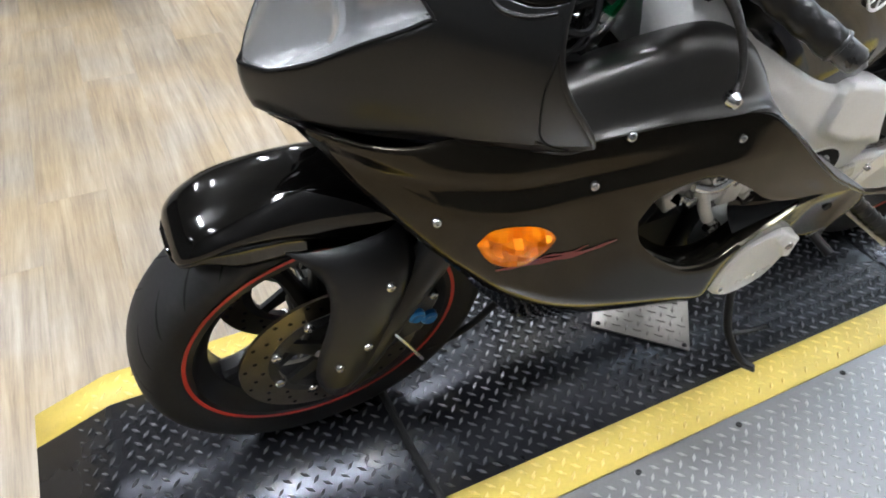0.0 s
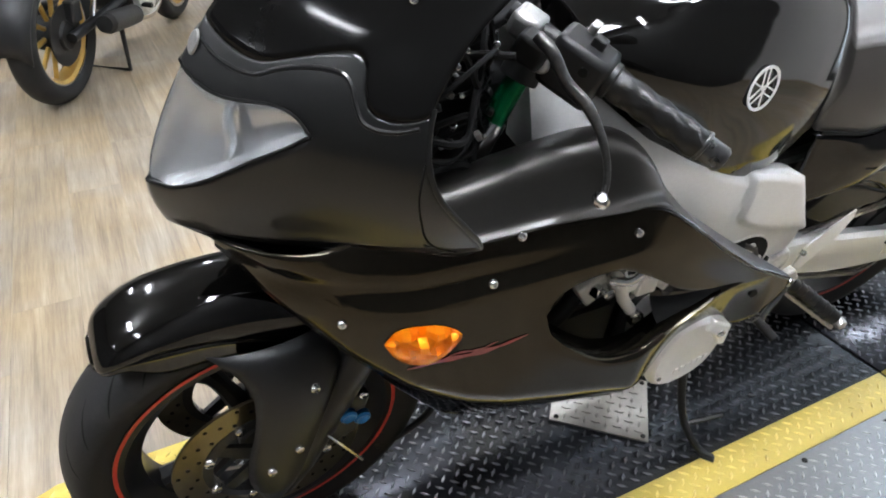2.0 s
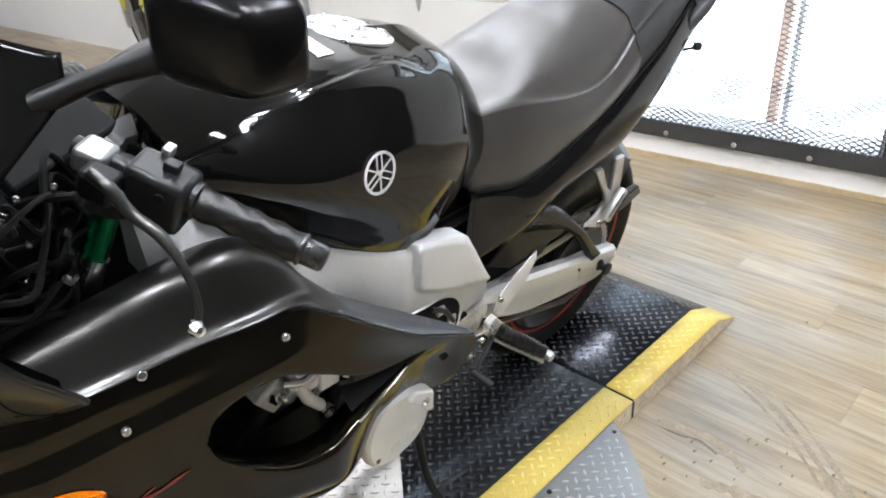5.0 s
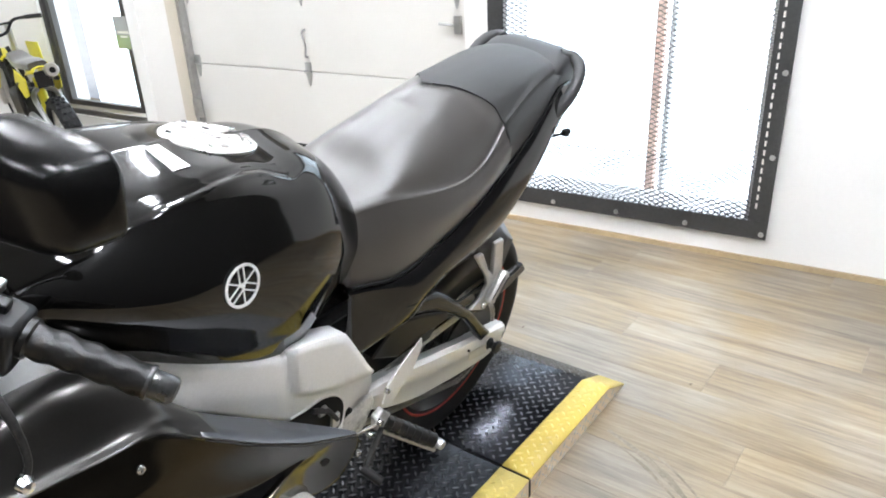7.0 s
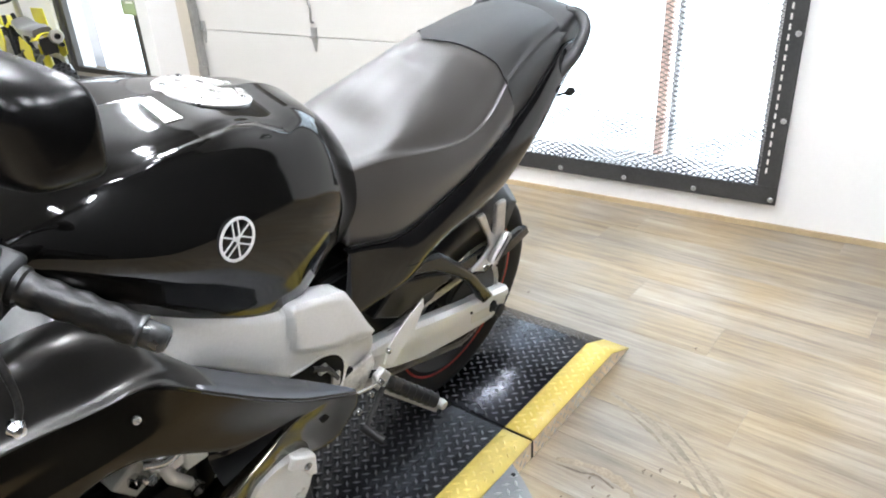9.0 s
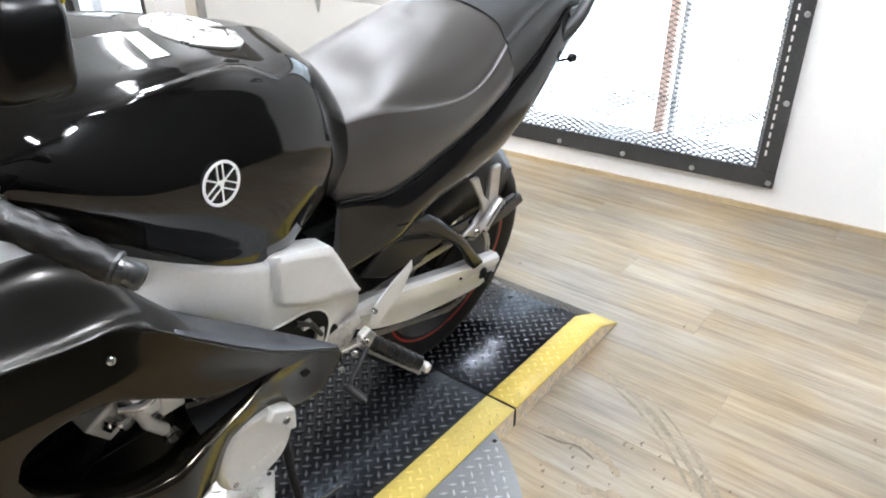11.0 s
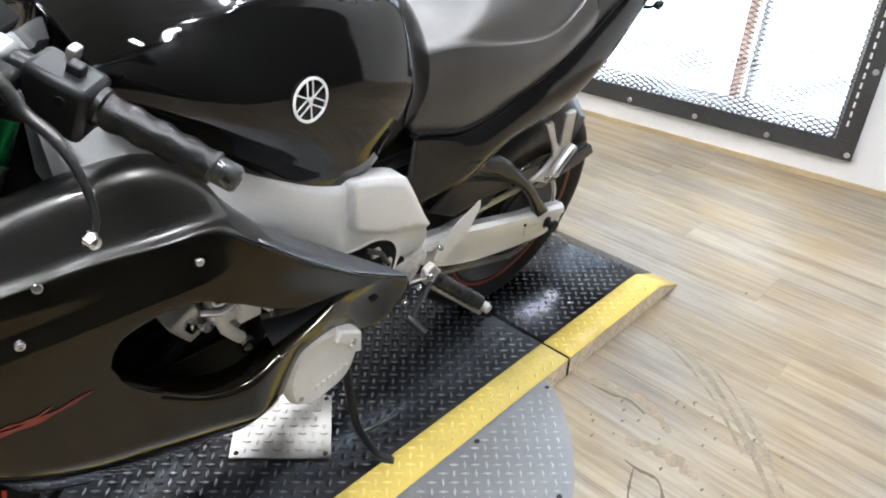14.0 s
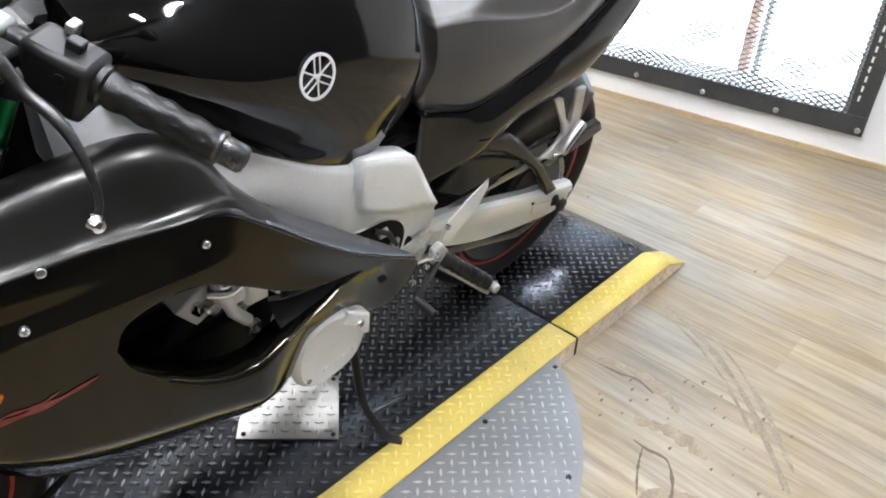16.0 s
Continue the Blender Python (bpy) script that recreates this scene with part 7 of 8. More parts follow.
# ---------------------------------------------------------------- handlebars
def bar_side(s):
    a, b = Vector((0.330, s * 0.085, 0.985)), Vector((0.480, s * 0.301, 0.892))
    d = (b - a).normalized()
    bar = part("handlebar", rod(a, a.lerp(b, 0.55), 0.0115, 14), SATIN_BLACK, moto, "black clip-on handlebar")
    part("bar_clamp", moved(box((-0.018, -0.019, -0.016), (0.018, 0.019, 0.014)), Matrix.Translation((0.340, s * 0.106, 0.978)) @ d.to_track_quat("X", "Z").to_matrix().to_4x4()), CLAMP_ALLOY, bar, "cast alloy bar clamp", bevel=0.007)
    g0, g1 = a.lerp(b, 0.46), a.lerp(b, 0.905)
    side_v = d.cross(Vector((0, 0, 1))).normalized()
    up_v = side_v.cross(d)
    rows = []
    for i in range(61):
        u = i / 60
        base = 0.0212 if i < 4 else 0.0178 - 0.0008 * u
        row = []
        for k in range(24):
            ang = 2 * math.pi * k / 24
            r = base if i < 4 else base + 0.0009 * math.sin(3 * ang + 26 * u) + 0.0006 * math.sin(5 * ang - 15 * u + 1.0) * math.sin(9 * u)
            row.append(g0.lerp(g1, u) + r * (math.cos(ang) * side_v + math.sin(ang) * up_v))
        rows.append(row)
    gp = part("hand_grip", skin(rows, close_v=True, cap=True), GRIP_RUBBER, bar, "black rubber grip with twisted folds", sharp=50)
    e = lathe([(0.0, 0.0), (0.0180, 0.0), (0.0186, 0.002), (0.0180, 0.004), (0.0150, 0.005), (0.0150, 0.026), (0.012, 0.030), (0.007, 0.031), (0.005, 0.027), (0.0, 0.027)], (0, 0, 0), "Z", 20)
    moved(e, Matrix.Translation(a.lerp(b, 0.895)) @ d.to_track_quat("Z", "Y").to_matrix().to_4x4())
    part("bar_end", e, BAR_END, gp, "worn steel bar-end weight")
    m = Matrix.Translation(a.lerp(b, 0.36)) @ d.to_track_quat("X", "Z").to_matrix().to_4x4()
    sw = part("switch_box", moved(box((-0.040, -0.026, -0.040), (0.028, 0.024, 0.024)), m), SATIN_BLACK, bar, "weathered black switch box", bevel=0.008)
    part("switch_hole", moved(lathe([(0.0, 0.0), (0.0055, 0.0), (0.0055, 0.002), (0.0, 0.002)], (0, 0, 0), "Z", 12), m @ Matrix.Translation((0.004, -0.0275, 0.006)) @ Vector((0, -1, 0)).to_track_quat("Z", "Y").to_matrix().to_4x4()), SEAM, sw)
    part("switch_button", moved(box((-0.008, -0.006, 0.022), (0.008, 0.008, 0.034)), m), SATIN_BLACK, sw, bevel=0.002)
    part("choke_lever", moved(box((-0.020, 0.014, 0.020), (-0.010, 0.030, 0.034)), m), ALLOY, sw, bevel=0.002)
    part("lever_perch", moved(box((-0.024, -0.050, -0.018), (0.012, -0.020, 0.014)), Matrix.Translation(a.lerp(b, 0.19)) @ d.to_track_quat("X", "Z").to_matrix().to_4x4()), MATT_BLACK, bar, "black lever perch", bevel=0.005)
    for off, r in ((0.0, 0.012), (0.028, 0.010)):
        bolt("perch_screw", a.lerp(b, 0.20 + off * 2) + Vector((-0.030, s * 0.004, -0.012)), (-0.6, s * 0.4, 0.35), r, bar, ALLOY)
    part("clutch_lever", tube([(0.312, s * 0.165, 0.996), (0.319, s * 0.185, 0.986), (0.327, s * 0.205, 0.964), (0.338, s * 0.228, 0.950), (0.343, s * 0.250, 0.933), (0.344, s * 0.270, 0.911), (0.342, s * 0.282, 0.890), (0.335, s * 0.289, 0.878)], [0.0070, 0.0070, 0.0062, 0.0064, 0.0050, 0.0040, 0.0036, 0.0034], 10, smooth=34), LEVER_METAL, bar, "tarnished alloy hand lever")
    part("lever_ball", lathe([(0.0, -0.0095), (0.006, -0.0075), (0.0088, 0.0), (0.006, 0.0075), (0.0, 0.0095)], (0.332, s * 0.291, 0.875), "Y", 14), STEEL, bar, "bright lever ball end")
    part("lever_cable", tube([(0.300, s * 0.150, 0.968), (0.262, s * 0.120, 0.960), (0.230, s * 0.095, 0.930), (0.240, s * 0.07, 0.86), (0.29, s * 0.06, 0.80)], 0.0045, 8, smooth=26), MATT_BLACK, bar)
    return bar


for s in (-1, 1):
    bar_side(s)
part("top_yoke", slab([(0.265, 0.925), (0.375, 0.978), (0.385, 0.990), (0.265, 0.948)], -0.070, 0.070), SEAM, moto, "dark top yoke", bevel=0.006)
part("lower_yoke", slab([(0.20, 0.745), (0.31, 0.795), (0.31, 0.825), (0.20, 0.775)], -0.13, 0.13), DARK_METAL, moto, "dark lower yoke", bevel=0.006)
part("instrument_panel", box((0.190, -0.11, 0.975), (0.240, 0.11, 1.035)), SEAM, moto, "black instrument panel", bevel=0.015)
# filler block, added to keep the shaded cavity behind the nose black
part("airbox", box((0.185, -0.060, 0.66), (0.42, 0.060, 0.90)), SEAM, moto, "black filler block added in the cavity behind the nose", bevel=0.02)
# tangle of cables, plugs and small fittings behind the cowl
tangle = random.Random(11)
for s in (-1, 1):
    for k in range(11):
        z0 = 0.845 + 0.011 * k + tangle.uniform(-0.01, 0.01)
        y0 = tangle.uniform(0.125, 0.175)
        part("cable", tube([(0.185, s * y0, z0), (0.215 + tangle.uniform(0, 0.03), s * (y0 + tangle.uniform(-0.02, 0.012)), z0 + tangle.uniform(-0.03, 0.03)), (0.255 + tangle.uniform(0, 0.03), s * (y0 - 0.02), z0 + tangle.uniform(-0.03, 0.04)), (0.300, s * 0.085, z0 + tangle.uniform(-0.03, 0.05)), (0.330, s * 0.060, z0 - 0.02)], tangle.choice((0.0028, 0.0040, 0.0058)), 6, smooth=22), SEAM, moto)
    for k in range(12):
        q = part("plug", box((-0.0055, -0.004, -0.0035), (0.0055, 0.004, 0.0035)), (SATIN_BLACK, DARK_METAL, STEEL)[k % 3] if k % 4 else ALLOY, moto, bevel=0.0015)
        q.matrix_local = pose(tangle.uniform(0.20, 0.29), s * tangle.uniform(0.12, 0.165), tangle.uniform(0.86, 0.975), tangle.uniform(0, 90), tangle.uniform(0, 90), tangle.uniform(0, 90))
    for k in range(6):
        bolt("cable_nut", (tangle.uniform(0.22, 0.31), s * tangle.uniform(0.13, 0.165), tangle.uniform(0.87, 0.98)), (-0.3, s, 0.4), 0.0034, moto, STEEL)

# ---------------------------------------------------------------- mirrors
def mirror(s):
    stem = part("mirror_stem", tube([(0.285, s * 0.160, 1.072), (0.310, s * 0.185, 1.090), (0.330, s * 0.220, 1.110), (0.362, s * 0.275, 1.140)], [0.012, 0.0105, 0.010, 0.015], 12, smooth=18), SATIN_BLACK, moto, "black mirror stem")
    bolt("stem_bolt", (0.303, s * 0.176, 1.084), (-0.2, s * 0.6, 0.7), 0.009, stem, STEEL)
    # rounded shell: long across, domed forwards, flat behind
    c = Vector((0.384, s * 0.322, 1.164))
    rows = []
    for i in range(29):
        u = math.sin(math.pi / 2 * (-1 + 2 * i / 28))
        k = (1 - abs(u) ** 5) ** 0.36 if abs(u) < 1 else 0.0
        row = []
        for j in range(36):
            a = 2 * math.pi * j / 36
            px = -0.042 * max(0, math.cos(a)) ** 0.55 + 0.022 * max(0, -math.cos(a)) ** 0.3
            pz = 0.047 * (1 if math.sin(a) > 0 else -1) * abs(math.sin(a)) ** 0.42
            row.append(c + Vector((0.9 * px * k + 0.030 * u * 0.4, s * 0.064 * u, 0.9 * pz * k * (1 - 0.12 * u) + 0.004 * u)))
        rows.append(row)
    sh = part("mirror_shell", skin(rows, close_v=True), MIRROR_SHELL, stem, "satin black mirror housing", sharp=50)
    part("mirror_glass", slab([(-0.044, -0.030), (0.044, -0.030), (0.048, 0.0), (0.044, 0.030), (-0.044, 0.030), (-0.048, 0.0)], -0.001, 0.001), CHROME, sh, "mirror glass").matrix_local = Matrix.Translation(c + Vector((0.0200, 0, 0))) @ pose(0, 0, 0, 0, 0, 90 + (7 if s < 0 else -7))


for s in (-1, 1):
    mirror(s)

# ---------------------------------------------------------------- other machines in the room
def standing_bike():
    """A naked road bike with gold cast wheels."""
    head = math.degrees(math.atan2(0.88, 0.48))
    m = thing("parked_motorcycle", "black naked motorcycle with gold cast wheels parked on the floor", "motorcycle", pose(-0.27, 2.72, 0, 0, 0, head) @ pose(0, 0, 0, 7, 0, 0))
    for nm, x, r, half in (("rear_wheel", 0.0, 0.315, 0.068), ("front_wheel", 1.46, 0.315, 0.050)):
        rim = 0.225
        bm = lathe([(rim + 0.008, -0.045), (rim + 0.008, 0.045), (rim - 0.02, 0.030), (rim - 0.03, 0), (rim - 0.02, -0.030)], (x, 0, r), "Y", 48, closed=True)
        w = part(nm, bm, GOLD_WHEEL, m, "gold cast spoked wheel")
        part("hub", lathe([(0.0, -0.075), (0.060, -0.075), (0.075, -0.05), (0.075, 0.05), (0.0, 0.05)], (x, 0, r), "Y", 20), MATT_BLACK, w)
        for k in range(10):
            a = 2 * math.pi * k / 10
            part("spoke", rod((x + 0.04 * math.cos(a), 0, r + 0.04 * math.sin(a)), (x + (rim - 0.02) * math.cos(a + 0.12), 0, r + (rim - 0.02) * math.sin(a + 0.12)), 0.011, 8), GOLD_WHEEL, w)
        part("rim_lip", lathe([(rim + 0.012, -0.047), (rim - 0.006, -0.047), (rim - 0.006, -0.042), (rim + 0.012, -0.042)], (x, 0, r), "Y", 48, closed=True), CHROME, w, "polished rim lip")
        t = lathe([(r - 0.85 * half * (1 - math.cos(a)), half * math.sin(a)) for a in (math.pi * (i / 12) - math.pi / 2 for i in range(13))] + [(rim, half * 0.7), (rim, -half * 0.7)], (x, 0, r), "Y", 56, closed=True)
        part("tyre", t, RUBBER, w, "black road tyre", sharp=50)
        part("brake_disc", lathe([(0.135, -0.062), (0.135, -0.056), (0.06, -0.056), (0.06, -0.062)], (x, 0, r), "Y", 40, closed=True), DARK_METAL, w)
    part("brake_caliper", box((0.02, -0.10, 0.36), (0.10, -0.05, 0.46)), DARK_METAL, m, bevel=0.01)
    for s in (-1, 1):
        part("swingarm", tube([(-0.03, s * 0.10, 0.315), (0.50, s * 0.11, 0.36)], 0.024, 10), SATIN_BLACK, m)
        part("side_cover", slab([(0.16, 0.66), (0.48, 0.66), (0.56, 0.48), (0.40, 0.40), (0.22, 0.50)], s * 0.12 - 0.02, s * 0.12 + 0.02), SATIN_BLACK, m, "black side cover", bevel=0.01)
        sh = part("shock_absorber", tube([(0.14, s * 0.125, 0.37), (0.28, s * 0.12, 0.66)], 0.012, 10), CHROME, m, "chromed rear shock")
        part("shock_spring", tube([(0.21, s * 0.125, 0.52), (0.27, s * 0.12, 0.63)], 0.022, 10), DIRT_YELLOW if s < 0 else DARK_METAL, sh, "yellow painted spring")
        part("silencer", tube([(0.14, s * 0.19, 0.345), (0.18, s * 0.185, 0.34), (0.50, s * 0.16, 0.29), (0.56, s * 0.14, 0.27)], [0.046, 0.050, 0.048, 0.028], 18), DARK_METAL, m, "dark steel silencer")
        part("silencer_end", tube([(0.10, s * 0.192, 0.352), (0.14, s * 0.19, 0.345)], [0.038, 0.047], 18), MATT_BLACK, m)
        part("exhaust_pipe", tube([(0.50, s * 0.14, 0.27), (0.80, s * 0.13, 0.22), (1.02, s * 0.10, 0.30), (1.05, s * 0.08, 0.46)], 0.022, 10, smooth=16), CHROME, m)
        ind = part("indicator_stalk", rod((-0.10, s * 0.05, 0.70), (-0.12, s * 0.16, 0.70), 0.007, 8), CHROME, m)
        part("fork_leg", tube([(1.46, s * 0.095, 0.315), (1.20, s * 0.095, 0.95)], 0.024, 12), CHROME, m)
        part("foot_peg", rod((0.55, s * 0.12, 0.33), (0.55, s * 0.24, 0.33), 0.014, 8), GRIP_RUBBER, m)
        part("frame_tube", tube([(0.10, s * 0.11, 0.66), (0.45, s * 0.12, 0.62), (0.60, s * 0.12, 0.36), (0.98, s * 0.10, 0.30), (1.20, s * 0.04, 0.80)], 0.017, 8, smooth=24), SATIN_BLACK, m)
    eng = part("engine", box((0.55, -0.17, 0.26), (0.98, 0.17, 0.48)), DARK_METAL, m, "dark alloy engine", bevel=0.04)
    for k in range(6):
        part("cooling_fin", box((0.68, -0.19, 0.49 + 0.028 * k), (0.94, 0.19, 0.505 + 0.028 * k)), DARK_METAL, eng)
    part("clutch_cover", lathe([(0.0, -0.20), (0.085, -0.20), (0.10, -0.185), (0.10, -0.15)], (0.63, 0, 0.36), "Y", 28), ENGINE_METAL, eng)
    rows = [[(x, -w, z0), (x, -w * 1.05, (z0 + z1) / 2), (x, -w * 0.6, z1 - 0.015), (x, 0, z1)] for x, w, z0, z1 in ((0.56, 0.09, 0.70, 0.80), (0.75, 0.14, 0.70, 0.90), (0.95, 0.15, 0.72, 0.94), (1.14, 0.09, 0.78, 0.90))]
    part("fuel_tank", skin(mirrored(loft(rows, 20, 10)), cap=True), BLACK_PAINT, m, "black fuel tank", sharp=60)
    rows = [[(x, -w, z0), (x, -w, z1 - 0.02), (x, 0, z1)] for x, w, z0, z1 in ((-0.12, 0.09, 0.73, 0.79), (0.20, 0.13, 0.70, 0.80), (0.45, 0.13, 0.68, 0.78), (0.60, 0.09, 0.68, 0.76))]
    part("seat", skin(mirrored(loft(rows, 16, 8)), cap=True), SEAT_VINYL, m, "black bench seat", sharp=60)
    rows = [[Vector((0.34 * math.cos(a), 0.085 * t, 0.315 + 0.36 * math.sin(a) - 0.03 * t * t)) for t in (-1, -0.5, 0, 0.5, 1)] for a in (radians(60 + 120 * i / 12) for i in range(13))]
    part("rear_mudguard", skin(rows), SATIN_BLACK, m, "black rear mudguard", solid=0.003)
    part("tail_lamp", box((-0.20, -0.05, 0.66), (-0.15, 0.05, 0.74)), RED_TAPE, m, bevel=0.01)
    part("handlebar", tube([(1.02, -0.36, 1.02), (1.08, -0.20, 1.06), (1.18, 0, 1.02), (1.08, 0.20, 1.06), (1.02, 0.36, 1.02)], 0.012, 8, smooth=24), CHROME, m)
    part("headlamp", lathe([(0.0, -0.08), (0.07, -0.05), (0.095, 0.03), (0.09, 0.05), (0.0, 0.055)], (1.32, 0, 0.90), "X", 24), CHROME, m)
    part("centre_stand", tube([(0.46, -0.10, 0.26), (0.42, -0.14, 0.02), (0.42, 0.14, 0.02), (0.46, 0.10, 0.26)], 0.014, 8), SATIN_BLACK, m)


standing_bike()


def dirt_bike():
    """A small yellow off-road bike, seen from behind, at the glazed door."""
    m = thing("dirt_bike", "yellow and black off-road motorcycle parked by the glass door", "motorcycle", pose(2.217, 3.348, 0, 0, 0, 78.2) @ pose(0, 0, 0, -6.5, 0, 0) @ Matrix.Scale(0.909, 4))
    for nm, x, r, half in (("rear_wheel", 0.0, 0.265, 0.055), ("front_wheel", 1.30, 0.33, 0.042)):
        rim = r - 0.075
        bm = lathe([(rim + 0.006, -0.030), (rim + 0.006, 0.030), (rim - 0.012, 0.022), (rim - 0.012, -0.022)], (x, 0, r), "Y", 40, closed=True)
        wires = bmesh.new()
        for k in range(18):
            a = 2 * math.pi * k / 18
            sg = 0.03 if k % 2 else -0.03
            rod((x + 0.03 * math.cos(a + 0.5), sg, r + 0.03 * math.sin(a + 0.5)), (x + rim * math.cos(a), 0, r + rim * math.sin(a)), 0.003, 5, wires)
        w = part(nm, bm, ALLOY, m, "wire-spoked alloy wheel")
        tagged(part("wire_spoke", wires, STEEL, w, "thin wire spokes"), kind="stuff")
        part("hub", lathe([(0.0, -0.04), (0.035, -0.04), (0.035, 0.04), (0.0, 0.04)], (x, 0, r), "Y", 16), ALLOY, w)
        t = lathe([(r - 0.012 - 0.8 * half * (1 - math.cos(a)), half * math.sin(a)) for a in (math.pi * (i / 10) - math.pi / 2 for i in range(11))] + [(rim, half * 0.5), (rim, -half * 0.5)], (x, 0, r), "Y", 40, closed=True)
        for k in range(34):
            a = 2 * math.pi * k / 34
            for y in ((-0.6, 0.0, 0.6) if k % 2 else (-0.32, 0.32)):
                kb = box((-0.012, -0.010, 0), (0.012, 0.010, 0.014))
                moved(kb, Matrix.Translation((x, y * half, r)) @ Matrix.Rotation(a, 4, "Y") @ Matrix.Translation((0, 0, r - 0.016 - 0.25 * half * y * y)))
                for f in kb.faces:
                    t.faces.new([t.verts.new(v.co) for v in f.verts])
                kb.free()
        part("tyre", t, RUBBER, w, "black knobbly tyre", sharp=40)
    for s in (-1, 1):
        part("swingarm", tube([(-0.03, s * 0.075, 0.29), (0.48, s * 0.085, 0.36)], 0.020, 8), ALLOY, m)
        part("side_panel", slab([(0.12, 0.66), (0.36, 0.70), (0.48, 0.60), (0.34, 0.50), (0.18, 0.54)], s * 0.105 - 0.004, s * 0.105 + 0.004), DIRT_YELLOW, m, "yellow side number panel", bevel=0.004)
        part("tank_shroud", slab([(0.62, 0.80), (0.98, 0.78), (1.02, 0.62), (0.86, 0.52), (0.66, 0.64)], s * 0.150 - 0.005, s * 0.150 + 0.005), DIRT_YELLOW, m, "yellow radiator shroud", bevel=0.004)
        part("fork_leg", tube([(1.30, s * 0.09, 0.33), (1.06, s * 0.09, 0.92)], 0.022, 10), ALLOY, m)
        part("frame_tube", tube([(0.10, s * 0.08, 0.62), (0.45, s * 0.10, 0.58), (0.55, s * 0.11, 0.34), (0.90, s * 0.09, 0.28), (1.06, s * 0.03, 0.76)], 0.016, 8, smooth=20), SATIN_BLACK, m)
        part("bar_grip", rod((0.90, s * 0.19, 0.95), (0.88, s * 0.30, 0.94), 0.016, 10), GRIP_RUBBER, m, "black rubber grip")
        part("bar_lever", tube([(0.95, s * 0.16, 0.95), (0.98, s * 0.24, 0.94), (0.95, s * 0.31, 0.92)], 0.006, 6), ALLOY, m)
    part("swingarm_arch", tube([(-0.03, 0.080, 0.29), (0.12, 0.082, 0.42), (0.26, 0.070, 0.52), (0.31, 0.0, 0.55), (0.26, -0.070, 0.52), (0.12, -0.082, 0.42), (-0.03, -0.080, 0.29)], 0.017, 8, smooth=30), GALV, m, "silver steel loop round the rear tyre")
    part("handlebar", tube([(0.90, -0.20, 0.95), (0.94, -0.11, 0.94), (1.00, -0.05, 0.86), (1.00, 0.05, 0.86), (0.94, 0.11, 0.94), (0.90, 0.20, 0.95)], 0.011, 8, smooth=26), SATIN_BLACK, m, "black off-road handlebar")
    part("bar_brace", rod((0.95, -0.10, 0.93), (0.95, 0.10, 0.93), 0.008, 8), SATIN_BLACK, m)
    rows = [[(x, -w, z - 0.03), (x, -w * 0.6, z), (x, 0, z + 0.008)] for x, w, z in ((0.10, 0.050, 0.71), (0.14, 0.065, 0.71), (0.20, 0.075, 0.70), (0.28, 0.07, 0.69))]
    part("rear_fender", skin(mirrored(loft(rows, 14, 8))), DIRT_YELLOW, m, "yellow rear fender", solid=0.003)
    rows = [[(x, -w, z - 0.05), (x, -w * 0.9, z - 0.01), (x, 0, z)] for x, w, z in ((0.14, 0.06, 0.75), (0.30, 0.075, 0.75), (0.50, 0.075, 0.74), (0.70, 0.06, 0.77))]
    part("seat", skin(mirrored(loft(rows, 14, 8)), cap=True), SEAT_VINYL, m, "black off-road seat")
    rows = [[(x, -w, z - 0.02), (x, -w * 0.6, z), (x, 0, z + 0.006)] for x, w, z in ((0.98, 0.05, 0.70), (1.20, 0.07, 0.73), (1.45, 0.06, 0.71), (1.60, 0.04, 0.66))]
    part("front_fender", skin(mirrored(loft(rows, 14, 8))), DIRT_YELLOW, m, "yellow front fender", solid=0.003)
    part("engine", box((0.50, -0.12, 0.26), (0.84, 0.12, 0.52)), DARK_METAL, m, "dark single-cylinder engine", bevel=0.04)
    part("silencer", tube([(0.06, -0.060, 0.685), (0.08, -0.060, 0.685), (0.34, -0.085, 0.62), (0.42, -0.10, 0.57)], [0.040, 0.046, 0.046, 0.024], 20), ALLOY, m, "alloy silencer with a dark mouth")
    part("silencer_mouth", lathe([(0.0, 0.0), (0.020, 0.0), (0.020, -0.004), (0.0, -0.004)], (0.0585, -0.060, 0.685), "X", 16), SEAM, m)
    part("shock_absorber", tube([(0.36, 0.0, 0.36), (0.30, 0.0, 0.62)], 0.03, 10), DIRT_YELLOW, m)
    part("tail_plate", slab([(0.11, 0.58), (0.12, 0.58), (0.11, 0.69), (0.10, 0.69)], -0.05, 0.05), SATIN_BLACK, m, "black tail panel")
    part("side_stand", tube([(0.52, 0.10, 0.28), (0.50, 0.20, 0.14), (0.48, 0.27, 0.025)], 0.011, 8), SATIN_BLACK, m)


dirt_bike()

# ---------------------------------------------------------------- floor planks
def plank_mesh(w, l):
    bm = bmesh.new()
    b, h = 0.0002, 0.006
    lo = [bm.verts.new((x, y, -h)) for x, y in ((-w / 2, -l / 2), (w / 2, -l / 2), (w / 2, l / 2), (-w / 2, l / 2))]
    hi = [bm.verts.new((x, y, 0.0)) for x, y in ((-w / 2 + b, -l / 2 + b), (w / 2 - b, -l / 2 + b), (w / 2 - b, l / 2 - b), (-w / 2 + b, l / 2 - b))]
    bm.faces.new(hi)
    for i in range(4):
        bm.faces.new((lo[i], lo[(i + 1) % 4], hi[(i + 1) % 4], hi[i]))
    me = bpy.data.meshes.new("plank")
    bm.to_mesh(me)
    bm.free()
    me.materials.append(PLANK)
    return me


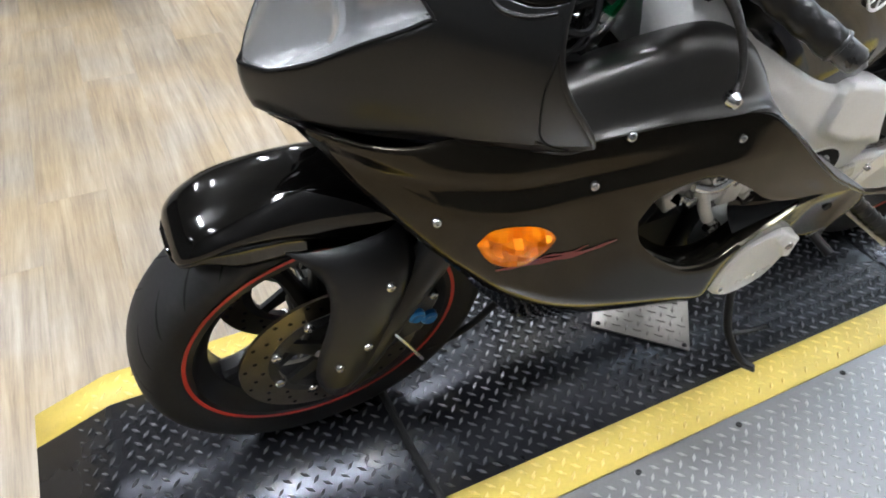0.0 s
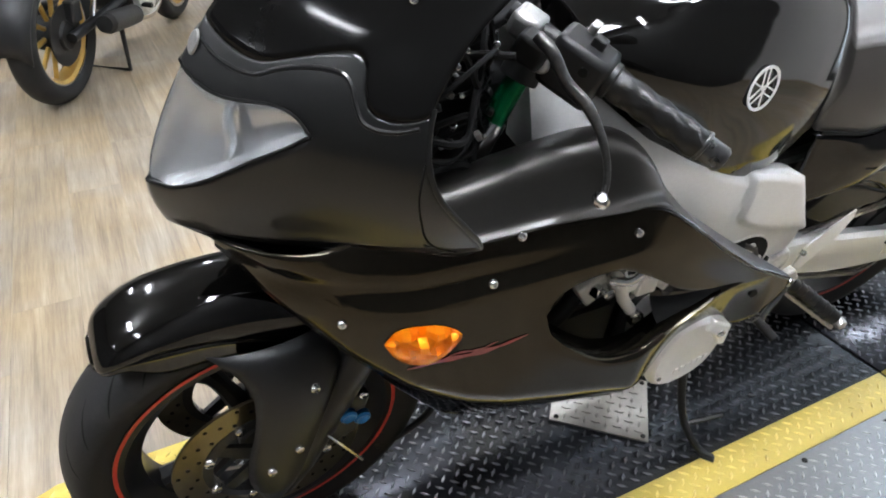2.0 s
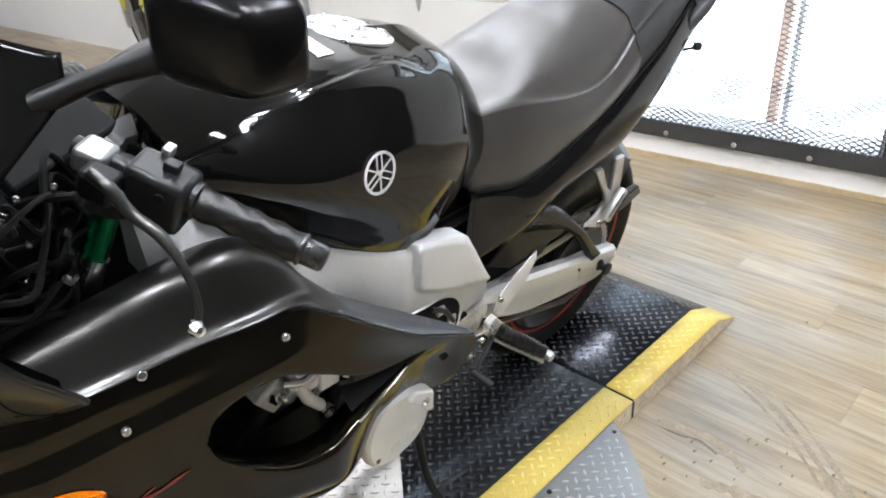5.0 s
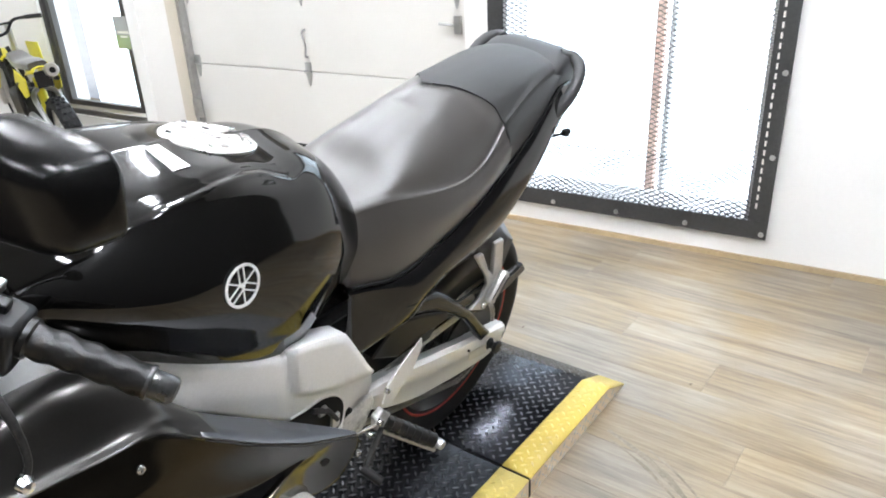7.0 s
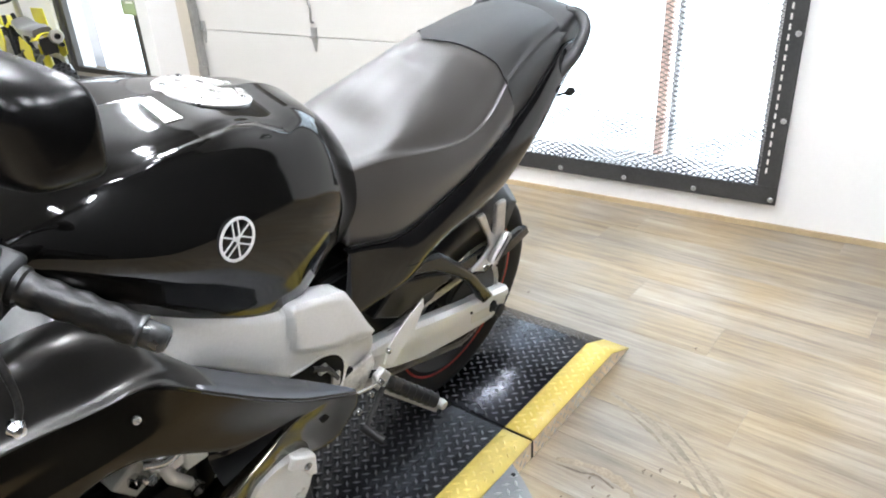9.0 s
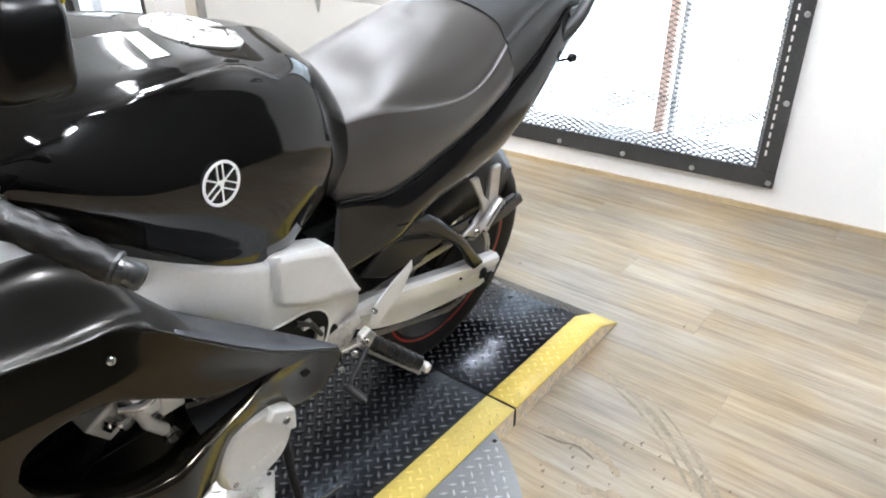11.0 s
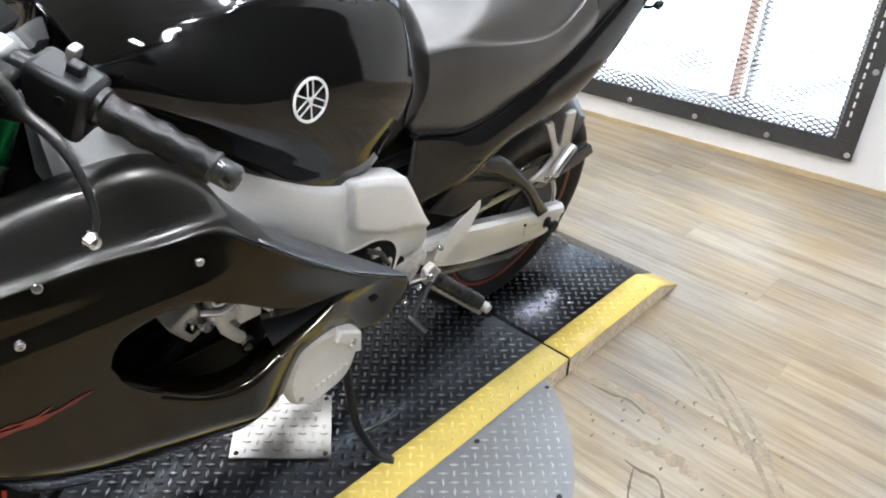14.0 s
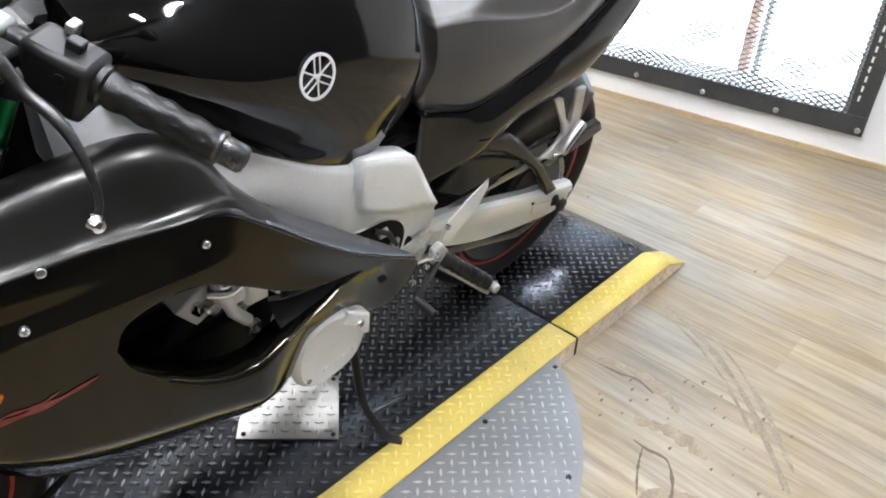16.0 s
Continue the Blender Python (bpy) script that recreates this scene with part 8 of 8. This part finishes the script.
PLANK_W, PLANK_L = 0.178, 1.22
plank_data = plank_mesh(PLANK_W - 0.0003, PLANK_L - 0.0003)
rng = random.Random(7)
rest_v, rest_f, count = [], [], 0
for i in range(int((3.4 - ROOM_X0) / PLANK_W) + 1):
    x = ROOM_X0 + PLANK_W * (i + 0.5)
    off = rng.random() * PLANK_L
    for k in range(int((ROOM_Y1 - ROOM_Y0) / PLANK_L) + 2):
        y = ROOM_Y0 - PLANK_L / 2 + off + PLANK_L * k
        if y - PLANK_L / 2 > ROOM_Y1 or y + PLANK_L / 2 < ROOM_Y0 or x > 3.45:
            continue
        if -2.0 < x < 3.45 and ROOM_Y0 + PLANK_L / 2 < y < 6.2 and count < 300:
            ob = new("plank", plank_data)
            ob.parent = floor
            ob.location = (x, y, rng.uniform(-0.00005, 0.00005))
            count += 1
        else:
            b = len(rest_v)
            w, l = PLANK_W / 2 - 0.0004, PLANK_L / 2 - 0.0004
            y0, y1 = max(y - l, ROOM_Y0 - 0.05), min(y + l, ROOM_Y1 + 0.05)
            rest_v += [(x - w, y0, 0), (x + w, y0, 0), (x + w, y1, 0), (x - w, y1, 0)]
            rest_f.append((b, b + 1, b + 2, b + 3))
me = bpy.data.meshes.new("far_planks")
me.from_pydata(rest_v, [], rest_f)
me.materials.append(PLANK)
ob = new("far_planks", me)
ob.parent = floor
tagged(ob, "pale oak vinyl planks farther off", kind="stuff")

# worn spots and tyre marks on the planks
SCUFF = material("dark_floor_scuff", (0.11, 0.076, 0.046), 0.5, vary=0.3, scale=40, fine=200)


def floor_mark(name, pts, width, label, z=0.0012, mat=SCUFF):
    rows = []
    p = spline([(x, y, z) for x, y in pts], 18)
    for i, q in enumerate(p):
        d = (p[min(i + 1, 17)] - p[max(i - 1, 0)]).normalized()
        n = Vector((-d.y, d.x, 0))
        w = width * (0.35 + 0.65 * rng.random()) * math.sin(math.pi * (0.06 + 0.88 * i / 17)) ** 0.5
        rows.append([q - n * w, q + n * w * (0.6 + 0.4 * rng.random())])
    ob = part(name, skin(rows), mat, floor, label)
    return ob


floor_mark("floor_chip", ((1.369, -0.440), (1.376, -0.500), (1.388, -0.539), (1.373, -0.589)), 0.0065, "torn dark edge in the vinyl")
floor_mark("floor_chip", ((1.218, -0.630), (1.215, -0.664), (1.218, -0.712), (1.155, -0.758), (1.10, -0.77)), 0.0060, "torn dark edge in the vinyl")
floor_mark("floor_chip", ((1.214, -0.655), (1.157, -0.677), (1.097, -0.710)), 0.0050, "torn dark edge in the vinyl")
# faint curved tyre marks, several thin streaks
WORN_PATCH = material("worn_through_vinyl", (0.25, 0.195, 0.13), 0.55, vary=0.35, scale=30, fine=160)
TYRE_MARK = material("faint_tyre_mark", (0.225, 0.184, 0.130), 0.42, vary=0.42, scale=14, fine=120, specular=0.4)
for o, w, a, b in ((-0.030, 0.010, 0.05, 0.75), (-0.004, 0.017, 0.02, 1.0), (0.026, 0.012, 0.15, 0.90)):
    p = spline([(1.699, -0.433, 0), (1.643, -0.575, 0), (1.566, -0.695, 0), (1.475, -0.795, 0), (1.393, -0.867, 0), (1.319, -0.933, 0)], 41)
    p = p[int(a * 40):int(b * 40) + 1:5]
    floor_mark("tyre_mark", [(q.x + o * 0.8, q.y - o * 0.6) for q in p], w, "faint curved dark tyre mark", 0.0010 + 0.015 * (o + 0.04), TYRE_MARK)
for pts, w in ((((1.385, -0.43), (1.41, -0.52), (1.40, -0.60), (1.36, -0.66)), 0.020), (((1.27, -0.60), (1.30, -0.68), (1.28, -0.77)), 0.028), (((1.12, -0.72), (1.17, -0.80), (1.16, -0.90)), 0.022)):
    floor_mark("bare_patch", pts, w, "brown patch where the vinyl has worn through", 0.0008, WORN_PATCH)
speck = random.Random(21)
for k in range(26):
    x, y = 1.22 + speck.uniform(0, 0.26), -0.50 - speck.uniform(0, 0.42)
    r = speck.uniform(0.002, 0.006)
    floor_mark("floor_speck", ((x - r, y), (x, y + r * 0.5), (x + r * 1.2, y)), r * 0.8, "small dark speck on the vinyl")
for x, y in ((1.463, -0.628), (1.49, -0.66), (2.03, -0.551), (2.05, 0.05), (1.90, -0.30), (1.85, -1.1)):
    floor_mark("floor_chip", ((x - 0.008, y), (x, y + 0.006), (x + 0.010, y + 0.002)), 0.004, "small dark nick in the vinyl")
